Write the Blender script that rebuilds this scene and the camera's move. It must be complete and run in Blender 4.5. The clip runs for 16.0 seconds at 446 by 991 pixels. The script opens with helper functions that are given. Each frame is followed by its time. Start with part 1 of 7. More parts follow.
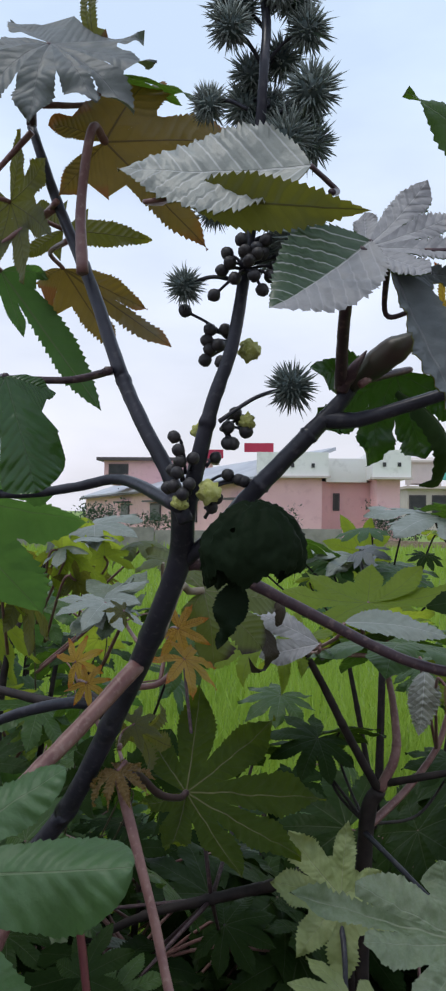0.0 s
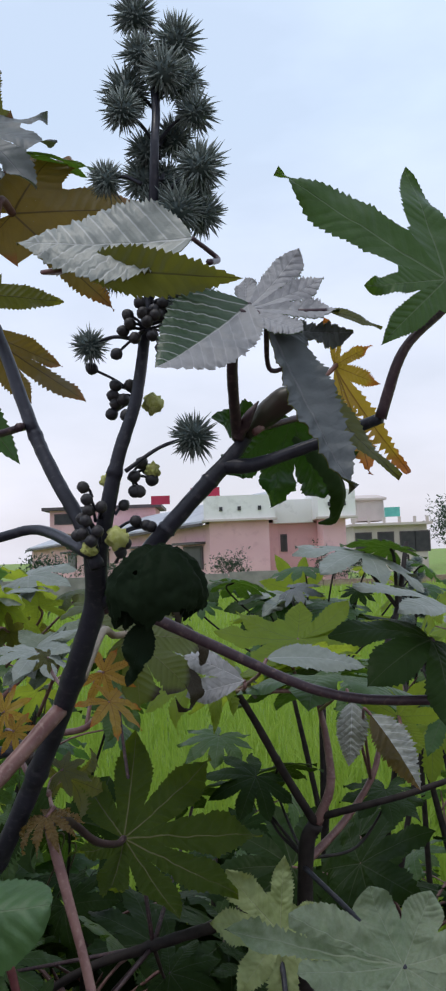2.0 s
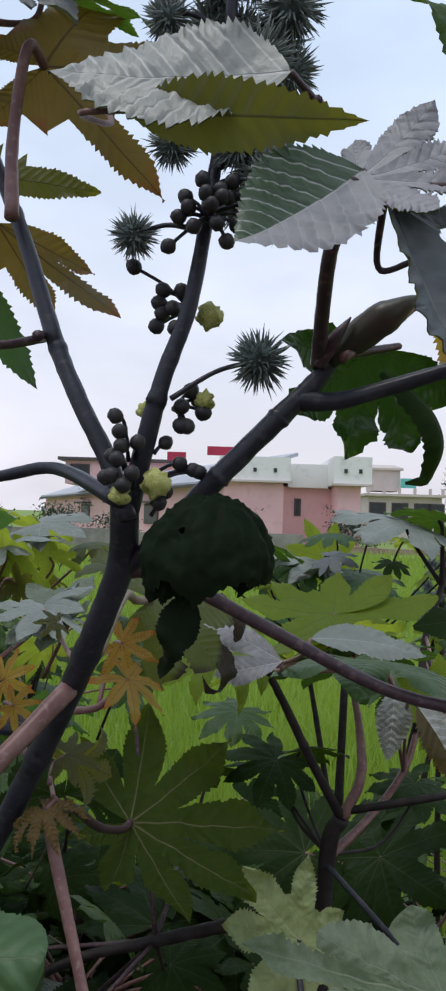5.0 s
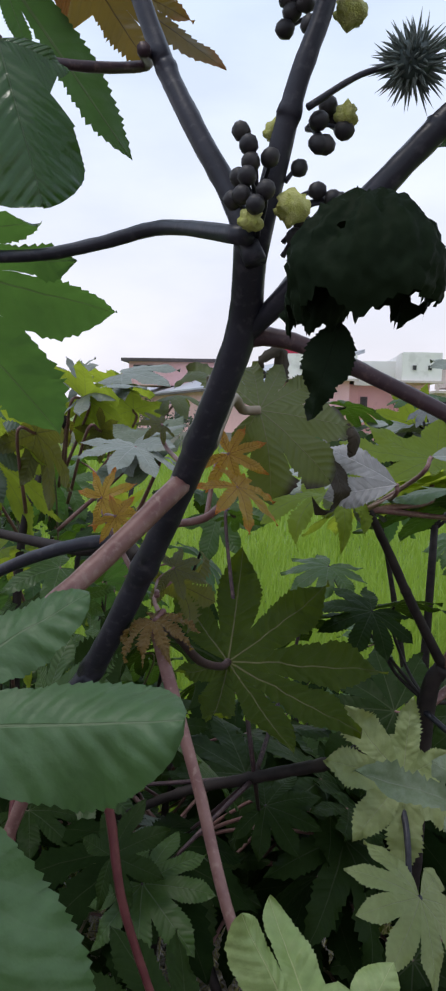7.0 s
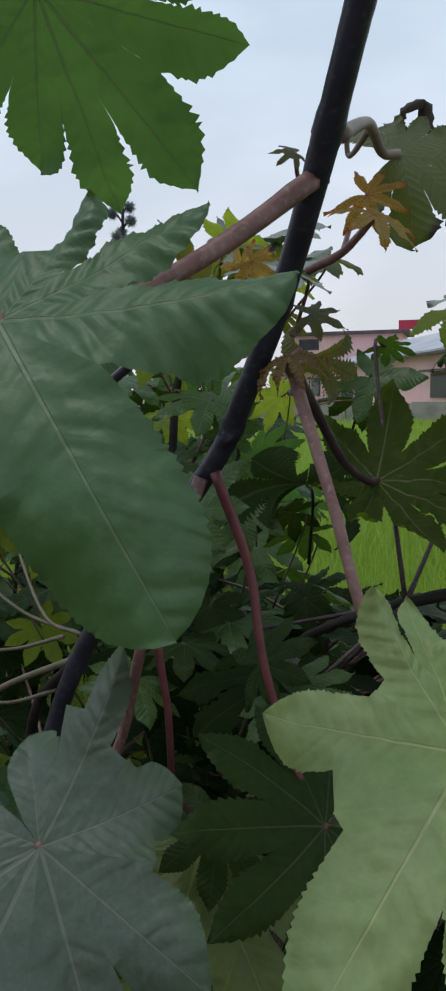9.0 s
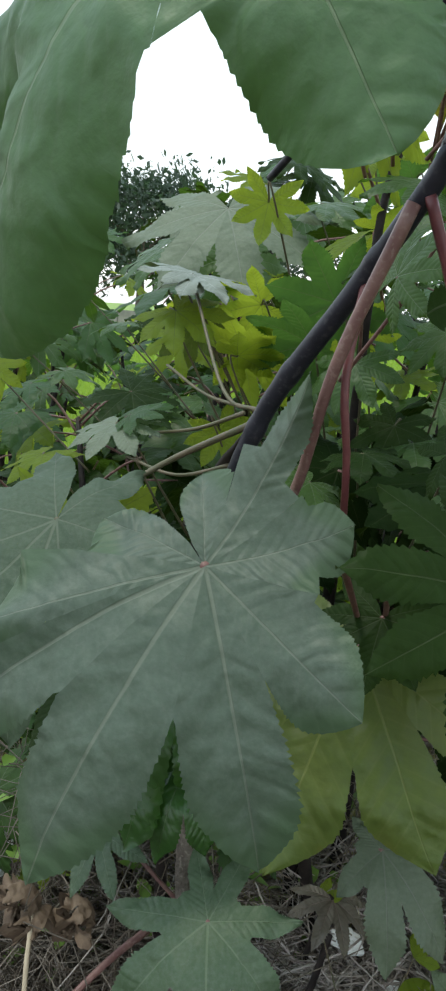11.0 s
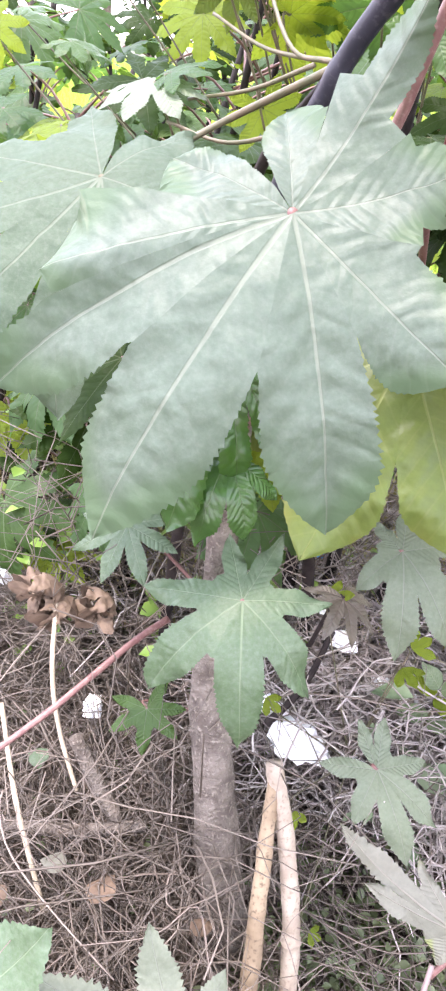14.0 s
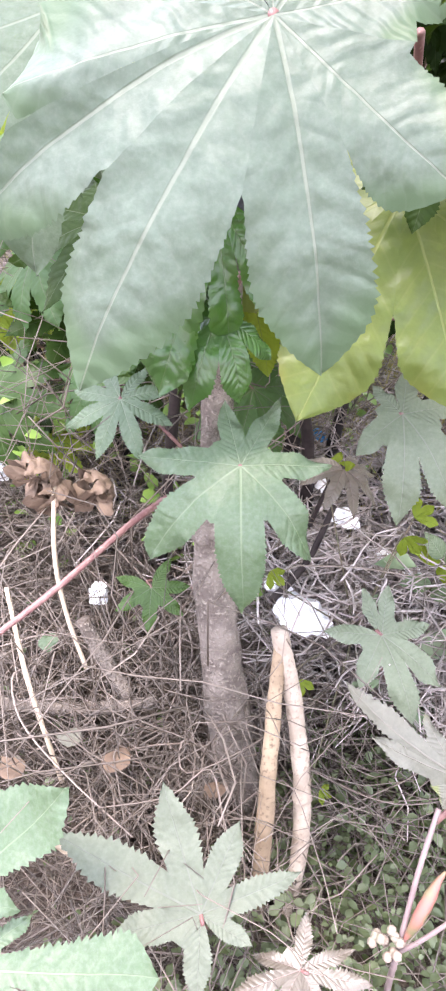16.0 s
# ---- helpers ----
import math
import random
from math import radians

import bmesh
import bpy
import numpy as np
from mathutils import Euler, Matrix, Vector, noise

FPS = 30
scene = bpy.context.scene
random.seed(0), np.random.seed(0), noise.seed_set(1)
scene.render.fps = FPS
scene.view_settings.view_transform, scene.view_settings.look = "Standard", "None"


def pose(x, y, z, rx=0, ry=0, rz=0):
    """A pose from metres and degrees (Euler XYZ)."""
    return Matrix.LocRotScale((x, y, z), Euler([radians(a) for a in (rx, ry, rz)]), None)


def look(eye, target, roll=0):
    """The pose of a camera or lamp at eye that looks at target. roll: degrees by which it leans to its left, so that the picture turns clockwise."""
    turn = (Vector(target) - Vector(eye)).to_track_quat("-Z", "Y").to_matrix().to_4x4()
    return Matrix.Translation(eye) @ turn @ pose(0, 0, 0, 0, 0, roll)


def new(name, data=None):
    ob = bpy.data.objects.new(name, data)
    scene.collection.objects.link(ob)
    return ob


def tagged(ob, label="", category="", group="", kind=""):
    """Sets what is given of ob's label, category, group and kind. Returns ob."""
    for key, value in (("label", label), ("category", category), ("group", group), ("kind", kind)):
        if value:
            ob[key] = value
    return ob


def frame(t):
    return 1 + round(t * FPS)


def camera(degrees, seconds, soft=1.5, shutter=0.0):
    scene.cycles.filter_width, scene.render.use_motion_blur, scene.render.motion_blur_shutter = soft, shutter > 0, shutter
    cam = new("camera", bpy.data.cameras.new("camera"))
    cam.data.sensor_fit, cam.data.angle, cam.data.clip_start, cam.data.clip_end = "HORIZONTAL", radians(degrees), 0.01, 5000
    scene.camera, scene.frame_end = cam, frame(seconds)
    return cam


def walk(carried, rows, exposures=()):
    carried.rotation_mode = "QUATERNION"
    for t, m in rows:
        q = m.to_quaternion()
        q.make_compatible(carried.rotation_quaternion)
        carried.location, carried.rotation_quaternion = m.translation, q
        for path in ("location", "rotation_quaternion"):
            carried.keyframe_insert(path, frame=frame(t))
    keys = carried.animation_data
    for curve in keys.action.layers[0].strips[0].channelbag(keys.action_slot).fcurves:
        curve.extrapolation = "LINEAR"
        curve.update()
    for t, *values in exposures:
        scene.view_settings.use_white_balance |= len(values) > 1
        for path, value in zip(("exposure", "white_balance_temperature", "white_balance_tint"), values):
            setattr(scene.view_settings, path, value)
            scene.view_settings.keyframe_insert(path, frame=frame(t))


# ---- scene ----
cam = camera(32.0, 16.0, soft=2.5)
PATH = [
    (0, (0.04, 0.065, 1.567), (-0.077, 2.061, 1.608), 0.5),
    (0.5, (0.035, 0.055, 1.576), (-0.072, 2.046, 1.745), 0.9),
    (1, (0.04, 0.024, 1.575), (-0.011, 2.012, 1.788), -0.3),
    (1.5, (0.044, 0.045, 1.576), (-0.025, 2.037, 1.74), -0.5),
    (2, (0.068, 0.035, 1.565), (0.087, 2.029, 1.719), -2.1),
    (2.5, (0.069, 0.081, 1.57), (0.069, 2.078, 1.673), -1.4),
    (3, (0.048, 0.108, 1.567), (0.078, 2.107, 1.641), 0.1),
    (3.5, (0.039, 0.133, 1.567), (0.025, 2.133, 1.585), 0.6),
    (3.7, (0.043, 0.148, 1.566), (0.003, 2.147, 1.551), 1.1),
    (5.8, (0.035, 0.151, 1.562), (0.025, 2.15, 1.645), 2.1),
    (6, (0.031, 0.173, 1.547), (-0.015, 2.172, 1.586), 1.8),
    (6.5, (0.012, 0.195, 1.511), (-0.153, 2.184, 1.385), 0.8),
    (7, (0.007, 0.199, 1.492), (-0.168, 2.181, 1.286), 1.2),
    (7.5, (0.015, 0.204, 1.458), (-0.219, 2.17, 1.172), 0.8),
    (8, (0.013, 0.198, 1.422), (-0.285, 2.156, 1.144), -0.9),
    (8.5, (0.016, 0.189, 1.383), (-0.453, 2.119, 1.147), 0.1),
    (9, (0.031, 0.187, 1.335), (-0.561, 2.079, 1.07), -0.7),
    (9.5, (0.044, 0.189, 1.319), (-0.644, 2.039, 0.996), 0.2),
    (10, (0.02, 0.192, 1.298), (-0.769, 1.984, 0.891), -0.4),
    (10.2, (0.041, 0.196, 1.266), (-0.89, 1.922, 0.871), 0.6),
    (12.3, (-0.035, 0.154, 1.154), (-0.906, 1.817, 0.462), 6.1),
    (12.5, (-0.042, 0.15, 1.142), (-0.878, 1.811, 0.407), 6.2),
    (13, (-0.049, 0.154, 1.125), (-0.857, 1.785, 0.296), 6.8),
    (13.5, (-0.054, 0.149, 1.102), (-0.829, 1.76, 0.205), 7.5),
    (14, (-0.044, 0.158, 1.096), (-0.794, 1.725, 0.104), 7.8),
    (14.5, (-0.03, 0.144, 1.078), (-0.738, 1.668, -0.007), 7.6),
    (15, (-0.03, 0.151, 1.053), (-0.678, 1.638, -0.116), 8.0),
    (15.5, (-0.031, 0.15, 1.056), (-0.659, 1.627, -0.138), 6.0),
    (16, (-0.03, 0.154, 1.049), (-0.708, 1.62, -0.132), 5.6),
]
EXPOSURES = [(0, 0.04, 6500, 10), (0.5, -0.05, 6500, 10), (3.5, 0.06, 6600, 12), (6.0, -0.04, 6600, 11), (6.5, 0.01, 6600, 12), (7.0, 0.12, 6600, 12), (7.5, 0.06, 6600, 13), (8.5, -0.25, 6600, 10), (9.0, -0.15, 6600, 6), (10.2, 0.48, 6600, -4), (12.3, 1.6, 7500, 8), (13.0, 2.45, 7150, 16), (14.0, 2.95, 6950, 24), (16.0, 3.0, 6900, 24)]
walk(cam, [(t, look(eye, target, roll)) for t, eye, target, roll in PATH], EXPOSURES)

# ---- light: a bright hazy sky and a weak, wide sun ----
world = bpy.data.worlds.new("hazy_sky")
scene.world = world
world.use_nodes = True
wt = world.node_tree
wn, wl = wt.nodes, wt.links
wn.clear()
SUN_ELEV, SUN_ROT = radians(70), radians(120)
w_sky = wn.new("ShaderNodeTexSky")
w_sky.sky_type = "NISHITA"
w_sky.sun_disc = False
w_sky.sun_elevation, w_sky.sun_rotation = SUN_ELEV, SUN_ROT
w_sky.air_density, w_sky.dust_density, w_sky.ozone_density = 1.3, 4.0, 1.5
w_co = wn.new("ShaderNodeTexCoord")
w_map = wn.new("ShaderNodeMapping")
w_map.inputs["Scale"].default_value = (1.6, 1.6, 4.0)
w_noise = wn.new("ShaderNodeTexNoise")
w_noise.inputs["Scale"].default_value, w_noise.inputs["Detail"].default_value = 1.6, 5.0
w_ramp = wn.new("ShaderNodeValToRGB")
w_ramp.color_ramp.elements[0].position, w_ramp.color_ramp.elements[1].position = 0.42, 0.66
w_ramp.color_ramp.elements[0].color = (0.74, 0.74, 0.74, 1)
w_ramp.color_ramp.elements[1].color = (0.95, 0.95, 0.95, 1)
w_mix = wn.new("ShaderNodeMixRGB")
w_sep = wn.new("ShaderNodeSeparateXYZ")
w_haze = wn.new("ShaderNodeValToRGB")
w_haze.color_ramp.elements[0].position, w_haze.color_ramp.elements[1].position = 0.04, 0.50
w_haze.color_ramp.elements[0].color = (0.82, 0.82, 0.92, 1)
w_haze.color_ramp.elements[1].color = (0.66, 0.80, 1.0, 1)
w_gain = wn.new("ShaderNodeMixRGB")
w_gain.blend_type = "MULTIPLY"
w_gain.inputs[0].default_value, w_gain.inputs[2].default_value = 1.0, (10.2, 10.2, 10.2, 1)
w_bg = wn.new("ShaderNodeBackground")
w_bg.inputs["Strength"].default_value = 0.115
w_out = wn.new("ShaderNodeOutputWorld")
wl.new(w_co.outputs["Generated"], w_map.inputs["Vector"])
wl.new(w_map.outputs["Vector"], w_noise.inputs["Vector"])
wl.new(w_noise.outputs["Fac"], w_ramp.inputs["Fac"])
wl.new(w_ramp.outputs["Color"], w_mix.inputs[0])
wl.new(w_sky.outputs["Color"], w_mix.inputs[1])
wl.new(w_co.outputs["Generated"], w_sep.inputs[0])
wl.new(w_sep.outputs["Z"], w_haze.inputs["Fac"])
wl.new(w_haze.outputs["Color"], w_gain.inputs[1])
wl.new(w_gain.outputs["Color"], w_mix.inputs[2])
wl.new(w_mix.outputs["Color"], w_bg.inputs["Color"])
wl.new(w_bg.outputs["Background"], w_out.inputs["Surface"])
sun_data = bpy.data.lights.new("sun", "SUN")
sun_data.energy, sun_data.angle, sun_data.color = 1.0, radians(14), (1.0, 0.96, 0.9)
sun = new("sun", sun_data)
sun.matrix_world = look((-2.52, -1.46, 8.0), (0, 0, 0))


# ---- materials ----
def nodes_of(name):
    m = bpy.data.materials.new(name)
    m.use_nodes = True
    t = m.node_tree
    t.nodes.clear()
    return m, t.nodes, t.links


def math_node(n, l, op, a, b=None, c=None):
    k = n.new("ShaderNodeMath")
    k.operation = op
    for i, v in enumerate((a, b, c)):
        if v is None:
            continue
        if isinstance(v, (int, float)):
            k.inputs[i].default_value = v
        else:
            l.new(v, k.inputs[i])
    return k.outputs[0]


def smooth(n, l, v, lo, hi):
    k = n.new("ShaderNodeMapRange")
    k.interpolation_type = "SMOOTHSTEP"
    l.new(v, k.inputs[0])
    k.inputs[1].default_value, k.inputs[2].default_value = lo, hi
    return k.outputs[0]


def noise_of(n, l, scale, detail=4.0, coord="Object", rough=0.55):
    co = n.new("ShaderNodeTexCoord")
    k = n.new("ShaderNodeTexNoise")
    k.inputs["Scale"].default_value, k.inputs["Detail"].default_value = scale, detail
    k.inputs["Roughness"].default_value = rough
    l.new(co.outputs[coord], k.inputs["Vector"])
    return k.outputs["Fac"]


def mix_of(n, l, fac, a, b, mode="MIX"):
    k = n.new("ShaderNodeMixRGB")
    k.blend_type = mode
    for i, v in enumerate((fac, a, b)):
        if isinstance(v, tuple):
            k.inputs[i].default_value = (*v, 1)
        elif isinstance(v, (int, float)):
            k.inputs[i].default_value = v
        else:
            l.new(v, k.inputs[i])
    return k.outputs[0]


def leaf_material(name, base, base2, vein, through_col, rough=0.42, clear=0.32, edge=None, edge_from=0.75, pleat=0.5, dust=0.0, spec=0.45, side=0.12, pleats=11.0, stray=0.34, phase=0.0):
    """A leaf blade: base colours, pale ribs along each lobe, side ribs, pleated relief, light let through."""
    m, n, l = nodes_of(name)
    out = n.new("ShaderNodeOutputMaterial")
    uv = n.new("ShaderNodeUVMap")
    sep = n.new("ShaderNodeSeparateXYZ")
    l.new(uv.outputs[0], sep.inputs[0])
    u, v = sep.outputs[0], sep.outputs[1]
    av = math_node(n, l, "ABSOLUTE", v)
    wob = noise_of(n, l, 11.0, 3.0)
    ph = math_node(n, l, "SUBTRACT", u, math_node(n, l, "MULTIPLY", av, 0.85))
    ph = math_node(n, l, "ADD", ph, math_node(n, l, "MULTIPLY", wob, stray))
    cyc = math_node(n, l, "MULTIPLY_ADD", ph, pleats, 10.0 + phase)
    tri = math_node(n, l, "PINGPONG", cyc, 0.5)
    lat = math_node(n, l, "SUBTRACT", 1.0, smooth(n, l, tri, 0.02, 0.085))
    lat = math_node(n, l, "MULTIPLY", lat, side)
    wide = math_node(n, l, "MULTIPLY_ADD", u, -0.0065, 0.0085)
    rib = math_node(n, l, "SUBTRACT", 1.0, smooth(n, l, math_node(n, l, "DIVIDE", av, wide), 0.55, 1.25))
    veins = math_node(n, l, "MAXIMUM", lat, rib)
    big = noise_of(n, l, 14.0, 4.0)
    fine = noise_of(n, l, 160.0, 3.0)
    info = n.new("ShaderNodeObjectInfo")
    tone = math_node(n, l, "ADD", smooth(n, l, big, 0.1, 0.9), math_node(n, l, "MULTIPLY_ADD", info.outputs["Random"], 0.5, -0.25))
    col = mix_of(n, l, tone, base, base2)
    spk = mix_of(n, l, smooth(n, l, fine, 0.3, 0.75), (0.9, 0.9, 0.9), (1.06, 1.06, 1.06))
    col = mix_of(n, l, 1.0, col, spk, "MULTIPLY")
    if dust:
        dirt = noise_of(n, l, 220.0, 6.0, rough=0.75)
        col = mix_of(n, l, math_node(n, l, "MULTIPLY", smooth(n, l, dirt, 0.35, 0.8), dust), col, (0.42, 0.43, 0.38))
    tr = mix_of(n, l, smooth(n, l, big, 0.3, 0.7), through_col, tuple(c * 0.72 for c in through_col))
    if edge:
        e = math_node(n, l, "ADD", u, math_node(n, l, "MULTIPLY", av, 1.3))
        e = math_node(n, l, "ADD", e, math_node(n, l, "MULTIPLY_ADD", big, 0.5, -0.25))
        em = smooth(n, l, e, edge_from, edge_from + 0.2)
        col = mix_of(n, l, em, col, edge)
        tr = mix_of(n, l, em, tr, edge)
    col = mix_of(n, l, math_node(n, l, "MULTIPLY", veins, 0.55), col, vein)
    tr = mix_of(n, l, math_node(n, l, "MULTIPLY", veins, 0.6), tr, tuple(c * 0.45 for c in vein))
    pillow = smooth(n, l, tri, 0.0, 0.42)
    swell = smooth(n, l, noise_of(n, l, 24.0, 2.0), 0.3, 0.7)
    hgt = math_node(n, l, "MULTIPLY", pillow, math_node(n, l, "MULTIPLY_ADD", swell, 1.0 * pleat, 0.12 * pleat))
    hgt = math_node(n, l, "ADD", hgt, math_node(n, l, "MULTIPLY_ADD", swell, 1.1, math_node(n, l, "MULTIPLY", fine, 0.35)))
    hgt = math_node(n, l, "ADD", hgt, math_node(n, l, "MULTIPLY", rib, -0.3))
    hgt = math_node(n, l, "ADD", hgt, math_node(n, l, "MULTIPLY", noise_of(n, l, 13.0, 1.0), 3.5))
    bump = n.new("ShaderNodeBump")
    bump.inputs["Strength"].default_value, bump.inputs["Distance"].default_value = 0.7, 0.0018
    l.new(hgt, bump.inputs["Height"])
    p = n.new("ShaderNodeBsdfPrincipled")
    l.new(col, p.inputs["Base Color"])
    l.new(bump.outputs[0], p.inputs["Normal"])
    rg = math_node(n, l, "MULTIPLY_ADD", big, 0.22, rough - 0.11)
    l.new(rg, p.inputs["Roughness"])
    p.inputs["Specular IOR Level"].default_value = spec
    tl = n.new("ShaderNodeBsdfTranslucent")
    l.new(tr, tl.inputs["Color"])
    l.new(bump.outputs[0], tl.inputs["Normal"])
    mx = n.new("ShaderNodeMixShader")
    mx.inputs[0].default_value = clear
    l.new(p.outputs[0], mx.inputs[1])
    l.new(tl.outputs[0], mx.inputs[2])
    l.new(mx.outputs[0], out.inputs["Surface"])
    return m


def surface(name, a, b, scale=30.0, rough=0.6, bump=0.3, dist=0.002, fine=4.0, spec=0.4, a2=None, coord="Object", detail=5.0, rnd=0.0, metal=0.0):
    """A mottled solid surface in two colours with relief at two scales."""
    m, n, l = nodes_of(name)
    out = n.new("ShaderNodeOutputMaterial")
    p = n.new("ShaderNodeBsdfPrincipled")
    f1 = noise_of(n, l, scale, detail, coord)
    f2 = noise_of(n, l, scale * fine, 3.0, coord)
    f = smooth(n, l, f1, 0.32, 0.68)
    if rnd:
        info = n.new("ShaderNodeObjectInfo")
        f = math_node(n, l, "ADD", f, math_node(n, l, "MULTIPLY_ADD", info.outputs["Random"], rnd, -rnd / 2))
    col = mix_of(n, l, f, a, b)
    if a2:
        col = mix_of(n, l, smooth(n, l, f2, 0.52, 0.72), col, a2)
    l.new(col, p.inputs["Base Color"])
    h = math_node(n, l, "ADD", f1, math_node(n, l, "MULTIPLY", f2, 0.5))
    bp = n.new("ShaderNodeBump")
    bp.inputs["Strength"].default_value, bp.inputs["Distance"].default_value = bump, dist
    l.new(h, bp.inputs["Height"])
    l.new(bp.outputs[0], p.inputs["Normal"])
    l.new(math_node(n, l, "MULTIPLY_ADD", f2, 0.2, rough - 0.1), p.inputs["Roughness"])
    p.inputs["Specular IOR Level"].default_value, p.inputs["Metallic"].default_value = spec, metal
    l.new(p.outputs[0], out.inputs["Surface"])
    return m


M_GREEN = leaf_material("leaf_green", (0.032, 0.068, 0.017), (0.054, 0.100, 0.026), (0.16, 0.21, 0.11), (0.13, 0.26, 0.02), rough=0.40, clear=0.26, pleat=0.35, spec=0.25)
# Serves dark leaves and shaded ones; the shade is put into the base.
M_DEEP = leaf_material("leaf_deep_shaded_green", (0.014, 0.030, 0.007), (0.022, 0.043, 0.010), (0.08, 0.10, 0.05), (0.06, 0.11, 0.008), rough=0.45, clear=0.22, spec=0.07, pleat=0.3)
# Shaded copy of the leaf green: canopy shade darkens its base.
M_SHADE = leaf_material("leaf_green_shaded", (0.007, 0.016, 0.004), (0.012, 0.025, 0.006), (0.035, 0.045, 0.02), (0.03, 0.055, 0.005), rough=0.6, clear=0.16, pleat=0.3, spec=0.02)
# Wax bloom and the sky's sheen on upper sides, both put into the bases.
M_SILVER = leaf_material("leaf_waxy_sheen_grey", (0.16, 0.185, 0.155), (0.27, 0.29, 0.255), (0.36, 0.37, 0.34), (0.10, 0.15, 0.03), rough=0.5, clear=0.16, pleat=0.28)
# Pale side lines follow the pleat crests: ridge light put into the colour.
M_WAXY = leaf_material("leaf_waxy_sheen_white", (0.25, 0.25, 0.255), (0.41, 0.40, 0.41), (0.56, 0.54, 0.54), (0.10, 0.14, 0.03), rough=0.55, clear=0.12, pleat=0.5, side=0.30, pleats=9.5, stray=0.03, phase=-0.4)
M_FOLDED = leaf_material("leaf_ribbed_crest_lit", (0.27, 0.29, 0.26), (0.42, 0.43, 0.40), (0.66, 0.65, 0.62), (0.30, 0.28, 0.03), rough=0.42, clear=0.2, pleat=0.7, side=0.75, pleats=9.5, stray=0.03, phase=-0.4)
M_OLIVE = leaf_material("leaf_olive", (0.050, 0.058, 0.013), (0.065, 0.072, 0.018), (0.05, 0.03, 0.02), (0.25, 0.24, 0.025), rough=0.5, clear=0.45, edge=(0.16, 0.08, 0.02), edge_from=0.98)
M_RUSSET = leaf_material("leaf_russet", (0.085, 0.050, 0.015), (0.065, 0.060, 0.016), (0.045, 0.02, 0.02), (0.36, 0.23, 0.035), rough=0.5, clear=0.52, edge=(0.24, 0.10, 0.02), edge_from=0.85)
# Backlit copy of the leaf green: part of the glow sits in its base.
M_BRIGHT = leaf_material("leaf_backlit_green", (0.112, 0.168, 0.018), (0.150, 0.208, 0.026), (0.24, 0.28, 0.08), (0.46, 0.56, 0.05), rough=0.52, clear=0.50, spec=0.18, pleat=0.35)
M_YOUNG = leaf_material("leaf_young_orange", (0.30, 0.21, 0.03), (0.38, 0.17, 0.02), (0.20, 0.05, 0.015), (0.62, 0.42, 0.04), rough=0.45, clear=0.5, edge=(0.45, 0.15, 0.02), edge_from=0.75)
# Lower side, darkened in its base for the shade it hangs in.
M_UNDER = leaf_material("leaf_lower_side_shaded", (0.022, 0.040, 0.006), (0.030, 0.050, 0.008), (0.20, 0.18, 0.09), (0.23, 0.30, 0.018), rough=0.6, clear=0.38, spec=0.08, pleat=0.6)
M_SMOOTH = leaf_material("leaf_smooth_green", (0.044, 0.100, 0.032), (0.064, 0.124, 0.046), (0.16, 0.20, 0.11), (0.13, 0.26, 0.03), rough=0.50, clear=0.2, pleat=0.5, spec=0.5)
M_PALE = leaf_material("leaf_pale_green", (0.16, 0.245, 0.068), (0.38, 0.45, 0.21), (0.46, 0.48, 0.23), (0.30, 0.37, 0.06), rough=0.45, clear=0.22, edge=(0.25, 0.33, 0.08), edge_from=0.98, pleat=0.35)
M_DUSTY = leaf_material("leaf_dusty_green", (0.062, 0.090, 0.064), (0.076, 0.104, 0.077), (0.18, 0.20, 0.15), (0.12, 0.22, 0.05), rough=0.52, clear=0.2, dust=0.10, pleat=0.5, spec=0.48, edge=(0.060, 0.100, 0.050), edge_from=0.8)
M_SATIN = leaf_material("leaf_satin_green", (0.050, 0.078, 0.049), (0.072, 0.102, 0.067), (0.16, 0.18, 0.13), (0.10, 0.18, 0.03), rough=0.6, spec=0.25, clear=0.2, dust=0.1, pleat=0.3)
M_STAR = leaf_material("leaf_star_green", (0.052, 0.090, 0.044), (0.070, 0.110, 0.058), (0.17, 0.22, 0.13), (0.11, 0.21, 0.03), rough=0.5, clear=0.2, dust=0.14, pleat=0.3)
M_GLOSSY = leaf_material("leaf_glossy_green", (0.020, 0.062, 0.012), (0.032, 0.084, 0.018), (0.07, 0.11, 0.04), (0.06, 0.15, 0.008), rough=0.26, clear=0.25, pleat=0.5, spec=0.5)
# Pleat shade and a grey sheen go into the contrast of the two bases.
M_MINT = leaf_material("leaf_mint_pleat_shade", (0.085, 0.135, 0.062), (0.21, 0.25, 0.155), (0.28, 0.31, 0.21), (0.20, 0.28, 0.07), rough=0.5, clear=0.2, dust=0.2, pleat=0.35)
M_CHALK = leaf_material("leaf_chalky_green", (0.100, 0.128, 0.082), (0.128, 0.156, 0.102), (0.20, 0.22, 0.17), (0.16, 0.24, 0.07), rough=0.6, clear=0.18, dust=0.12, pleat=0.35)
M_ASHEN = leaf_material("leaf_ashen_green", (0.086, 0.102, 0.070), (0.108, 0.124, 0.088), (0.14, 0.15, 0.12), (0.12, 0.18, 0.05), rough=0.6, clear=0.18, dust=0.10, pleat=0.35)
M_YELLOW = leaf_material("leaf_yellowing", (0.062, 0.112, 0.022), (0.110, 0.140, 0.027), (0.22, 0.25, 0.07), (0.22, 0.27, 0.032), rough=0.46, clear=0.32, edge=(0.17, 0.15, 0.026), edge_from=1.0, pleat=0.9, side=0.35, pleats=9.5, stray=0.05, phase=-0.4)
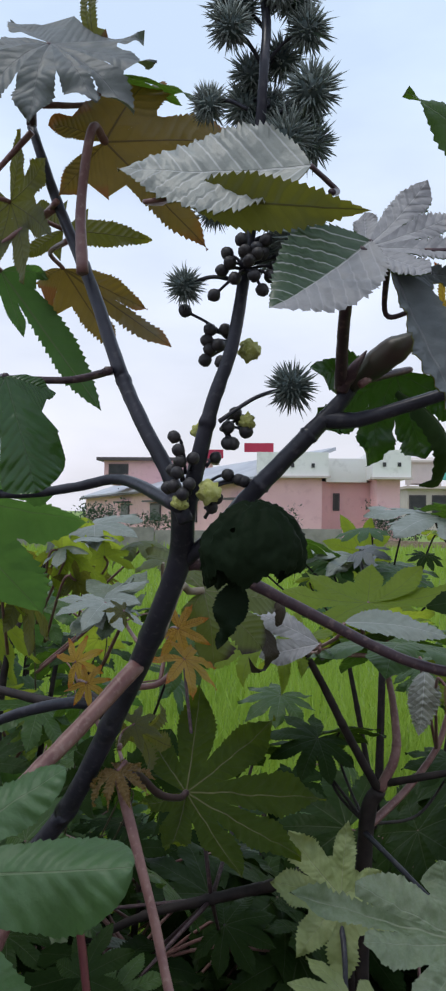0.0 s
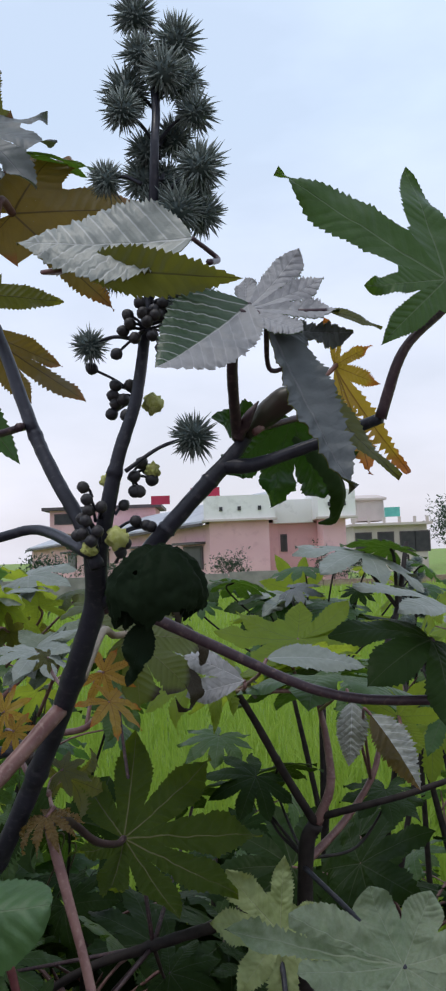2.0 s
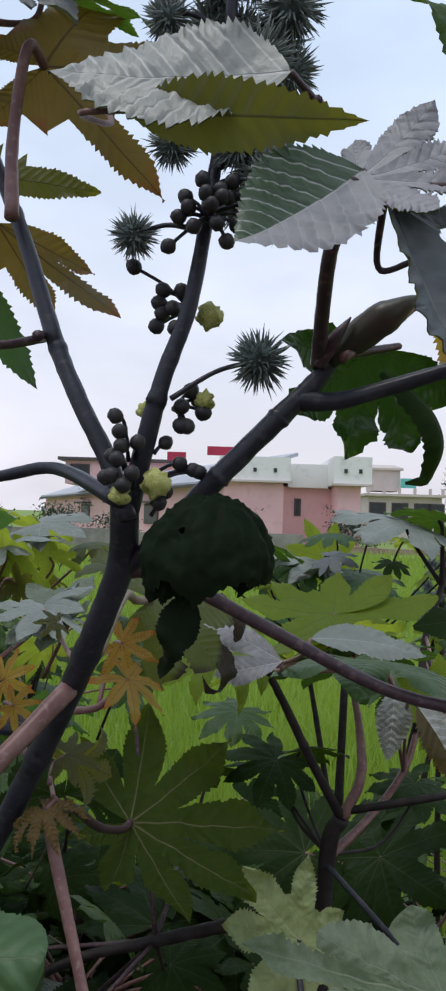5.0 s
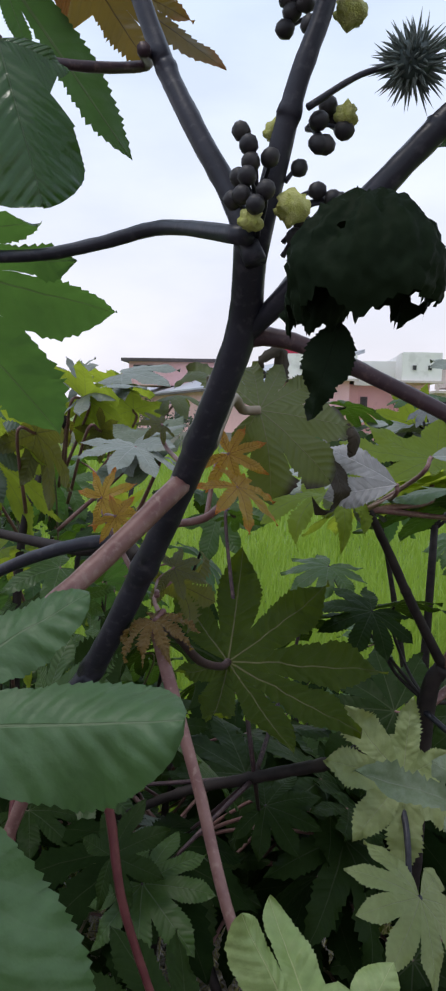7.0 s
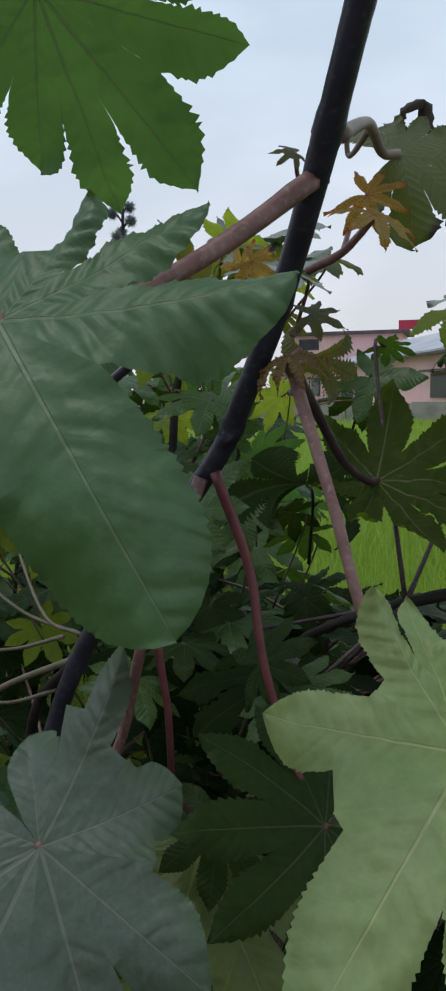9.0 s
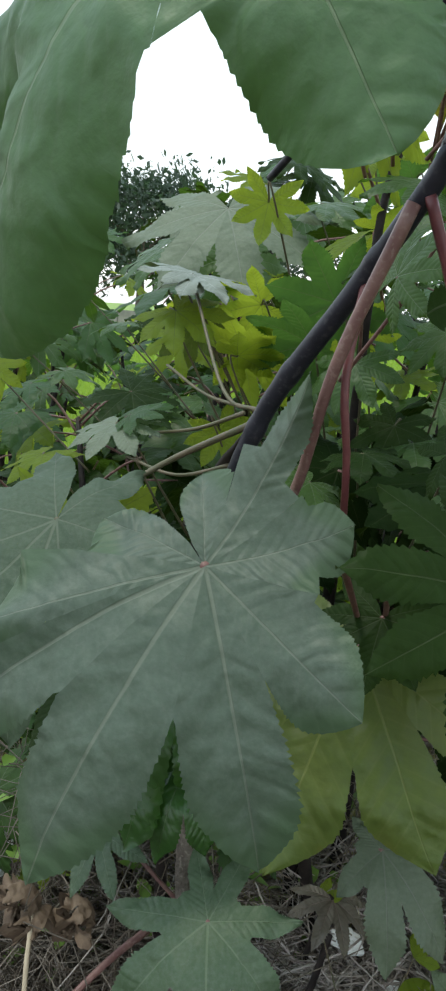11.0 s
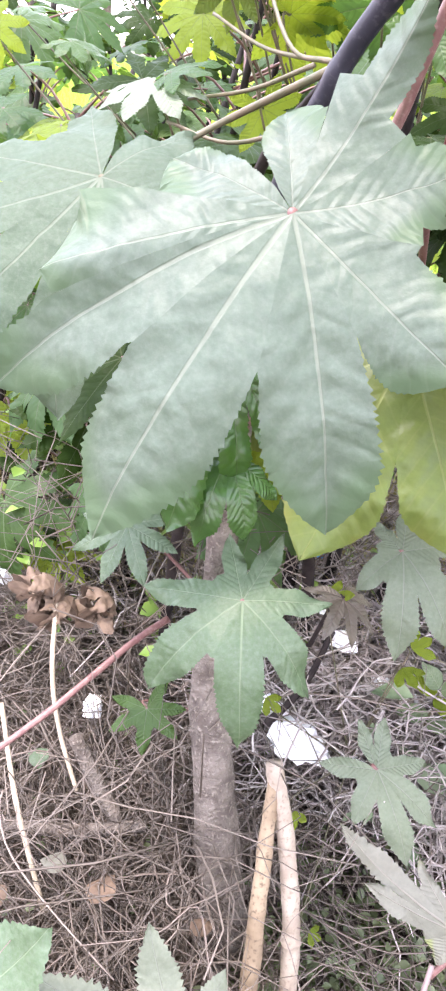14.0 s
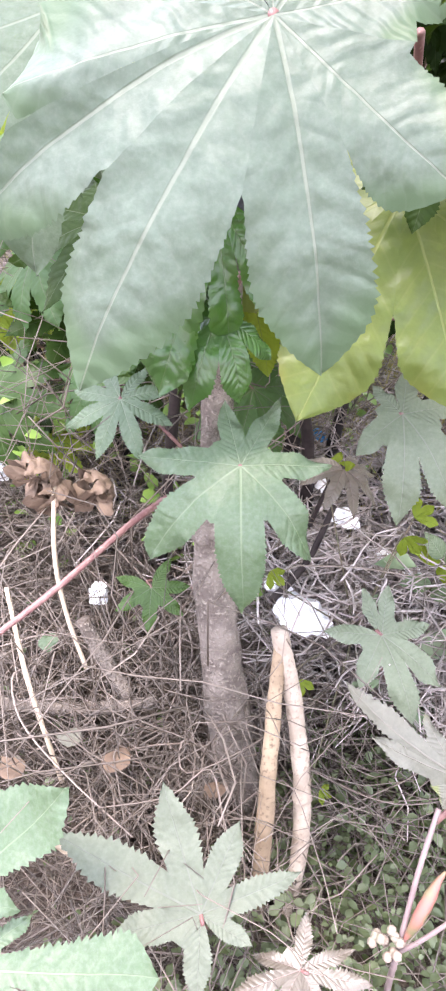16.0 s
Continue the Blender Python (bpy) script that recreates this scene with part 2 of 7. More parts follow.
M_SICK = leaf_material("leaf_pale_browning", (0.25, 0.31, 0.12), (0.33, 0.37, 0.17), (0.36, 0.37, 0.20), (0.30, 0.34, 0.06), rough=0.45, clear=0.3, edge=(0.12, 0.07, 0.012), edge_from=1.02, pleat=0.25)
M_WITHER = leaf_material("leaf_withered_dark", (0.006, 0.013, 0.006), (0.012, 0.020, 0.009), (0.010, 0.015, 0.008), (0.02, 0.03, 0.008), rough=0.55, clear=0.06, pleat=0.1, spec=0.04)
M_CRISP = leaf_material("leaf_crisping", (0.062, 0.085, 0.022), (0.092, 0.112, 0.032), (0.24, 0.22, 0.11), (0.24, 0.28, 0.04), rough=0.5, clear=0.4, edge=(0.035, 0.022, 0.016), edge_from=0.98)
M_SCORCH = leaf_material("leaf_scorched", (0.020, 0.016, 0.011), (0.045, 0.034, 0.022), (0.06, 0.05, 0.03), (0.06, 0.05, 0.02), rough=0.6, clear=0.15, pleat=0.2, spec=0.15)
M_SHOOT = leaf_material("leaf_shoot_bronze", (0.11, 0.075, 0.022), (0.19, 0.105, 0.030), (0.36, 0.27, 0.10), (0.42, 0.27, 0.05), rough=0.45, clear=0.4, pleat=0.8, side=0.9)
M_MAUVE = leaf_material("leaf_mauve", (0.105, 0.088, 0.070), (0.160, 0.142, 0.115), (0.26, 0.17, 0.15), (0.18, 0.13, 0.06), rough=0.32, clear=0.2, pleat=0.35)
M_STEM = surface("stem_grey_purple", (0.018, 0.018, 0.026), (0.031, 0.030, 0.042), 45, 0.40, 0.25, 0.001, a2=(0.052, 0.048, 0.057), spec=0.32)
M_STEMR = surface("stem_purple_red", (0.040, 0.021, 0.028), (0.062, 0.034, 0.040), 60, 0.42, 0.2, 0.0008, a2=(0.12, 0.075, 0.07))
M_PETIOLE = surface("petiole_dusky_pink", (0.145, 0.066, 0.062), (0.205, 0.108, 0.095), 60, 0.42, 0.2, 0.0008, a2=(0.24, 0.15, 0.13))
M_ROSE = surface("petiole_pale_mauve", (0.16, 0.115, 0.112), (0.22, 0.165, 0.155), 60, 0.45, 0.2, 0.0008)
M_CRIMSON = surface("petiole_crimson", (0.115, 0.030, 0.034), (0.17, 0.052, 0.052), 60, 0.4, 0.2, 0.0008)
# Lit copy of M_GREEN: base and let-through colour raised for leaves against the sky.
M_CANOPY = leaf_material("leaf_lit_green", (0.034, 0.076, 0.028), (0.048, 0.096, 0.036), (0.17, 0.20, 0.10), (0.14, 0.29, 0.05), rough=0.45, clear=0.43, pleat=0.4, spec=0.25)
M_GSTALK = surface("green_stalk", (0.085, 0.085, 0.045), (0.13, 0.10, 0.065), 60, 0.45, 0.2, 0.0008)
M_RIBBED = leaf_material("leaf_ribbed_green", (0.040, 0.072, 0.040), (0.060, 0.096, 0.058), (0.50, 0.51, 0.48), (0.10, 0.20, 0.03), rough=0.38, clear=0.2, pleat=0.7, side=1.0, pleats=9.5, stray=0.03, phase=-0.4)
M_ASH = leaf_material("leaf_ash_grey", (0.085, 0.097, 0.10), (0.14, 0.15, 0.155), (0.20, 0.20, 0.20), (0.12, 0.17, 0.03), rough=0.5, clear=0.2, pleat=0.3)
M_PALEBUD = surface("pale_bud", (0.20, 0.18, 0.13), (0.30, 0.23, 0.19), 150, 0.6, 0.3, 0.0006, rnd=0.8)
M_BONE = surface("petiole_bone", (0.19, 0.15, 0.11), (0.26, 0.21, 0.15), 60, 0.5, 0.2, 0.0008)
M_BRANCH = surface("branch_dark", (0.016, 0.012, 0.012), (0.034, 0.026, 0.024), 60, 0.6, 0.4, 0.001, spec=0.2)
M_CAPSULE = surface("capsule_blue_green", (0.045, 0.070, 0.066), (0.075, 0.105, 0.098), 120, 0.5, 0.3, 0.0008, rnd=0.6)
M_SPINE = surface("capsule_spine", (0.15, 0.185, 0.17), (0.23, 0.265, 0.24), 150, 0.5, 0.1, 0.0004, rnd=0.6)
M_BUD = surface("flower_bud", (0.022, 0.020, 0.024), (0.040, 0.035, 0.034), 150, 0.5, 0.3, 0.0006, rnd=0.8)
M_ANTHER = surface("male_flower", (0.42, 0.43, 0.10), (0.52, 0.52, 0.20), 300, 0.7, 0.8, 0.0015)
M_PINKBUD = surface("bud_dark_green", (0.030, 0.042, 0.018), (0.056, 0.034, 0.026), 40, 0.4, 0.3, 0.001)
M_BRACT = surface("bract_pink_green", (0.13, 0.12, 0.06), (0.27, 0.10, 0.085), 40, 0.45, 0.3, 0.001)
M_STICKD = surface("brown_stick", (0.19, 0.135, 0.085), (0.28, 0.21, 0.14), 25, 0.8, 0.7, 0.002, fine=7.0, a2=(0.12, 0.085, 0.055))
M_TANLEAF = leaf_material("leaf_pale_tan", (0.135, 0.135, 0.105), (0.18, 0.172, 0.135), (0.24, 0.21, 0.17), (0.15, 0.15, 0.07), rough=0.6, clear=0.2, pleat=0.3, edge=(0.16, 0.18, 0.07), edge_from=1.0)
M_TRUNK = surface("trunk_grey_brown", (0.10, 0.080, 0.066), (0.19, 0.16, 0.135), 38, 0.9, 1.0, 0.010, fine=6.0, a2=(0.25, 0.215, 0.18))
M_STICK = surface("peeled_stick", (0.24, 0.19, 0.145), (0.36, 0.30, 0.24), 26, 0.8, 0.7, 0.002, fine=7.0, a2=(0.20, 0.155, 0.115))
M_STRAW = surface("straw", (0.34, 0.27, 0.19), (0.44, 0.36, 0.27), 9, 0.8, 0.3, 0.001)
M_CURLED = surface("dead_leaf", (0.095, 0.062, 0.042), (0.16, 0.11, 0.075), 40, 0.8, 0.6, 0.002)
M_SHEET = surface("white_rubble", (0.78, 0.78, 0.79), (0.84, 0.84, 0.84), 20, 0.7, 0.5, 0.003, a2=(0.66, 0.65, 0.64))
M_BLUE = surface("blue_plastic", (0.03, 0.22, 0.55), (0.05, 0.30, 0.65), 30, 0.35, 0.2, 0.001)
M_HERB = surface("herb_leaf", (0.13, 0.19, 0.10), (0.25, 0.31, 0.19), 14, 0.5, 0.2, 0.001, fine=6.0)
M_HERBL = surface("herb_leaf_lime", (0.10, 0.19, 0.03), (0.17, 0.27, 0.05), 14, 0.5, 0.2, 0.001)


def field_ground():
    """Dry brown litter near the plants, green crop ground farther out."""
    m, n, l = nodes_of("ground")
    out = n.new("ShaderNodeOutputMaterial")
    p = n.new("ShaderNodeBsdfPrincipled")
    geo = n.new("ShaderNodeNewGeometry")
    sep = n.new("ShaderNodeSeparateXYZ")
    l.new(geo.outputs["Position"], sep.inputs[0])
    big = noise_of(n, l, 0.9, 5.0)
    fine = noise_of(n, l, 45.0, 6.0, rough=0.7)
    soil = mix_of(n, l, smooth(n, l, fine, 0.3, 0.7), (0.055, 0.040, 0.032), (0.17, 0.13, 0.105))
    crop = mix_of(n, l, smooth(n, l, noise_of(n, l, 3.0, 6.0), 0.35, 0.65), (0.14, 0.23, 0.04), (0.22, 0.32, 0.06))
    crop = mix_of(n, l, smooth(n, l, noise_of(n, l, 0.06, 3.0), 0.4, 0.65), crop, (0.20, 0.26, 0.07))
    far = math_node(n, l, "ADD", sep.outputs[1], math_node(n, l, "MULTIPLY_ADD", big, 1.2, -0.6))
    far = math_node(n, l, "ADD", far, math_node(n, l, "MULTIPLY", sep.outputs[0], 0.45))
    l.new(mix_of(n, l, smooth(n, l, far, 1.7, 2.5), soil, crop), p.inputs["Base Color"])
    p.inputs["Roughness"].default_value = 0.95
    bp = n.new("ShaderNodeBump")
    bp.inputs["Strength"].default_value, bp.inputs["Distance"].default_value = 0.8, 0.02
    l.new(fine, bp.inputs["Height"])
    l.new(bp.outputs[0], p.inputs["Normal"])
    l.new(p.outputs[0], out.inputs["Surface"])
    return m


M_GROUND = field_ground()


def blade_material(name, a, b, tr, scale):
    m, n, l = nodes_of(name)
    out = n.new("ShaderNodeOutputMaterial")
    p = n.new("ShaderNodeBsdfPrincipled")
    geo = n.new("ShaderNodeNewGeometry")
    f = math_node(n, l, "ADD", math_node(n, l, "MULTIPLY", geo.outputs["Random Per Island"], 0.6), math_node(n, l, "MULTIPLY", noise_of(n, l, scale, 3.0), 0.4))
    l.new(mix_of(n, l, f, a, b), p.inputs["Base Color"])
    p.inputs["Roughness"].default_value = 0.5
    tl = n.new("ShaderNodeBsdfTranslucent")
    tl.inputs[0].default_value = (*tr, 1)
    mx = n.new("ShaderNodeMixShader")
    mx.inputs[0].default_value = 0.4
    l.new(p.outputs[0], mx.inputs[1])
    l.new(tl.outputs[0], mx.inputs[2])
    l.new(mx.outputs[0], out.inputs["Surface"])
    return m


M_WHEAT = blade_material("crop_blade", (0.15, 0.25, 0.035), (0.30, 0.42, 0.07), (0.42, 0.56, 0.06), 0.6)
M_DRYGRASS = blade_material("dry_grass_blade", (0.20, 0.20, 0.06), (0.46, 0.40, 0.20), (0.40, 0.36, 0.12), 3.0)
# Bluish tint puts the haze of distance into the leaf colour.
M_TREELEAF = blade_material("hazy_tree_leaf", (0.030, 0.050, 0.038), (0.060, 0.085, 0.062), (0.05, 0.09, 0.04), 0.3)
M_HERBB = blade_material("ground_herb_leaf", (0.045, 0.066, 0.030), (0.17, 0.20, 0.115), (0.18, 0.25, 0.06), 5.0)
M_STRAWMIX = blade_material("pale_straw", (0.38, 0.32, 0.29), (0.80, 0.72, 0.68), (0.12, 0.10, 0.08), 6.0)
M_VINE = blade_material("pale_vine", (0.20, 0.155, 0.125), (0.46, 0.38, 0.33), (0.1, 0.08, 0.06), 6.0)
M_TWIGMIX = blade_material("dry_stalks", (0.060, 0.046, 0.038), (0.36, 0.30, 0.25), (0.1, 0.08, 0.055), 6.0)
M_PINK = surface("pink_plaster", (0.78, 0.46, 0.48), (0.84, 0.52, 0.53), 0.7, 0.85, 0.1, 0.01, a2=(0.74, 0.43, 0.45))
M_CREAM = surface("cream_plaster", (0.52, 0.44, 0.41), (0.60, 0.52, 0.48), 0.7, 0.85, 0.1, 0.01)
M_WHITE = surface("white_plaster", (0.78, 0.76, 0.74), (0.84, 0.82, 0.80), 0.5, 0.8, 0.1, 0.01, a2=(0.70, 0.68, 0.66))
M_ROOF = surface("grey_sheet_roof", (0.36, 0.37, 0.41), (0.46, 0.47, 0.50), 0.6, 0.6, 0.1, 0.01)
M_MAROON = surface("maroon_paint", (0.36, 0.02, 0.05), (0.42, 0.03, 0.07), 1.0, 0.6, 0.1, 0.01)
M_DARK = surface("dark_opening", (0.03, 0.03, 0.035), (0.05, 0.045, 0.05), 2.0, 0.4, 0.1, 0.01)
M_TRIMD = surface("dark_eaves", (0.07, 0.055, 0.06), (0.10, 0.08, 0.085), 2.0, 0.6, 0.1, 0.01)
M_TEAL = surface("teal_sheet", (0.10, 0.42, 0.36), (0.14, 0.50, 0.42), 2.0, 0.5, 0.1, 0.01)
M_BRICKW = surface("old_brick_wall", (0.24, 0.16, 0.12), (0.34, 0.25, 0.19), 3.0, 0.9, 0.4, 0.02, a2=(0.42, 0.36, 0.30))
M_WALLG = surface("grey_block_wall", (0.20, 0.19, 0.17), (0.30, 0.28, 0.25), 2.0, 0.9, 0.4, 0.02)
M_BARK = surface("tree_bark", (0.08, 0.06, 0.05), (0.14, 0.11, 0.09), 6.0, 0.9, 0.5, 0.02)


# ---- builders ----
def mesh_of(name, verts, faces, material, uvs=None, smooth_it=True):
    me = bpy.data.meshes.new(name)
    me.from_pydata([tuple(v) for v in verts], [], [tuple(f) for f in faces])
    if uvs is not None:
        lay = me.uv_layers.new(name="UVMap")
        idx = np.empty(len(me.loops), dtype=np.int32)
        me.loops.foreach_get("vertex_index", idx)
        lay.data.foreach_set("uv", np.asarray(uvs, dtype=np.float32)[idx].ravel())
    me.polygons.foreach_set("use_smooth", [smooth_it] * len(me.polygons))
    me.materials.append(material)
    me.update()
    return me


def part(name, me, parent, label="", m=None):
    """One mesh as a part under a thing or part; m is its place in the world."""
    ob = new(name, me)
    ob.parent = parent
    if parent is not None:
        up = parent.matrix_basis
        g = parent.parent
        while g is not None:
            up = g.matrix_basis @ up
            g = g.parent
        ob.matrix_basis = up.inverted() @ (m or Matrix())
    elif m is not None:
        ob.matrix_basis = m
    if label:
        tagged(ob, label)
    return ob


def thing(name, at, label, category, group="", kind=""):
    ob = new(name)
    ob.matrix_basis = Matrix.Translation(at)
    return tagged(ob, label, category, group, kind)


def bm_mesh(name, bm, material, smooth_it=False):
    me = bpy.data.meshes.new(name)
    bm.to_mesh(me)
    bm.free()
    me.polygons.foreach_set("use_smooth", [smooth_it] * len(me.polygons))
    me.materials.append(material)
    return me


def box(bm, x0, y0, z0, x1, y1, z1, bevel=0.0):
    r = bmesh.ops.create_cube(bm, size=1.0)
    for v in r["verts"]:
        v.co = Vector((x0 + (x1 - x0) * (v.co.x + 0.5), y0 + (y1 - y0) * (v.co.y + 0.5), z0 + (z1 - z0) * (v.co.z + 0.5)))
    if bevel:
        bmesh.ops.bevel(bm, geom=list({e for v in r["verts"] for e in v.link_edges}), offset=bevel, segments=1, affect="EDGES")


def spline(points, per=7):
    """Points along a smooth curve through the given ones."""
    p = [np.array(q, float) for q in points]
    if len(p) == 2:
        return [p[0] + (p[1] - p[0]) * i / per for i in range(per + 1)]
    p = [2 * p[0] - p[1], *p, 2 * p[-1] - p[-2]]
    out = []
    for i in range(1, len(p) - 2):
        a, b, c, d = p[i - 1 : i + 3]
        for k in range(per):
            t = k / per
            out.append(0.5 * (2 * b + (c - a) * t + (2 * a - 5 * b + 4 * c - d) * t**2 + (3 * b - a - 3 * c + d) * t**3))
    return [*out, p[-2]]


def tube_arrays(points, radii, sides=10, per=7, nodes=(), seed=0, rough=0.03):
    """A tapered, slightly uneven stalk along a smooth curve, with swollen rings at the given shares of its length."""
    rng = np.random.RandomState(seed)
    c = np.array(spline(points, per))
    seg = np.r_[0, np.cumsum(np.linalg.norm(np.diff(c, axis=0), axis=1))]
    s = seg / seg[-1]
    if nodes:
        s2 = sorted({*s.tolist(), *[min(1, max(0, q + e)) for q in nodes for e in (-0.012, -0.004, 0.004, 0.012)]})
        c = np.stack([np.interp(s2, s, c[:, k]) for k in range(3)], 1)
        s = np.array(s2)
    rad = np.interp(s, np.linspace(0, 1, len(radii)), radii)
    for q in nodes:
        rad = rad * (1 + 0.16 * np.exp(-(((s - q) / 0.008) ** 2)))
    tan = np.gradient(c, axis=0)
    tan /= np.linalg.norm(tan, axis=1)[:, None] + 1e-12
    ref = np.array([0.31, 0.23, 0.92]) if abs(tan[0][2]) < 0.9 else np.array([0.9, 0.3, 0.1])
    verts, faces = [], []
    n1 = np.cross(tan[0], ref)
    for i in range(len(c)):
        n1 = n1 - tan[i] * (n1 @ tan[i])
        n1 /= np.linalg.norm(n1)
        n2 = np.cross(tan[i], n1)
        wob = 1 + rough * rng.randn(sides)
        for k in range(sides):
            a = 2 * math.pi * k / sides
            verts.append(c[i] + (n1 * math.cos(a) + n2 * math.sin(a)) * rad[i] * wob[k])
    for i in range(len(c) - 1):
        for k in range(sides):
            k2 = (k + 1) % sides
            faces.append((i * sides + k, i * sides + k2, (i + 1) * sides + k2, (i + 1) * sides + k))
    faces.append(tuple(range(sides))[::-1])
    faces.append(tuple(range((len(c) - 1) * sides, len(c) * sides)))
    return verts, faces


def stalk(parent, name, points, radii, material, sides=10, nodes=(), seed=0, label="", per=7, rough=0.03):
    v, f = tube_arrays(points, radii, sides, per, nodes, seed, rough)
    return part(name, mesh_of(name, v, f, material), parent, label)


def leaf_arrays(R, lobes=8, spread=300.0, width=0.19, sinus=0.42, droop=0.5, fold=0.12, wave=0.02, curl=0.0, nt=6, teeth=20, seed=0, back=0.35, rag=0.0, tooth=0.022, angles=None, lengths=None, bends=None, widths=None, gap=0.45, blunt=0.0, roll=0.12, webs=None, pucker=0.010, ribs=0.0):
    """A palmate blade: each lobe is a strip along its rib, fused to its neighbours near the middle, with toothed free edges."""
    rng = np.random.RandomState(seed)
    if angles is None:
        step = spread / lobes if lobes > 1 else 60
        angles = [(k - lobes // 2) * step + (rng.rand() - 0.5) * step * 0.2 * (k != lobes // 2) for k in range(lobes)] if lobes > 1 else [0.0]
    lobes = len(angles)
    reach = [R * (lengths[k] if lengths else (1 - back * (abs(a) / 180) ** 1.4) * (1 + 0.12 * (rng.rand() - 0.5))) for k, a in enumerate(angles)]
    if bends is None:
        bends = [droop * (0.85 + 0.3 * rng.rand()) if a else droop for a in angles]
    rad = [radians(a) for a in angles]
    verts, uvs, faces = [], [], []
    t = np.linspace(-1, 1, nt + 1)
    tooth_at = np.arange(teeth)
    n = 2 * teeth + 1
    for k in range(lobes):
        a, L = rad[k], reach[k]
        jit = np.random.RandomState(seed * 31 + k)
        at = tooth_at + np.r_[0, (jit.rand(teeth - 1) - 0.5) * 0.5]
        nxt = np.r_[at[1:], teeth]
        s = np.concatenate([np.stack([at, at + (nxt - at) * (0.62 + 0.26 * jit.rand(teeth))], 1).ravel() / teeth, [1.0]])
        wk = widths[k] if widths else width
        hws, jags, starts = [], [], []
        for d in (-1, 1):
            j = k + d
            if lobes == 1:
                w = wk * np.sin(math.pi * s**0.82) ** 0.92 * (1.08 - 0.25 * s)
                loose, start = s > 0.03, 0.0
            else:
                inner = 0 <= j < lobes
                half = min(abs(rad[j] - a) / 2, radians(52)) if inner else radians(26)
                web = 0.5 * (webs[k] + webs[j]) if webs and inner else 1.0
                cut = min(0.85, max(0.12, sinus * web * 0.5 * (1 + reach[j] / L))) if inner else sinus * 0.5
                peak = cut + (1 - cut) * 0.36
                fall = np.clip((s - peak) / (1 - peak), 0, 1)
                own = wk * (1 - fall ** (1.5 + blunt)) ** (1.0 - 0.4 * blunt) + 1e-5
                room = math.tan(half) * np.where(s < cut, s, cut + (s - cut) * (1 - gap)) + 1e-5
                w = np.where(s < cut, room, (own**-6 + room**-6) ** (-1 / 6))
                loose, start = s >= cut, cut
            hws.append(w * L)
            starts.append(start)
            saw = np.where(np.arange(n) % 2 == 1, 0.75, -0.35) * (0.45 + 1.1 * rng.rand(n))
            jags.append(tooth * L * np.where(loose, saw, 0) * np.minimum(1, (1 - s) * 5) * np.clip((s - start) / 0.18, 0, 1))
        side = rng.randn() * 0.03 * L
        tw = rng.randn() * 0.18
        f1, f2, p1, p2 = 7 + 5 * rng.rand(), 13 + 6 * rng.rand(), rng.rand() * 6, rng.rand() * 6
        base = len(verts)
        for i in range(n):
            far = max(0.0, (s[i] - 0.45) / 0.55)
            mid = min(1.0, max(0.0, (s[i] - 0.3) / 0.4))
            for j in range(nt + 1):
                e = 1 if t[j] > 0 else 0
                x = t[j] * hws[e][i]
                if abs(t[j]) == 1:
                    x += t[j] * jags[e][i]
                    if rag:
                        x *= 1 - rag * max(0, math.sin(f2 * s[i] * 2 + p1 + t[j])) * far
                y = s[i] * L
                r = math.hypot(x, y)
                az = a + math.atan2(x, y + 1e-9)
                own = 1 - abs(t[j]) * (1 - min(1.0, max(0.0, (s[i] - starts[e]) / 0.18)))
                z = fold * abs(x) * (1 - 0.5 * abs(t[j]) * mid * own) + wave * own * R * far * math.sin(f1 * s[i] + p1 + 1.5 * t[j]) * (0.3 + abs(t[j]))
                z += wave * 0.8 * own * R * abs(t[j]) * mid * math.sin(f2 * s[i] + p2 + t[j])
                if ribs:
                    z += ribs * own * R * min(1.0, 2.5 * abs(t[j])) * min(1.0, s[i] * 4, (1 - s[i]) * 5) * math.sin(2 * math.pi * (9.5 * (s[i] - 0.85 * abs(x) / L)))
                z += own * tw * far * x - roll * hws[e][i] * t[j] * t[j] * mid * min(1.0, max(0.0, (s[i] - starts[e]) / 0.06 + 1 - abs(t[j])))
                kk = float(np.interp(az, rad, bends)) if lobes > 1 else bends[0]
                kk += curl * own * far**2 * 2
                ang = kk * r / R
                sh = math.sin(ang) / ang if abs(ang) > 1e-4 else 1.0
                dz = -(1 - math.cos(ang)) / ang if abs(ang) > 1e-4 else 0.0
                xx = x + side * far**2 * (1 - far)
                gx = xx * math.cos(a) + y * math.sin(a)
                gy = -xx * math.sin(a) + y * math.cos(a)
                rr = math.hypot(gx, gy) + 1e-9
                z += pucker * R * min(1.0, 3 * rr / R) * (noise.noise((gx / R * 5.5, gy / R * 5.5, seed)) + 0.5 * noise.noise((gx / R * 13, gy / R * 13, seed)))
                verts.append((gx * sh + gx / rr * z * math.sin(ang), gy * sh + gy / rr * z * math.sin(ang), r * dz + z * math.cos(ang)))
                uvs.append((s[i], x / L))
        w = nt + 1
        for i in range(n - 1):
            for j in range(nt):
                q = base + i * w + j
                faces.append((q, q + 1, q + w + 1, q + w))
    return verts, faces, uvs


def leaf_pose(c, tip, n):
    c, y, z = Vector(c), Vector(tip) - Vector(c), Vector(n)
    size = y.length
    y.normalize()
    z = (z - y * z.dot(y)).normalized()
    x = y.cross(z)
    m = Matrix((x, y, z)).transposed().to_4x4()
    m.translation = c
    return m, size


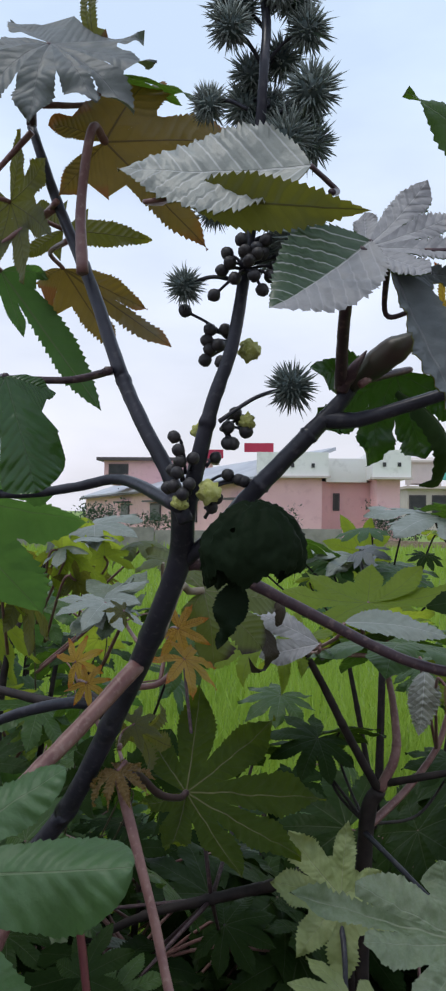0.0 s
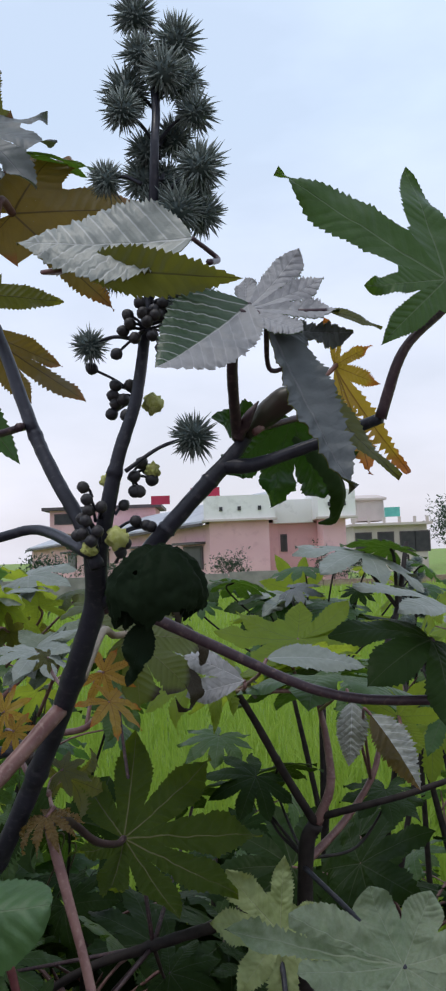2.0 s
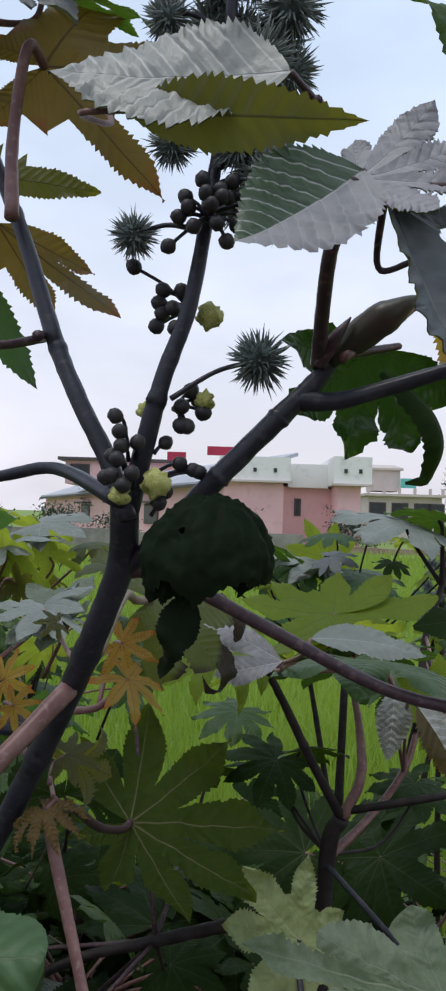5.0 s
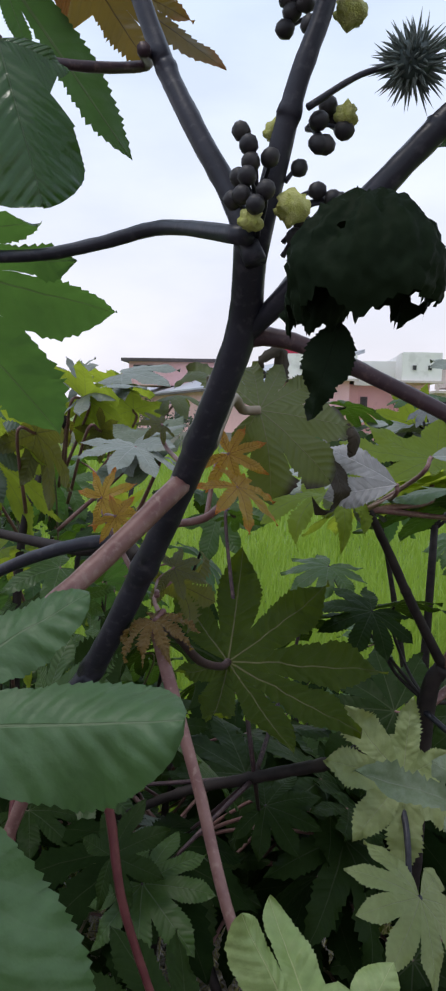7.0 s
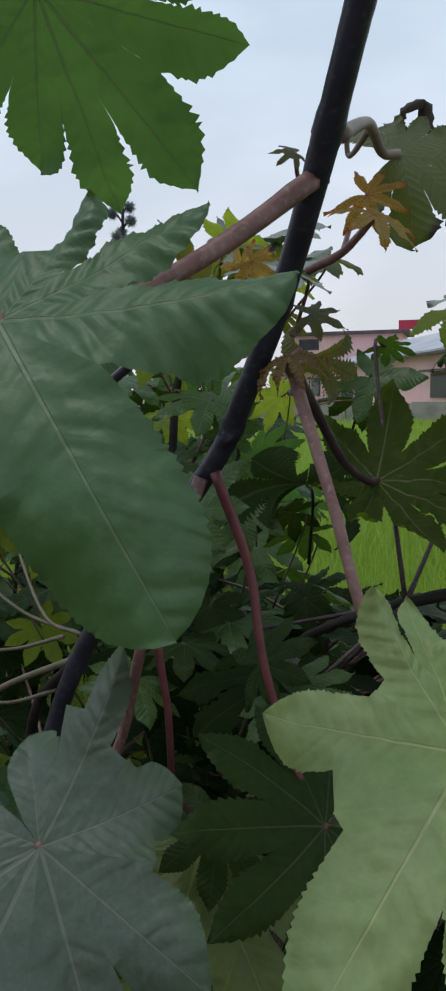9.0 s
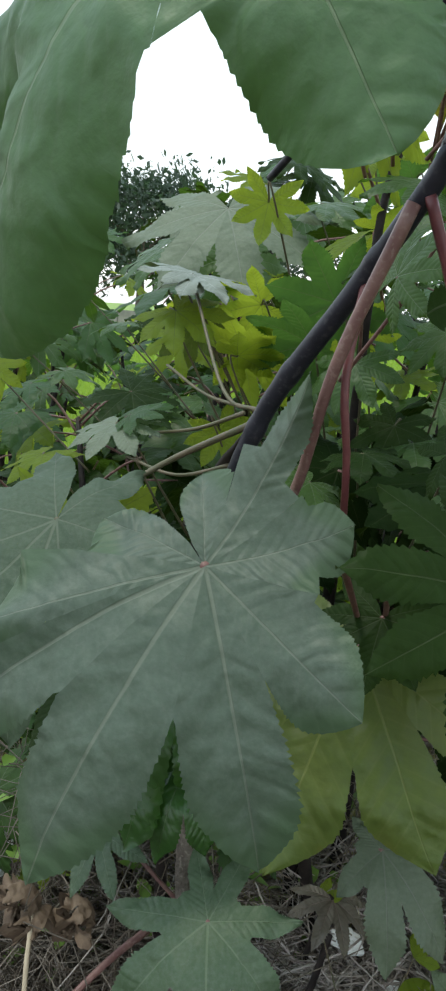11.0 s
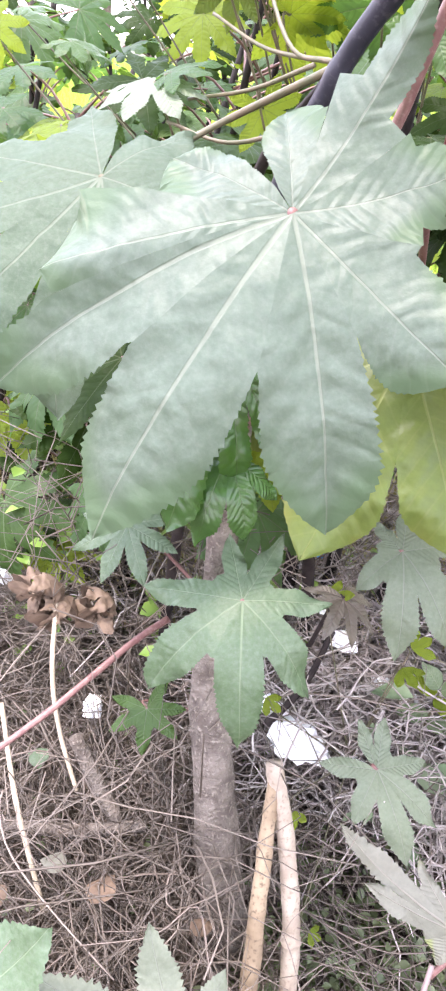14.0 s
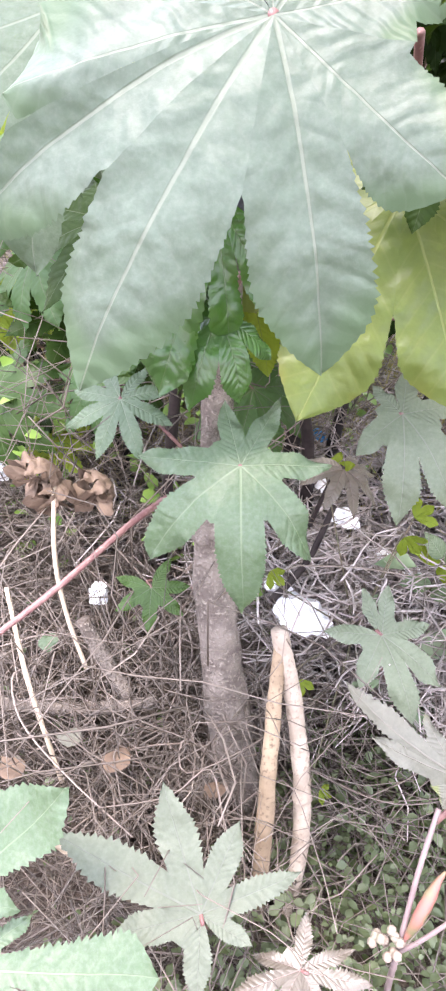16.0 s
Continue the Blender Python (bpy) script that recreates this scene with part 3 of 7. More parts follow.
def lobes_to(c, tips, n, flat):
    """The blade's frame with its upper side along n, and for each tip the lobe's turn, length and bend that end there."""
    z = Vector(n).normalized()
    if flat:
        fit = Vector(np.linalg.svd(np.array([Vector(q) - Vector(c) for q in tips]))[2][2])
        z = (fit if fit.dot(z) > 0 else -fit).normalized() * flat + z * (1 - flat)
        z.normalize()
    y = Vector(tips[0]) - Vector(c)
    size = y.length
    y = (y - z * y.dot(z)).normalized()
    m = Matrix((y.cross(z), y, z)).transposed().to_4x4()
    m.translation = c
    rows = []
    for q in tips:
        p = m.inverted() @ Vector(q)
        h = math.hypot(p.x, p.y)
        ang = max(-2.2, min(2.2, 2 * math.atan2(-p.z, h)))
        r = h * ang / math.sin(ang) if abs(ang) > 1e-3 else h
        rows.append((math.degrees(math.atan2(p.x, p.y)), r / size, ang / r * size))
    return m, size, rows


LEAF_COUNT = [0]


def two_tone(ob, material):
    """Give the half of a blade beyond its middle rib another material."""
    me = ob.data
    me.materials.append(material)
    uv = me.uv_layers[0].data
    for p in me.polygons:
        if sum(uv[q].uv[1] for q in p.loop_indices) > 0:
            p.material_index = 1


def castor_leaf(parent, c, tip, n, material, label="", petiole=None, pr=0.003, pm=None, under=None, tips=None, flat=0.0, **kw):
    """A hero leaf: c is where the stalk meets the blade, tip (or the first of tips) the end of a lobe, n the way its upper side faces."""
    LEAF_COUNT[0] += 1
    kw.setdefault("seed", LEAF_COUNT[0] * 7 + 3)
    if tips:
        m, size, rows = lobes_to(c, tips, n, flat)
        wide = kw.pop("widths", [kw.get("width", 0.19)] * len(tips))
        order = sorted(range(len(tips)), key=lambda i: rows[i][0])
        if "webs" in kw:
            kw["webs"] = [kw["webs"][i] for i in order]
        kw.update(angles=[rows[i][0] for i in order], lengths=[rows[i][1] for i in order], bends=[rows[i][2] for i in order], widths=[wide[i] for i in order])
    else:
        m, size = leaf_pose(c, tip, n)
        k = kw.get("droop", 0.5)
        if abs(k) > 1e-3:
            size *= (k / 2) / math.sin(k / 2)
        m = m @ Matrix.Rotation(k / 2, 4, "X")
    v, f, u = leaf_arrays(size, **kw)
    ob = part("leaf", mesh_of("leaf", v, f, material, u), parent, label, m)
    if under is not None:
        v2 = [(q[0], q[1], q[2] - 0.0007) for q in v]
        part("lower_side", mesh_of("lower_side", v2, f, under, u), ob, "", m)
    if petiole:
        pts = [Vector(q) for q in petiole]
        below = Vector(c) - m.to_3x3() @ Vector((0, 0.01, 0.018))
        if (below - pts[-1]).length > 0.03:
            pts.append(below)
        stalk(parent, "petiole", [*pts, Vector(c)], [pr * 1.25, pr, pr * 0.9], pm or M_PETIOLE, 8, seed=LEAF_COUNT[0])
    return ob


# ---- ground and field ----
def ground_sheet():
    rng = np.random.RandomState(5)
    xs = np.unique(np.r_[np.linspace(-3, 2, 60), np.linspace(-40, 40, 40), np.linspace(-1500, 1500, 20)])
    ys = np.unique(np.r_[np.linspace(-1, 3, 50), np.linspace(-40, 60, 40), np.linspace(-1500, 1500, 20)])
    v = []
    for y in ys:
        for x in xs:
            near = max(0, 1 - math.hypot(x, y) / 8)
            v.append((x, y, 0.05 * near * noise.noise((x * 2.2, y * 2.2, 0.3)) - 0.01))
    w = len(xs)
    f = [(i * w + j, i * w + j + 1, (i + 1) * w + j + 1, (i + 1) * w + j) for i in range(len(ys) - 1) for j in range(w - 1)]
    tagged(part("ground", mesh_of("ground", v, f, M_GROUND), None), "brown littered soil running into a green field", "ground", kind="structure")


ground_sheet()


def blades(name, xs, ys, zs, hs, ws, material, seed, bend=0.5, label="", category=""):
    """Many bent grass blades as one mesh."""
    rng = np.random.RandomState(seed)
    n = len(xs)
    a = rng.rand(n) * 2 * math.pi
    d = rng.rand(n) * 2 * math.pi
    bx, by = np.cos(d) * hs * bend * rng.rand(n), np.sin(d) * hs * bend * rng.rand(n)
    ox, oy = np.cos(a) * ws / 2, np.sin(a) * ws / 2
    P = np.stack([xs, ys, zs], 1)
    O = np.stack([ox, oy, 0 * ox], 1)
    mid = P + np.stack([bx * 0.3, by * 0.3, hs * 0.55], 1)
    top = P + np.stack([bx, by, hs * (1 - 0.25 * bend * rng.rand(n))], 1)
    V = np.stack([P - O, P + O, mid - O * 0.8, mid + O * 0.8, top], 1).reshape(-1, 3)
    me = bpy.data.meshes.new(name)
    me.vertices.add(len(V))
    me.vertices.foreach_set("co", V.astype(np.float32).ravel())
    i0 = np.arange(n) * 5
    loops = np.stack([i0, i0 + 1, i0 + 3, i0 + 2, i0 + 2, i0 + 3, i0 + 4], 1).ravel()
    me.loops.add(len(loops))
    me.loops.foreach_set("vertex_index", loops.astype(np.int32))
    starts = np.stack([np.arange(n) * 7, np.arange(n) * 7 + 4], 1).ravel()
    me.polygons.add(len(starts))
    me.polygons.foreach_set("loop_start", starts.astype(np.int32))
    me.update(calc_edges=True)
    me.validate()
    me.materials.append(material)
    return tagged(part(name, me, None), label, category, kind="stuff")


def crop_field():
    rng = np.random.RandomState(11)
    n = 110000
    y = 2.3 + 30 * rng.rand(n) ** 2.6
    x = -1.0 * y - 0.3 + (1.85 * y + 0.8) * rng.rand(n)
    keep = y + 0.45 * x + 0.3 * np.sin(x * 5) > 1.9
    x, y = x[keep], y[keep]
    h = (0.34 + 0.16 * rng.rand(len(x))) * (0.8 + 0.2 * np.sin(x * 1.7) * np.cos(y * 1.3))
    blades("green_crop", x, y, 0 * x, h, 0.006 + 0.0011 * y, M_WHEAT, 12, 0.55, "dense bright green young wheat standing in a field", "crop")


crop_field()


def edge_grass():
    rng = np.random.RandomState(21)
    n = 3500
    x, y = -1.4 + 2.4 * rng.rand(n), 1.2 + 1.3 * rng.rand(n)
    blades("dry_grass", x, y, 0 * x, 0.2 + 0.35 * rng.rand(n), 0.003 + 0.003 * rng.rand(n), M_DRYGRASS, 22, 0.8, "thin dry yellow-green grass along the field's edge", "grass")


edge_grass()

# ---- the main castor plant ----
PLANT = thing("castor_plant", (-0.28, 0.76, 0.0), "tall castor oil plant with grey-purple stems, palmate leaves and spiny capsules", "plant")

# trunk and main stem, from the ground to the fork
stalk(PLANT, "trunk", [(-0.210, 0.740, -0.02), (-0.264, 0.754, 0.2), (-0.318, 0.776, 0.42), (-0.345, 0.80, 0.62), (-0.352, 0.815, 0.80)], [0.031, 0.028, 0.025, 0.017, 0.0135], M_TRUNK, 14, (0.3, 0.62), 1, "weathered grey-brown trunk", rough=0.06)
stalk(PLANT, "main_stem", [(-0.352, 0.815, 0.79), (-0.358, 0.822, 0.95), (-0.301, 0.803, 1.096), (-0.215, 0.775, 1.205), (-0.148, 0.746, 1.286), (-0.119, 0.717, 1.330), (-0.087, 0.692, 1.392), (-0.0540, 0.643, 1.456), (-0.0305, 0.606, 1.507), (-0.0190, 0.588, 1.538), (-0.0145, 0.560, 1.572)], [0.0120, 0.0100, 0.0088, 0.0088, 0.0088, 0.0086, 0.0084, 0.0083, 0.0083, 0.0081, 0.0080, 0.0078], M_STEM, 14, (0.14, 0.33, 0.40, 0.53, 0.64, 0.75, 0.87), 2, "dark grey-purple stem with ringed nodes", rough=0.02)
stalk(PLANT, "flower_stalk", [(-0.0135, 0.562, 1.562), (0.003, 0.552, 1.630), (0.017, 0.557, 1.676), (0.026, 0.561, 1.740), (0.029, 0.564, 1.765), (0.035, 0.540, 1.837), (0.036, 0.552, 1.883), (0.028, 0.566, 1.943)], [0.0062, 0.0050, 0.0042, 0.0038, 0.0035, 0.0031, 0.0028, 0.002], M_STEM, 12, (0.16, 0.45), 3)
stalk(PLANT, "branch", [(-0.012, 0.556, 1.560), (-0.0250, 0.562, 1.5920), (-0.0450, 0.572, 1.6280), (-0.0620, 0.585, 1.6640), (-0.0860, 0.602, 1.7260), (-0.117, 0.624, 1.794), (-0.138, 0.628, 1.852)], [0.0053, 0.0051, 0.0049, 0.0047, 0.0044, 0.0038, 0.0034], M_STEM, 12, (0.33, 0.62), 4)
stalk(PLANT, "branch", [(-0.018, 0.592, 1.532), (0.002, 0.574, 1.549), (0.030, 0.553, 1.579), (0.058, 0.548, 1.608), (0.082, 0.548, 1.633), (0.092, 0.548, 1.647)], [0.0045, 0.0055, 0.0057, 0.0057, 0.0055, 0.0045], M_STEM, 12, (0.5, 0.75), 5)
stalk(PLANT, "petiole", [(0.075, 0.548, 1.624), (0.095, 0.543, 1.624), (0.122, 0.533, 1.631), (0.152, 0.523, 1.640), (0.170, 0.503, 1.645)], [0.0056, 0.0044, 0.004, 0.0038, 0.0035], M_STEM, 10, (), 6)
stalk(PLANT, "petiole", [(0.084, 0.548, 1.643), (0.081, 0.502, 1.665), (0.081, 0.477, 1.680), (0.088, 0.458, 1.701)], [0.0042, 0.0036, 0.0034, 0.003], M_STEMR, 10, (), 7)
stalk(PLANT, "petiole", [(-0.022, 0.596, 1.530), (-0.004, 0.594, 1.531), (0.021, 0.589, 1.523), (0.067, 0.580, 1.501), (0.123, 0.579, 1.474), (0.163, 0.575, 1.464), (0.210, 0.555, 1.465)], [0.0050, 0.0042, 0.0039, 0.0037, 0.0036, 0.0035, 0.0034], M_STEMR, 10, (), 8)

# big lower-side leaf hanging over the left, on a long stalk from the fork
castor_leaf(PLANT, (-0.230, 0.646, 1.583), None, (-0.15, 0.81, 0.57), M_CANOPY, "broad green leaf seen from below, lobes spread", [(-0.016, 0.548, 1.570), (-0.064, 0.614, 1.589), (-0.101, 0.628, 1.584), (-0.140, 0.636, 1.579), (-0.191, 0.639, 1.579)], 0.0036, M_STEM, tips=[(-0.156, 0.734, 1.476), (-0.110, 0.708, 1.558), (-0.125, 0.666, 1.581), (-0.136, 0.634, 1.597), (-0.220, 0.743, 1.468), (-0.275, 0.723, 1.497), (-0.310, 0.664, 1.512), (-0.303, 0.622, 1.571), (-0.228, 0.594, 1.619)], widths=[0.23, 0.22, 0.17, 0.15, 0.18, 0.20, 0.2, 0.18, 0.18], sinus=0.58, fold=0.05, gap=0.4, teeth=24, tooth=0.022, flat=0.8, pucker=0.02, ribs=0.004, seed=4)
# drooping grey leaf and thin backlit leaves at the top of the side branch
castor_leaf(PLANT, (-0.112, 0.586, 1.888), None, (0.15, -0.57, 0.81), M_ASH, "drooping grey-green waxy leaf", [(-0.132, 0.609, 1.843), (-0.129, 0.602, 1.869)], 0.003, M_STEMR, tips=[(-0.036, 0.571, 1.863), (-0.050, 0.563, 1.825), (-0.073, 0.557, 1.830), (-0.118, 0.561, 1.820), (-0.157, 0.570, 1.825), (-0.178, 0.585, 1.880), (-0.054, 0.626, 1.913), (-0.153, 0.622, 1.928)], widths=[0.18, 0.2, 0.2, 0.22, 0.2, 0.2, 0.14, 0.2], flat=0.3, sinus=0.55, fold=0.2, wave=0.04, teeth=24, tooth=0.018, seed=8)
castor_leaf(PLANT, (-0.078, 0.607, 1.829), None, (0.14, 0.57, 0.81), M_RUSSET, "thin russet-green leaf glowing against the sky", [(-0.088, 0.586, 1.729), (-0.092, 0.596, 1.780)], 0.0034, M_PETIOLE, tips=[(0.028, 0.645, 1.846), (-0.006, 0.631, 1.759), (-0.109, 0.600, 1.788), (-0.122, 0.619, 1.847), (-0.058, 0.677, 1.905)], widths=[0.20, 0.11, 0.19, 0.2, 0.2], sinus=0.4, fold=0.06, teeth=26, tooth=0.018, flat=0.7, seed=12)
castor_leaf(PLANT, (-0.128, 0.684, 1.795), None, (0.10, 0.40, 0.91), M_OLIVE, "", [(-0.112, 0.605, 1.786)], 0.002, M_PETIOLE, tips=[(-0.055, 0.682, 1.785), (-0.161, 0.684, 1.773), (-0.161, 0.700, 1.823)], widths=[0.15, 0.2, 0.2], sinus=0.3, fold=0.05, teeth=20, tooth=0.02, flat=0.8)
castor_leaf(PLANT, (-0.131, 0.696, 1.767), None, (0.19, 0.69, 0.69), M_RUSSET, "", [(-0.105, 0.615, 1.762)], 0.002, M_PETIOLE, tips=[(-0.040, 0.694, 1.701), (-0.084, 0.683, 1.698), (-0.063, 0.711, 1.736), (-0.156, 0.706, 1.757)], widths=[0.14, 0.13, 0.16, 0.2], sinus=0.5, fold=0.05, teeth=24, tooth=0.02, flat=0.8)
castor_leaf(PLANT, (-0.180, 0.685, 1.762), None, (0.24, 0.81, 0.54), M_CANOPY, "", [(-0.115, 0.622, 1.790)], 0.0025, M_PETIOLE, tips=[(-0.098, 0.697, 1.649), (-0.162, 0.690, 1.709), (-0.210, 0.688, 1.709), (-0.140, 0.706, 1.765)], widths=[0.125, 0.13, 0.15, 0.13], sinus=0.3, fold=0.1, teeth=26, tooth=0.014, flat=0.8)
castor_leaf(PLANT, (-0.158, 0.642, 1.801), (-0.143, 0.628, 1.735), (0.31, 0.73, 0.61), M_OLIVE, "", [(-0.132, 0.610, 1.839)], 0.002, M_PETIOLE, lobes=7, width=0.16, droop=0.5)
castor_leaf(PLANT, (-0.082, 0.618, 1.883), (-0.015, 0.641, 1.876), (-0.08, -0.39, 0.92), M_GREEN, "", [(-0.124, 0.608, 1.857)], 0.002, M_PETIOLE, lobes=2, spread=60, width=0.17, droop=0.4)
castor_leaf(PLANT, (-0.088, 0.616, 1.903), None, (0.19, 0.84, 0.50), M_OLIVE, "", [(-0.109, 0.591, 1.886)], 0.002, M_PETIOLE, tips=[(-0.096, 0.622, 1.950), (-0.089, 0.622, 1.952), (-0.076, 0.616, 1.906)], widths=[0.09, 0.08, 0.15], sinus=0.35, fold=0.05, tooth=0.03)
# folded lobe in front of the flower spike, and the waxy leaf beside it
castor_leaf(PLANT, (-0.008, 0.478, 1.736), (0.085, 0.425, 1.707), (0.10, 0.84, 0.53), M_OLIVE, "olive leaf lobe seen from below", [(-0.043, 0.586, 1.803), (-0.022, 0.520, 1.752)], 0.0015, M_PETIOLE, lobes=1, width=0.125, droop=-0.15, fold=0.1, teeth=24, tooth=0.016, nt=8, wave=0.008)
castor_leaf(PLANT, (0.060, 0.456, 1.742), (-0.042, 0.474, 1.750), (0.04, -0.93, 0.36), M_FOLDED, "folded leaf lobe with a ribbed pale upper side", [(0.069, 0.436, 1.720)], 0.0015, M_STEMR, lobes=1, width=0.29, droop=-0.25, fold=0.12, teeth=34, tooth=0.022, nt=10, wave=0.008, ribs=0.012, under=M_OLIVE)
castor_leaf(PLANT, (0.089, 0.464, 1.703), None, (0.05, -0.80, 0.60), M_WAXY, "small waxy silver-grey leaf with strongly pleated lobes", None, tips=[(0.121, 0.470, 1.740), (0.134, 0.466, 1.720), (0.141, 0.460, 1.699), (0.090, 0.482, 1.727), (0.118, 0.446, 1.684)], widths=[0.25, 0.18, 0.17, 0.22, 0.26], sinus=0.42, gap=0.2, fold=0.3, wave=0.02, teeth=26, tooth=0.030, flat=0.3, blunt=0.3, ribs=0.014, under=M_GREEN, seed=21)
# Green half lacks the wax bloom and holds the fold's shade in its colour.
two_tone(castor_leaf(PLANT, (0.091, 0.460, 1.705), (0.041, 0.424, 1.662), (-0.05, -0.93, 0.36), M_WAXY, "waxy folded lobe, one half silver, the other shaded green", [(0.089, 0.464, 1.703)], 0.0012, M_STEMR, lobes=1, width=0.36, droop=-0.35, fold=0.28, tooth=0.024, teeth=30, nt=10, ribs=0.014, wave=0.006), M_RIBBED)
castor_leaf(PLANT, (0.134, 0.461, 1.700), (0.164, 0.460, 1.688), (0.2, -0.75, 0.62), M_OLIVE, "", [(0.118, 0.462, 1.700)], 0.0012, M_STEMR, lobes=1, width=0.16, droop=0.2, fold=0.2, tooth=0.02)
castor_leaf(PLANT, (0.10, 0.462, 1.697), None, (0.61, -0.71, 0.34), M_ASH, "drooping grey pleated lobes", [(0.089, 0.464, 1.703)], 0.002, M_STEMR, tips=[(0.140, 0.433, 1.597), (0.150, 0.470, 1.690)], widths=[0.15, 0.14], sinus=0.3, fold=0.35, teeth=30, tooth=0.016, wave=0.03, ribs=0.012, under=M_OLIVE)
castor_leaf(PLANT, (0.115, 0.470, 1.672), (0.170, 0.450, 1.601), (0.45, -0.85, 0.28), M_OLIVE, "", [(0.10, 0.462, 1.697)], 0.0015, M_STEMR, lobes=1, width=0.11, droop=-0.3, fold=0.3, teeth=28, tooth=0.016)
castor_leaf(PLANT, (0.164, 0.631, 1.709), None, (-0.12, -0.95, 0.28), M_YOUNG, "young orange leaf", [(0.095, 0.535, 1.644), (0.126, 0.573, 1.670)], 0.002, M_PETIOLE, tips=[(0.182, 0.599, 1.620), (0.210, 0.599, 1.620), (0.170, 0.608, 1.635), (0.154, 0.613, 1.742), (0.166, 0.613, 1.730), (0.189, 0.604, 1.717), (0.191, 0.596, 1.686)], widths=[0.11, 0.10, 0.1, 0.09, 0.09, 0.13, 0.13], flat=1.0, sinus=0.3, wave=0.02, tooth=0.03)
castor_leaf(PLANT, (0.208, 0.480, 1.722), None, (0.25, 0.15, 0.96), M_GREEN, "", [(0.170, 0.503, 1.645), (0.184, 0.493, 1.684)], 0.003, M_STEMR, tips=[(0.110, 0.470, 1.787), (0.195, 0.509, 1.805), (0.156, 0.464, 1.714), (0.165, 0.466, 1.681), (0.242, 0.476, 1.679)], widths=[0.15, 0.16, 0.13, 0.16, 0.2], sinus=0.35, teeth=28, tooth=0.014, flat=1.0)
# small crinkled leaf and the curled strip
def strip(parent, name, points, half, n, material, label=""):
    """A rolled ribbon of dead leaf along a bent line, toothed at one edge."""
    line = spline([Vector(p) for p in points], 5)
    z = Vector(n)
    v, f, u = [], [], []
    m = len(line)
    for i, p in enumerate(line):
        d = (Vector(line[min(i + 1, m - 1)]) - Vector(line[max(i - 1, 0)])).normalized()
        side = d.cross(z).normalized()
        up = side.cross(d)
        q = i / (m - 1) * (len(half) - 1)
        w = half[int(q)] + (half[min(int(q) + 1, len(half) - 1)] - half[int(q)]) * (q - int(q))
        for j in range(7):
            t = j / 3 - 1
            wide = w * (1 + (0.25 if j == 6 and i % 2 else 0))
            v.append(Vector(p) + side * t * wide - up * (t * t * 0.7) * w)
            u.append((i / m, t * 0.1))
    for i in range(m - 1):
        for j in range(6):
            k = i * 7 + j
            f.append((k, k + 1, k + 8, k + 7))
    return part(name, mesh_of(name, v, f, material, u), parent, label)


castor_leaf(PLANT, (0.126, 0.603, 1.664), (0.111, 0.618, 1.600), (-0.24, 0.93, 0.29), M_GLOSSY, "small crinkled leaf with torn edges", [(0.089, 0.543, 1.646)], 0.0022, M_STEMR, lobes=5, spread=200, width=0.34, sinus=0.6, droop=0.7, wave=0.09, rag=0.3, fold=-0.1, pucker=0.05)
strip(PLANT, "leaf", [(0.127, 0.598, 1.650), (0.143, 0.593, 1.638), (0.155, 0.589, 1.623), (0.160, 0.590, 1.606), (0.154, 0.596, 1.590), (0.142, 0.601, 1.586)], [0.003, 0.0085, 0.0095, 0.0085, 0.0045, 0.0008], (0.57, -0.74, 0.36), M_DEEP)
# large withered leaf slumped over the fork
def withered(parent, at, size, turn, seed, label):
    """A dead leaf shrunk into a hollow crumpled bag with torn holes and a ragged lower rim."""
    bm = bmesh.new()
    bmesh.ops.create_icosphere(bm, subdivisions=5, radius=1.0)
    o = Vector((seed, seed * 0.7, 0))
    gone = []
    for v in bm.verts:
        q = v.co.copy()
        a = math.atan2(q.y, q.x)
        fold_line = Vector((math.cos(a) * 2.6, math.sin(a) * 2.6, q.z * 0.9)) + o
        crease = 1 - abs(noise.noise(fold_line)) * 2.4
        fine = 1 - abs(noise.noise(Vector((math.cos(a) * 7, math.sin(a) * 7, q.z * 6)) + o)) * 2
        rim = -0.30 + 0.65 * noise.noise(Vector((math.cos(a) * 1.3, math.sin(a) * 1.3, seed))) + 0.12 * noise.noise(Vector((math.cos(a) * 9, math.sin(a) * 9, seed)))
        hole = noise.noise(q * 4.6 + o * 3)
        down = max(0.0, -q.z)
        v.co = Vector((q.x * size[0] * (1 - 0.3 * down), q.y * size[1] * (1 - 0.3 * down), q.z * size[2] * (1 + 0.35 * down))) * (0.83 + 0.18 * crease * (0.6 + down) + 0.06 * fine)
        if q.z < rim or hole > 0.66:
            gone.append(v)
    bmesh.ops.delete(bm, geom=gone, context="VERTS")
    uv = bm.loops.layers.uv.new("UVMap")
    for f in bm.faces:
        f.smooth = True
        for lp in f.loops:
            lp[uv].uv = (0.5 + lp.vert.co.z / size[2] * 0.3, 0.1 + lp.vert.co.x / size[0] * 0.05)
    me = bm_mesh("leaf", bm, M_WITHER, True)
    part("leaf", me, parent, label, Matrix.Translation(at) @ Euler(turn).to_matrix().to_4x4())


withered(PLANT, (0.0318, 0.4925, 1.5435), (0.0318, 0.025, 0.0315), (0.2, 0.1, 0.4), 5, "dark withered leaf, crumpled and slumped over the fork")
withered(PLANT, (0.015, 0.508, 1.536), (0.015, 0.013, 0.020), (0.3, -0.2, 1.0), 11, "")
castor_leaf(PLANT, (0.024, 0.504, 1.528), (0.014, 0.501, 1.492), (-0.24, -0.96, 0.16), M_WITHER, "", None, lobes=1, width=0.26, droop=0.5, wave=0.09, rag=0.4)
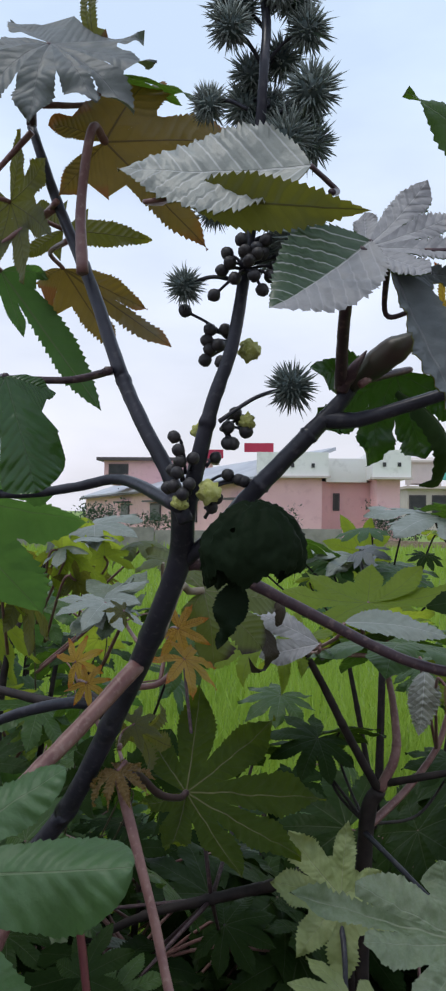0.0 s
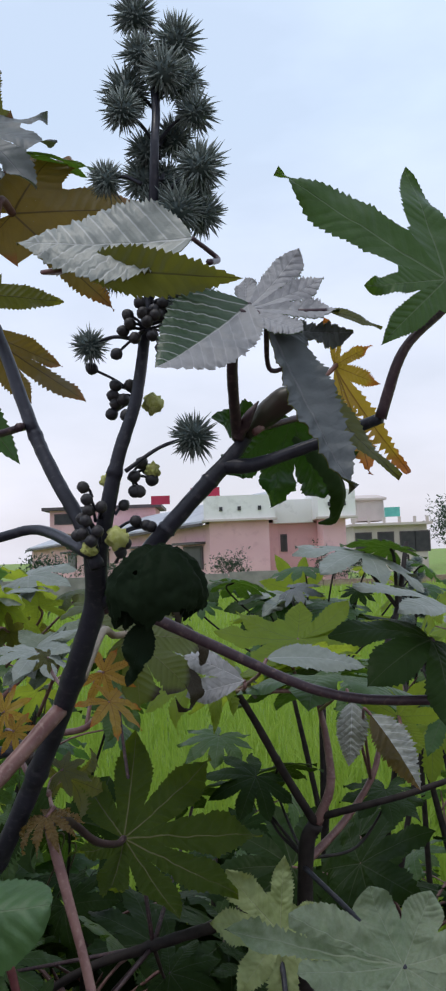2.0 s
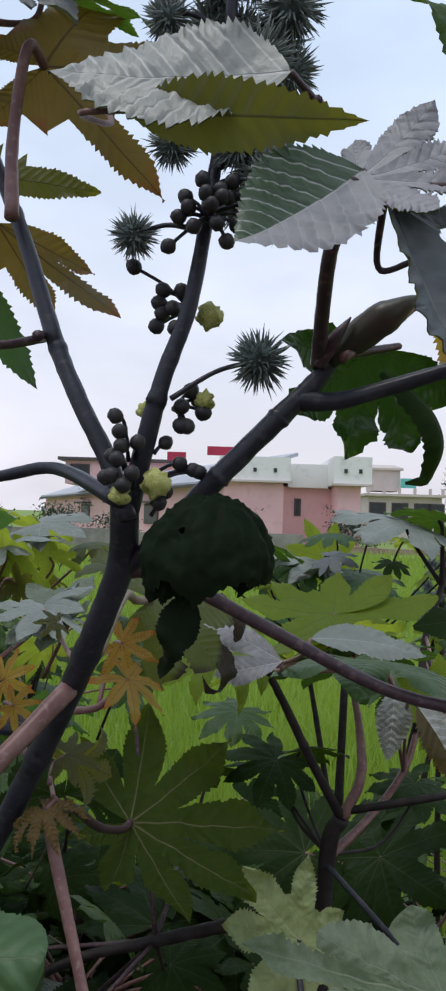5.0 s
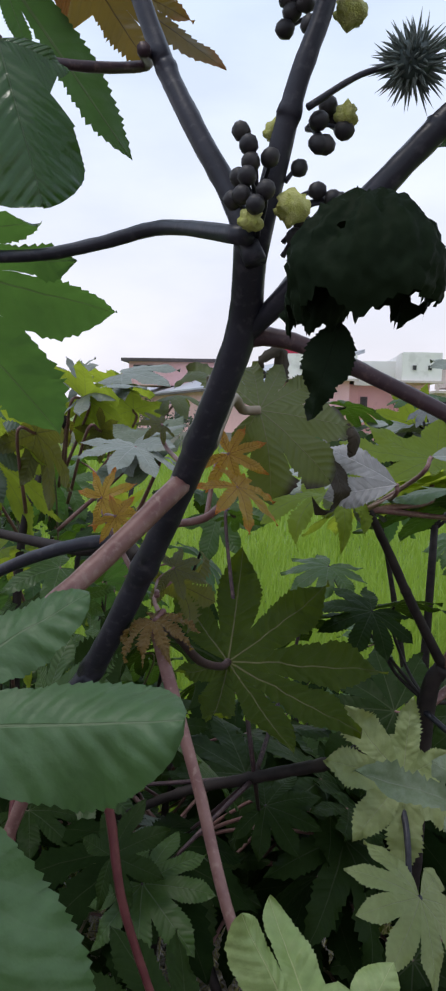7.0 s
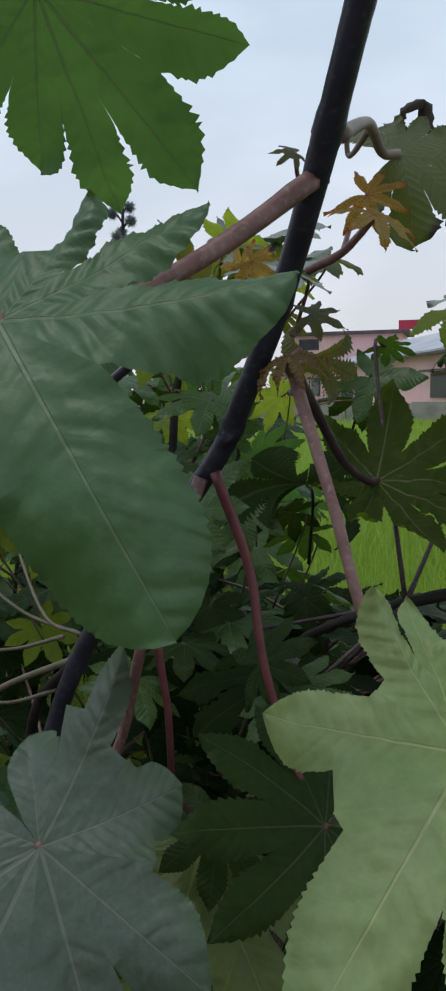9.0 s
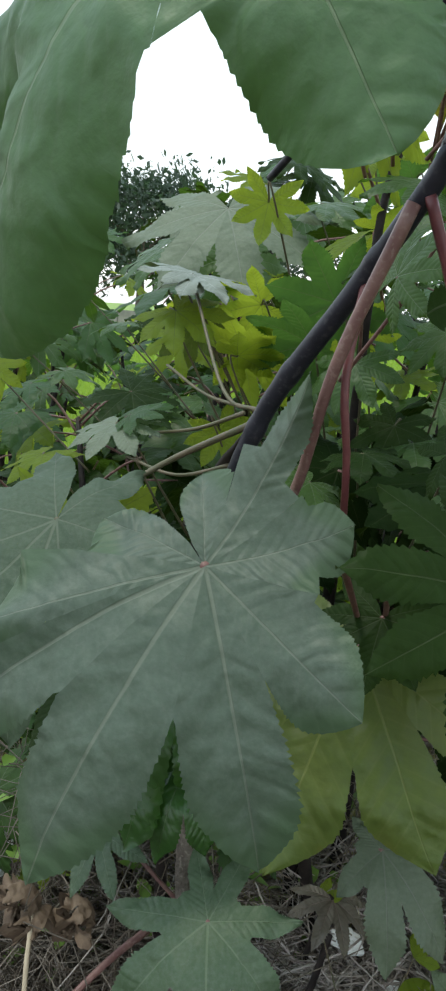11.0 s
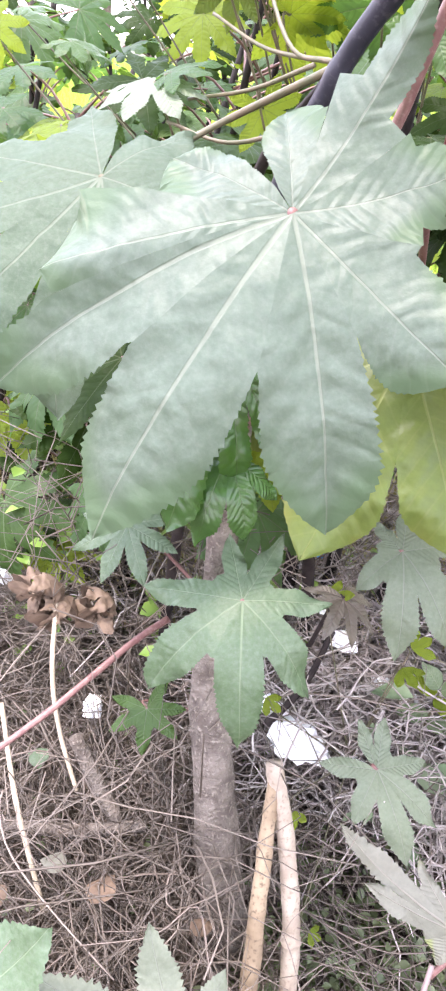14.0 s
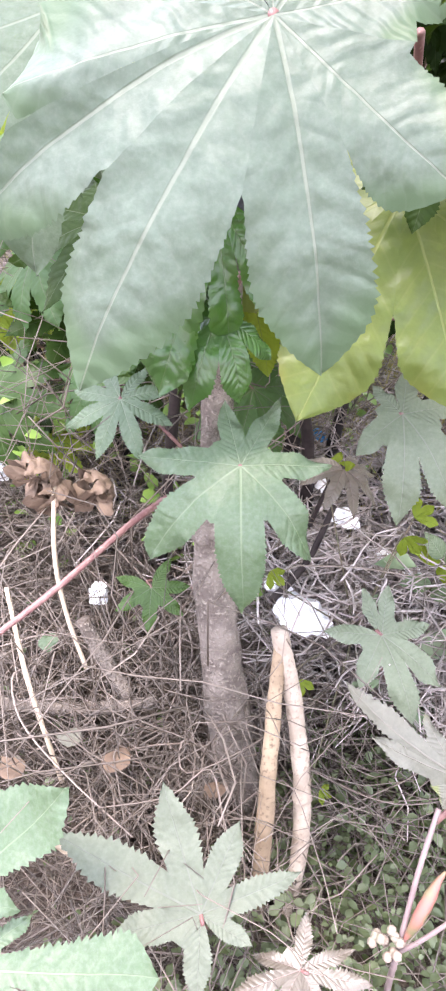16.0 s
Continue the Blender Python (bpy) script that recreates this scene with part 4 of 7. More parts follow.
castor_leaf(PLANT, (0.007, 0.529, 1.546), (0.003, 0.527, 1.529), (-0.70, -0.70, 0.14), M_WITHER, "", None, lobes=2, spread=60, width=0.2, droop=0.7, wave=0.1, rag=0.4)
# dark leaf at the end of the red stalk
castor_leaf(PLANT, (0.210, 0.565, 1.503), (0.156, 0.526, 1.478), (0.12, -0.66, 0.74), M_DEEP, "", [(0.210, 0.555, 1.465)], 0.003, M_STEMR, lobes=6, spread=280, width=0.25, droop=0.9)
castor_leaf(PLANT, (0.233, 0.584, 1.520), (0.164, 0.583, 1.540), (0.02, -0.15, 0.99), M_SILVER, "", [(0.210, 0.555, 1.465)], 0.003, M_STEMR, lobes=5, spread=200, width=0.2, droop=0.5)
# near leaf in the upper left corner
castor_leaf(PLANT, (-0.124, 0.539, 1.650), None, (0.17, -0.87, 0.46), M_GLOSSY, "", [(-0.067, 0.571, 1.659), (-0.072, 0.600, 1.664), (-0.094, 0.577, 1.654)], 0.0026, M_STEMR, tips=[(-0.100, 0.527, 1.577), (-0.143, 0.524, 1.584), (-0.157, 0.530, 1.632), (-0.096, 0.551, 1.641)], widths=[0.36, 0.3, 0.3, 0.2], sinus=0.75, gap=0.2, blunt=0.5, fold=-0.08, flat=0.3, tooth=0.008, teeth=24)
# the broad leaf that passes close by
castor_leaf(PLANT, (-0.163, 0.485, 1.366), None, (0.0, -0.74, 0.67), M_SMOOTH, "broad smooth green leaf with rounded drooping lobes", [(-0.0540, 0.643, 1.455), (-0.096, 0.590, 1.410), (-0.136, 0.535, 1.374)], 0.0052, M_PETIOLE, tips=[(-0.070, 0.449, 1.243), (-0.030, 0.478, 1.378), (-0.077, 0.519, 1.415), (-0.132, 0.520, 1.424), (-0.282, 0.476, 1.165), (-0.34, 0.50, 1.28), (-0.29, 0.53, 1.37), (-0.21, 0.54, 1.42)], widths=[0.245, 0.205, 0.15, 0.16, 0.30, 0.22, 0.2, 0.18], webs=[1, 1, 1, 1, 1.0, 1.5, 1.8, 1.6], sinus=0.38, gap=0.42, blunt=1.1, fold=0.04, roll=0.5, wave=0.016, nt=12, teeth=34, tooth=0.008, pucker=0.016, ribs=0.0065, seed=31)
# pale leaf low in front, on a long dusky pink stalk
castor_leaf(PLANT, (0.036, 0.564, 1.159), None, (0.22, -0.70, 0.68), M_PALE, "pale yellow-green leaf, lobes slightly rolled", [(-0.080, 0.697, 1.350), (-0.046, 0.650, 1.272), (-0.011, 0.598, 1.196)], 0.0036, M_PETIOLE, tips=[(-0.060, 0.537, 1.179), (-0.012, 0.575, 1.237), (0.001, 0.618, 1.219), (0.071, 0.609, 1.192), (0.100, 0.601, 1.178), (-0.032, 0.472, 1.057), (0.056, 0.503, 1.050), (0.107, 0.578, 1.153)], widths=[0.19, 0.16, 0.16, 0.2, 0.2, 0.20, 0.2, 0.2], sinus=0.50, gap=0.30, blunt=0.3, fold=0.08, roll=0.35, wave=0.022, nt=10, teeth=34, tooth=0.009, pucker=0.026, ribs=0.008, seed=5)
# the great leaf of the last part
castor_leaf(PLANT, (-0.257, 0.650, 1.008), None, (0.32, -0.63, 0.71), M_DUSTY, "great dusty green palmate leaf with pale radiating ribs", [(-0.160, 0.742, 1.270), (-0.203, 0.731, 1.154), (-0.232, 0.738, 1.052), (-0.250, 0.698, 1.016)], 0.0044, M_PETIOLE, tips=[(-0.180, 0.620, 0.804), (-0.323, 0.535, 0.782), (-0.432, 0.556, 0.860), (-0.394, 0.560, 0.956), (-0.120, 0.630, 0.938), (-0.160, 0.690, 1.050), (-0.205, 0.693, 1.153), (-0.354, 0.652, 1.026), (-0.298, 0.706, 1.064)], widths=[0.225, 0.205, 0.18, 0.26, 0.24, 0.24, 0.10, 0.28, 0.28], webs=[1.0, 1.0, 1.4, 2.4, 1.25, 1.5, 1.3, 2.4, 2.4], sinus=0.42, roll=0.2, gap=0.46, blunt=0.12, fold=0.13, wave=0.010, nt=12, teeth=40, tooth=0.010, pucker=0.014, ribs=0.003, seed=41)
castor_leaf(PLANT, (-0.461, 0.715, 0.992), None, (0.14, -0.62, 0.77), M_SATIN, "", [(-0.301, 0.803, 1.096), (-0.421, 0.827, 1.035)], 0.003, M_GSTALK, tips=[(-0.419, 0.611, 0.818), (-0.503, 0.571, 0.876), (-0.568, 0.592, 0.944), (-0.609, 0.689, 0.992), (-0.388, 0.658, 0.888), (-0.367, 0.748, 0.959), (-0.434, 0.814, 1.021), (-0.534, 0.793, 1.032)], width=0.21, sinus=0.5, fold=0.06, blunt=0.3, teeth=26, tooth=0.009, seed=43)
# leaf behind in the shade-darkened green, and the stalks going down
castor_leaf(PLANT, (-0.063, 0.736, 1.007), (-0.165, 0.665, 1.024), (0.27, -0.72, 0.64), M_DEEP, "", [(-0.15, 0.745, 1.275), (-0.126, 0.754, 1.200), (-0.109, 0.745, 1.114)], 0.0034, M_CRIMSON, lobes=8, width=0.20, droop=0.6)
stalk(PLANT, "petiole", [(-0.20, 0.77, 1.22), (-0.197, 0.739, 1.146), (-0.191, 0.741, 1.083), (-0.193, 0.752, 1.021)], [0.004, 0.0035, 0.003, 0.003], M_CRIMSON, 8)
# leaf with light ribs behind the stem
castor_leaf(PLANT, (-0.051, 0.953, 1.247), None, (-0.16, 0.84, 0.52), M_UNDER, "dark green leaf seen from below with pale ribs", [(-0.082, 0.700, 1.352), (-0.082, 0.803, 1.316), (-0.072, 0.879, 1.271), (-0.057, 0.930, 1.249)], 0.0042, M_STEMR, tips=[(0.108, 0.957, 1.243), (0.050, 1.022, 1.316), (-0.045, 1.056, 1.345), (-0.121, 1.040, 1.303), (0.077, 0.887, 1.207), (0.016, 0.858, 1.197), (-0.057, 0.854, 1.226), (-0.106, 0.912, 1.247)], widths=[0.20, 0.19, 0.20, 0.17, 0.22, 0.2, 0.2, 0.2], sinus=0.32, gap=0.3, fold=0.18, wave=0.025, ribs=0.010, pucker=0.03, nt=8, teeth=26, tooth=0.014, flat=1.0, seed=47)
castor_leaf(PLANT, (-0.018, 0.763, 1.496), None, (-0.37, 0.91, 0.21), M_CRISP, "olive leaf with dried and curled brown tips", [(-0.040, 0.64, 1.475), (-0.034, 0.713, 1.503), (-0.029, 0.754, 1.496)], 0.0038, M_BONE, tips=[(0.051, 0.782, 1.486), (0.021, 0.804, 1.518), (-0.003, 0.802, 1.529), (-0.026, 0.800, 1.531), (0.035, 0.764, 1.444), (-0.008, 0.757, 1.431), (-0.036, 0.768, 1.461), (-0.076, 0.813, 1.523)], widths=[0.27, 0.26, 0.2, 0.16, 0.3, 0.3, 0.25, 0.16], flat=1.0, sinus=0.58, gap=0.3, blunt=0.6, fold=0.03, wave=0.05, rag=0.2, teeth=16, tooth=0.03, seed=51)
for a, b, c in (((-0.003, 0.802, 1.526), (-0.004, 0.804, 1.543), (-0.017, 0.791, 1.535)), ((0.022, 0.804, 1.517), (0.029, 0.795, 1.522), (0.028, 0.792, 1.502)), ((0.049, 0.782, 1.485), (0.053, 0.776, 1.478), (0.050, 0.774, 1.466)), ((-0.017, 0.800, 1.522), (-0.019, 0.800, 1.526), (-0.021, 0.788, 1.517))):
    a, b, c = Vector(a), Vector(b), Vector(c)
    strip(PLANT, "curled_tip", [a - (b - a) * 0.4, a, b, c, c + (a - b) * 0.45], [0.0065, 0.0060, 0.0050, 0.0032, 0.0008], (0.3, -0.8, 0.5), M_SCORCH)
castor_leaf(PLANT, (-0.055, 0.764, 1.520), (-0.080, 0.760, 1.509), (-0.27, -0.42, 0.87), M_CRISP, "", [(-0.036, 0.734, 1.505)], 0.002, M_BONE, lobes=1, width=0.34, droop=1.6, tooth=0.03)
castor_leaf(PLANT, (0.034, 0.777, 1.462), (0.049, 0.772, 1.415), (0.71, -0.62, 0.32), M_SCORCH, "", [(0.027, 0.776, 1.466)], 0.0012, M_BONE, lobes=1, width=0.24, droop=0.5, curl=0.8, wave=0.08, rag=0.2)
# young orange shoots on the stem
for c, tip, nn, petiole_from in (
    ((-0.135, 0.772, 1.428), (-0.110, 0.777, 1.439), (0.20, -0.85, 0.49), (-0.09, 0.70, 1.375)),
    ((-0.037, 0.738, 1.465), (-0.009, 0.739, 1.451), (0.20, -0.88, 0.43), (-0.049, 0.710, 1.424)),
    ((-0.028, 0.706, 1.445), (0.000, 0.705, 1.419), (0.58, -0.37, 0.72), (-0.049, 0.710, 1.424)),
    ((-0.111, 0.713, 1.422), (-0.092, 0.713, 1.410), (0.20, -0.85, 0.49), (-0.09, 0.70, 1.375)),
):
    castor_leaf(PLANT, c, tip, nn, M_YOUNG, "young orange shoot leaf", [petiole_from], 0.0016, M_PETIOLE, lobes=7, spread=320, sinus=0.3, width=0.13, droop=0.45, fold=0.3, wave=0.03, back=0.1)
castor_leaf(PLANT, (-0.080, 0.690, 1.357), (-0.066, 0.672, 1.334), (0.05, -0.72, 0.69), M_SHOOT, "unfolding bronze shoot leaf", [(-0.075, 0.70, 1.362)], 0.0016, M_PETIOLE, lobes=8, spread=330, sinus=0.22, width=0.13, droop=1.2, fold=0.5, wave=0.05, back=0.0, ribs=0.03, tooth=0.04, teeth=22)
castor_leaf(PLANT, (-0.072, 0.722, 1.386), (-0.047, 0.724, 1.375), (0.31, -0.61, 0.72), M_OLIVE, "", [(-0.08, 0.70, 1.372)], 0.0016, M_PETIOLE, lobes=6, width=0.15, droop=0.4)
castor_leaf(PLANT, (-0.078, 0.697, 1.485), (-0.095, 0.693, 1.485), (0.28, -0.63, 0.72), M_OLIVE, "", [(-0.050, 0.655, 1.455)], 0.0016, M_PETIOLE, lobes=6, width=0.13, droop=0.6)
stalk(PLANT, "side_branch", [(-0.102, 0.749, 1.386), (-0.123, 0.769, 1.397), (-0.159, 0.803, 1.382), (-0.248, 0.854, 1.385), (-0.310, 0.888, 1.389)], [0.0062, 0.0056, 0.0046, 0.004, 0.0035], M_BRANCH, 8)
stalk(PLANT, "side_branch", [(-0.075, 0.726, 1.416), (-0.049, 0.710, 1.424), (-0.028, 0.705, 1.443)], [0.003, 0.0028, 0.002], M_PETIOLE, 8)
stalk(PLANT, "side_branch", [(-0.107, 0.720, 1.403), (-0.136, 0.731, 1.400), (-0.192, 0.761, 1.380), (-0.272, 0.810, 1.339), (-0.331, 0.847, 1.308)], [0.0052, 0.005, 0.0046, 0.004, 0.0035], M_STEM, 8)
# bract beside the branch tip
stalk(PLANT, "bract", [(0.090, 0.546, 1.643), (0.104, 0.541, 1.657), (0.122, 0.533, 1.669), (0.132, 0.533, 1.675)], [0.003, 0.0082, 0.0086, 0.0015], M_PINKBUD, 10)
stalk(PLANT, "bract", [(0.084, 0.543, 1.642), (0.091, 0.533, 1.654), (0.098, 0.533, 1.664)], [0.004, 0.004, 0.0005], M_STEMR, 8)


# ---- spiny capsules and flower buds ----
def capsule_meshes(seed, count=190, r=0.0100, reach=0.0095):
    rng = np.random.RandomState(seed)
    bm = bmesh.new()
    bmesh.ops.create_icosphere(bm, subdivisions=2, radius=r)
    for v in bm.verts:
        a = math.atan2(v.co.y, v.co.x)
        v.co *= 1 + 0.08 * abs(math.cos(1.5 * a))
    body = bm_mesh("capsule", bm, M_CAPSULE, True)
    verts, faces = [], []
    for i in range(count):
        z = 1 - 2 * (i + 0.5) / count
        a = i * 2.39996 + rng.rand() * 0.3
        q = math.sqrt(1 - z * z)
        d = np.array((q * math.cos(a), q * math.sin(a), z)) + rng.randn(3) * 0.08
        d /= np.linalg.norm(d)
        side = np.cross(d, rng.randn(3))
        side /= np.linalg.norm(side)
        other = np.cross(d, side)
        ln = reach * (0.75 + 0.5 * rng.rand())
        bend = rng.randn(3) * ln * 0.16
        rings = [(d * r * 0.95, 0.0010), (d * (r + ln * 0.5) + bend * 0.4, 0.00065)]
        b = len(verts)
        for c, w in rings:
            for k in range(3):
                g = 2 * math.pi * k / 3
                verts.append(c + (side * math.cos(g) + other * math.sin(g)) * w)
        verts.append(d * (r + ln) + bend)
        for k in range(3):
            k2 = (k + 1) % 3
            faces += [(b + k, b + k2, b + 3 + k2, b + 3 + k), (b + 3 + k, b + 3 + k2, b + 6)]
    return body, mesh_of("spiny_coat", verts, faces, M_SPINE)


CAPSULES = [capsule_meshes(s) for s in (1, 2, 3)]
CAPS_MADE = [0]


def capsule(parent, at, size=1.0, stem_from=None, label=""):
    CAPS_MADE[0] += 1
    i = CAPS_MADE[0]
    body, spines = CAPSULES[i % 3]
    m = Matrix.Translation(at) @ Euler((i * 1.3, i * 0.7, i * 2.1)).to_matrix().to_4x4() @ Matrix.Scale(size, 4)
    ob = part("capsule", body, parent, label, m)
    sp = new("spiny_coat", spines)
    sp.parent = ob
    if stem_from is not None:
        a, b = Vector(stem_from), Vector(at)
        stalk(parent, "capsule_stalk", [a, (a + b) / 2 + Vector((0, 0, 0.004)), b], [0.0016, 0.0013, 0.0014], M_STEM, 6, seed=i)
    return ob


SPIKE = [(0.022, 0.570, 1.957), (0.052, 0.563, 1.932), (0.026, 0.553, 1.917), (0.043, 0.546, 1.898), (0.055, 0.570, 1.905), (0.014, 0.542, 1.869), (0.015, 0.565, 1.896), (0.063, 0.558, 1.875), (0.047, 0.583, 1.871), (0.065, 0.547, 1.830), (0.026, 0.583, 1.862), (0.060, 0.577, 1.828), (0.023, 0.594, 1.846), (0.039, 0.595, 1.846), (0.050, 0.549, 1.801), (0.066, 0.569, 1.807), (0.032, 0.587, 1.821)]
for i, at in enumerate(SPIKE):
    capsule(PLANT, at, 0.95 + 0.12 * math.sin(i * 2.3), (0.035 + 0.0002 * i, 0.572, at[2] - 0.012), "blue-green spiny seed capsule" if i == 0 else "")
capsule(PLANT, (0.000, 0.555, 1.827), 0.75, (0.025, 0.551, 1.821))
capsule(PLANT, (0.004, 0.560, 1.761), 0.75, (0.026, 0.557, 1.757))
capsule(PLANT, (0.050, 0.582, 1.761), 0.9, (0.030, 0.557, 1.748))
capsule(PLANT, (0.056, 0.564, 1.743), 0.9, (0.030, 0.558, 1.740))
capsule(PLANT, (0.041, 0.584, 1.739), 0.75, (0.028, 0.559, 1.731))
capsule(PLANT, (0.057, 0.548, 1.738), 1.0, (0.030, 0.558, 1.735))
capsule(PLANT, (0.064, 0.560, 1.727), 0.9, (0.028, 0.558, 1.725))
capsule(PLANT, (0.040, 0.548, 1.756), 0.8, (0.030, 0.558, 1.750))
capsule(PLANT, (-0.015, 0.564, 1.713), 0.72, (0.020, 0.550, 1.712))
capsule(PLANT, (0.054, 0.562, 1.647), 0.92, (0.009, 0.547, 1.623))


def knob_mesh(name, r, material, seed, rough=0.15, sub=2):
    rng = np.random.RandomState(seed)
    bm = bmesh.new()
    bmesh.ops.create_icosphere(bm, subdivisions=sub, radius=r)
    for v in bm.verts:
        v.co *= 1 + rough * noise.noise(v.co * (2.5 / r) + Vector((seed, 0, 0)))
        if v.co.z > 0:
            v.co.z *= 1.12
    return bm_mesh(name, bm, material, True)


BUD = [knob_mesh("bud", 0.0052, M_BUD, s) for s in (1, 2)]
FLOWER = knob_mesh("male_flower", 0.0066, M_ANTHER, 3, 0.5, 3)
SMALL_FLOWER = knob_mesh("male_flower", 0.0048, M_ANTHER, 5, 0.5, 3)


def bud(parent, at, root, size=1.0):
    a, b = Vector(root), Vector(at)
    m = Matrix.Translation(b) @ (b - a).to_track_quat("Z", "Y").to_matrix().to_4x4() @ Matrix.Scale(size, 4)
    part("bud", BUD[int(abs(at[0]) * 9999) % 2], parent, "", m)
    stalk(parent, "bud_stalk", [a, (a + b) / 2 + Vector((0.001, 0, 0.002)), b], [0.0013, 0.001, 0.001], M_STEM, 5, per=3)


for at in ((-0.019, 0.546, 1.613), (-0.015, 0.535, 1.604), (-0.006, 0.536, 1.599), (-0.019, 0.539, 1.592), (-0.015, 0.530, 1.590), (-0.017, 0.529, 1.582), (-0.007, 0.525, 1.583), (-0.011, 0.524, 1.577), (-0.014, 0.535, 1.597), (-0.021, 0.533, 1.581)):
    bud(PLANT, at, (at[0] * 0.4 - 0.007, 0.553, at[2] - 0.006), 0.8)
for at in ((0.006, 0.557, 1.601), (0.008, 0.546, 1.575), (0.005, 0.545, 1.569), (0.021, 0.553, 1.587), (0.014, 0.552, 1.590), (0.024, 0.553, 1.586)):
    bud(PLANT, at, (0.0, 0.556, at[2] - 0.006), 0.75)
for at in ((0.014, 0.553, 1.610), (0.018, 0.565, 1.630), (0.014, 0.554, 1.620), (0.025, 0.560, 1.618), (0.022, 0.570, 1.626), (0.017, 0.554, 1.610)):
    bud(PLANT, at, (0.009, 0.564, 1.620), 0.85)
for at in ((0.011, 0.573, 1.686), (0.001, 0.572, 1.686), (-0.001, 0.572, 1.679), (0.007, 0.567, 1.675), (-0.002, 0.571, 1.666), (0.009, 0.561, 1.663), (0.001, 0.571, 1.673), (-0.016, 0.577, 1.700)):
    bud(PLANT, at, (0.017, 0.583, 1.678), 0.85)
for at in ((0.035, 0.545, 1.727), (0.031, 0.541, 1.729), (0.040, 0.545, 1.713), (0.015, 0.546, 1.722), (0.024, 0.540, 1.727), (0.013, 0.553, 1.730), (0.010, 0.549, 1.718), (0.018, 0.545, 1.712), (0.005, 0.550, 1.703), (0.027, 0.539, 1.721), (0.035, 0.546, 1.705), (0.030, 0.540, 1.712), (0.043, 0.550, 1.720), (0.022, 0.543, 1.735), (0.037, 0.544, 1.735), (0.032, 0.539, 1.725)):
    bud(PLANT, at, (0.024, 0.553, 1.719), 0.8)
for at, me in (((0.004, 0.535, 1.578), FLOWER), ((-0.013, 0.529, 1.572), SMALL_FLOWER), ((0.027, 0.568, 1.671), FLOWER), ((-0.005, 0.562, 1.618), SMALL_FLOWER), ((0.026, 0.560, 1.624), SMALL_FLOWER)):
    part("male_flower", me, PLANT, "pale yellow fluffy flower", Matrix.Translation(at))

# ---- neighbouring castor plants ----
CACHE = {}


def shared_leaf(i, material, lobes=8):
    """Leaf blades of 13 cm reach that the smaller, farther plants share."""
    key = (i, material.name, lobes)
    if key not in CACHE:
        v, f, u = leaf_arrays(0.13, lobes=lobes, spread=300 + 6 * (i % 5), width=0.165 + 0.012 * (i % 3), droop=0.3 + 0.18 * (i % 4), fold=0.08 + 0.06 * (i % 3), wave=0.03, nt=4, teeth=13, tooth=0.03, seed=100 + i, back=0.2)
        CACHE[key] = mesh_of("leaf", v, f, material, u)
    return CACHE[key]


def far_leaf(parent, c, n, turn, size, material, i):
    z = Vector(n).normalized()
    y = Vector((math.cos(turn), math.sin(turn), 0.0))
    y = (y - z * y.dot(z)).normalized()
    m = Matrix((y.cross(z), y, z)).transposed().to_4x4()
    m.translation = c
    return part("leaf", shared_leaf(i % 8, material), parent, "", m @ Matrix.Scale(size / 0.13, 4))


RIGHT = thing("castor_plant", (0.16, 1.15, 0.0), "neighbouring castor plant with forked dark stems and bright leaves", "plant", "castor plants by the field")
stalk(RIGHT, "main_stem", [(0.16, 1.15, -0.02), (0.15, 1.12, 0.5), (0.16, 1.08, 0.95), (0.167, 1.068, 1.172), (0.181, 1.062, 1.218)], [0.018, 0.016, 0.013, 0.011, 0.010], M_BRANCH, 10, (0.5, 0.8), 61)
stalk(RIGHT, "branch", [(0.181, 1.062, 1.218), (0.143, 1.036, 1.287), (0.108, 1.015, 1.357), (0.085, 0.995, 1.400)], [0.006, 0.0055, 0.005, 0.0042], M_BRANCH, 8, (0.5,), 62)
stalk(RIGHT, "branch", [(0.183, 1.062, 1.218), (0.203, 1.067, 1.263), (0.204, 1.087, 1.310), (0.199, 1.106, 1.352)], [0.007, 0.006, 0.005, 0.004], M_PETIOLE, 8, (0.4,), 63)
stalk(RIGHT, "branch", [(0.192, 1.062, 1.227), (0.231, 1.037, 1.244), (0.284, 1.018, 1.262), (0.348, 0.998, 1.287)], [0.005, 0.0045, 0.004, 0.0035], M_BRANCH, 8, (), 64)
stalk(RIGHT, "branch", [(0.163, 1.068, 1.164), (0.225, 1.118, 1.199), (0.269, 1.138, 1.249), (0.289, 1.157, 1.292)], [0.006, 0.005, 0.0045, 0.004], M_PETIOLE, 8, (), 65)
stalk(RIGHT, "branch", [(0.289, 1.157, 1.292), (0.318, 1.236, 1.405), (0.352, 1.286, 1.472), (0.384, 1.335, 1.576)], [0.0055, 0.005, 0.0048, 0.004], M_BRANCH, 8, (0.5,), 66)
stalk(RIGHT, "low_branch", [(0.155, 1.09, 0.93), (0.113, 0.985, 1.153), (0.060, 0.958, 1.147), (-0.022, 0.965, 1.122), (-0.114, 1.008, 1.075), (-0.226, 1.073, 0.987)], [0.0075, 0.0070, 0.0066, 0.0060, 0.005, 0.0045], M_BRANCH, 10, (0.3, 0.40, 0.5, 0.6, 0.75), 67, rough=0.08)
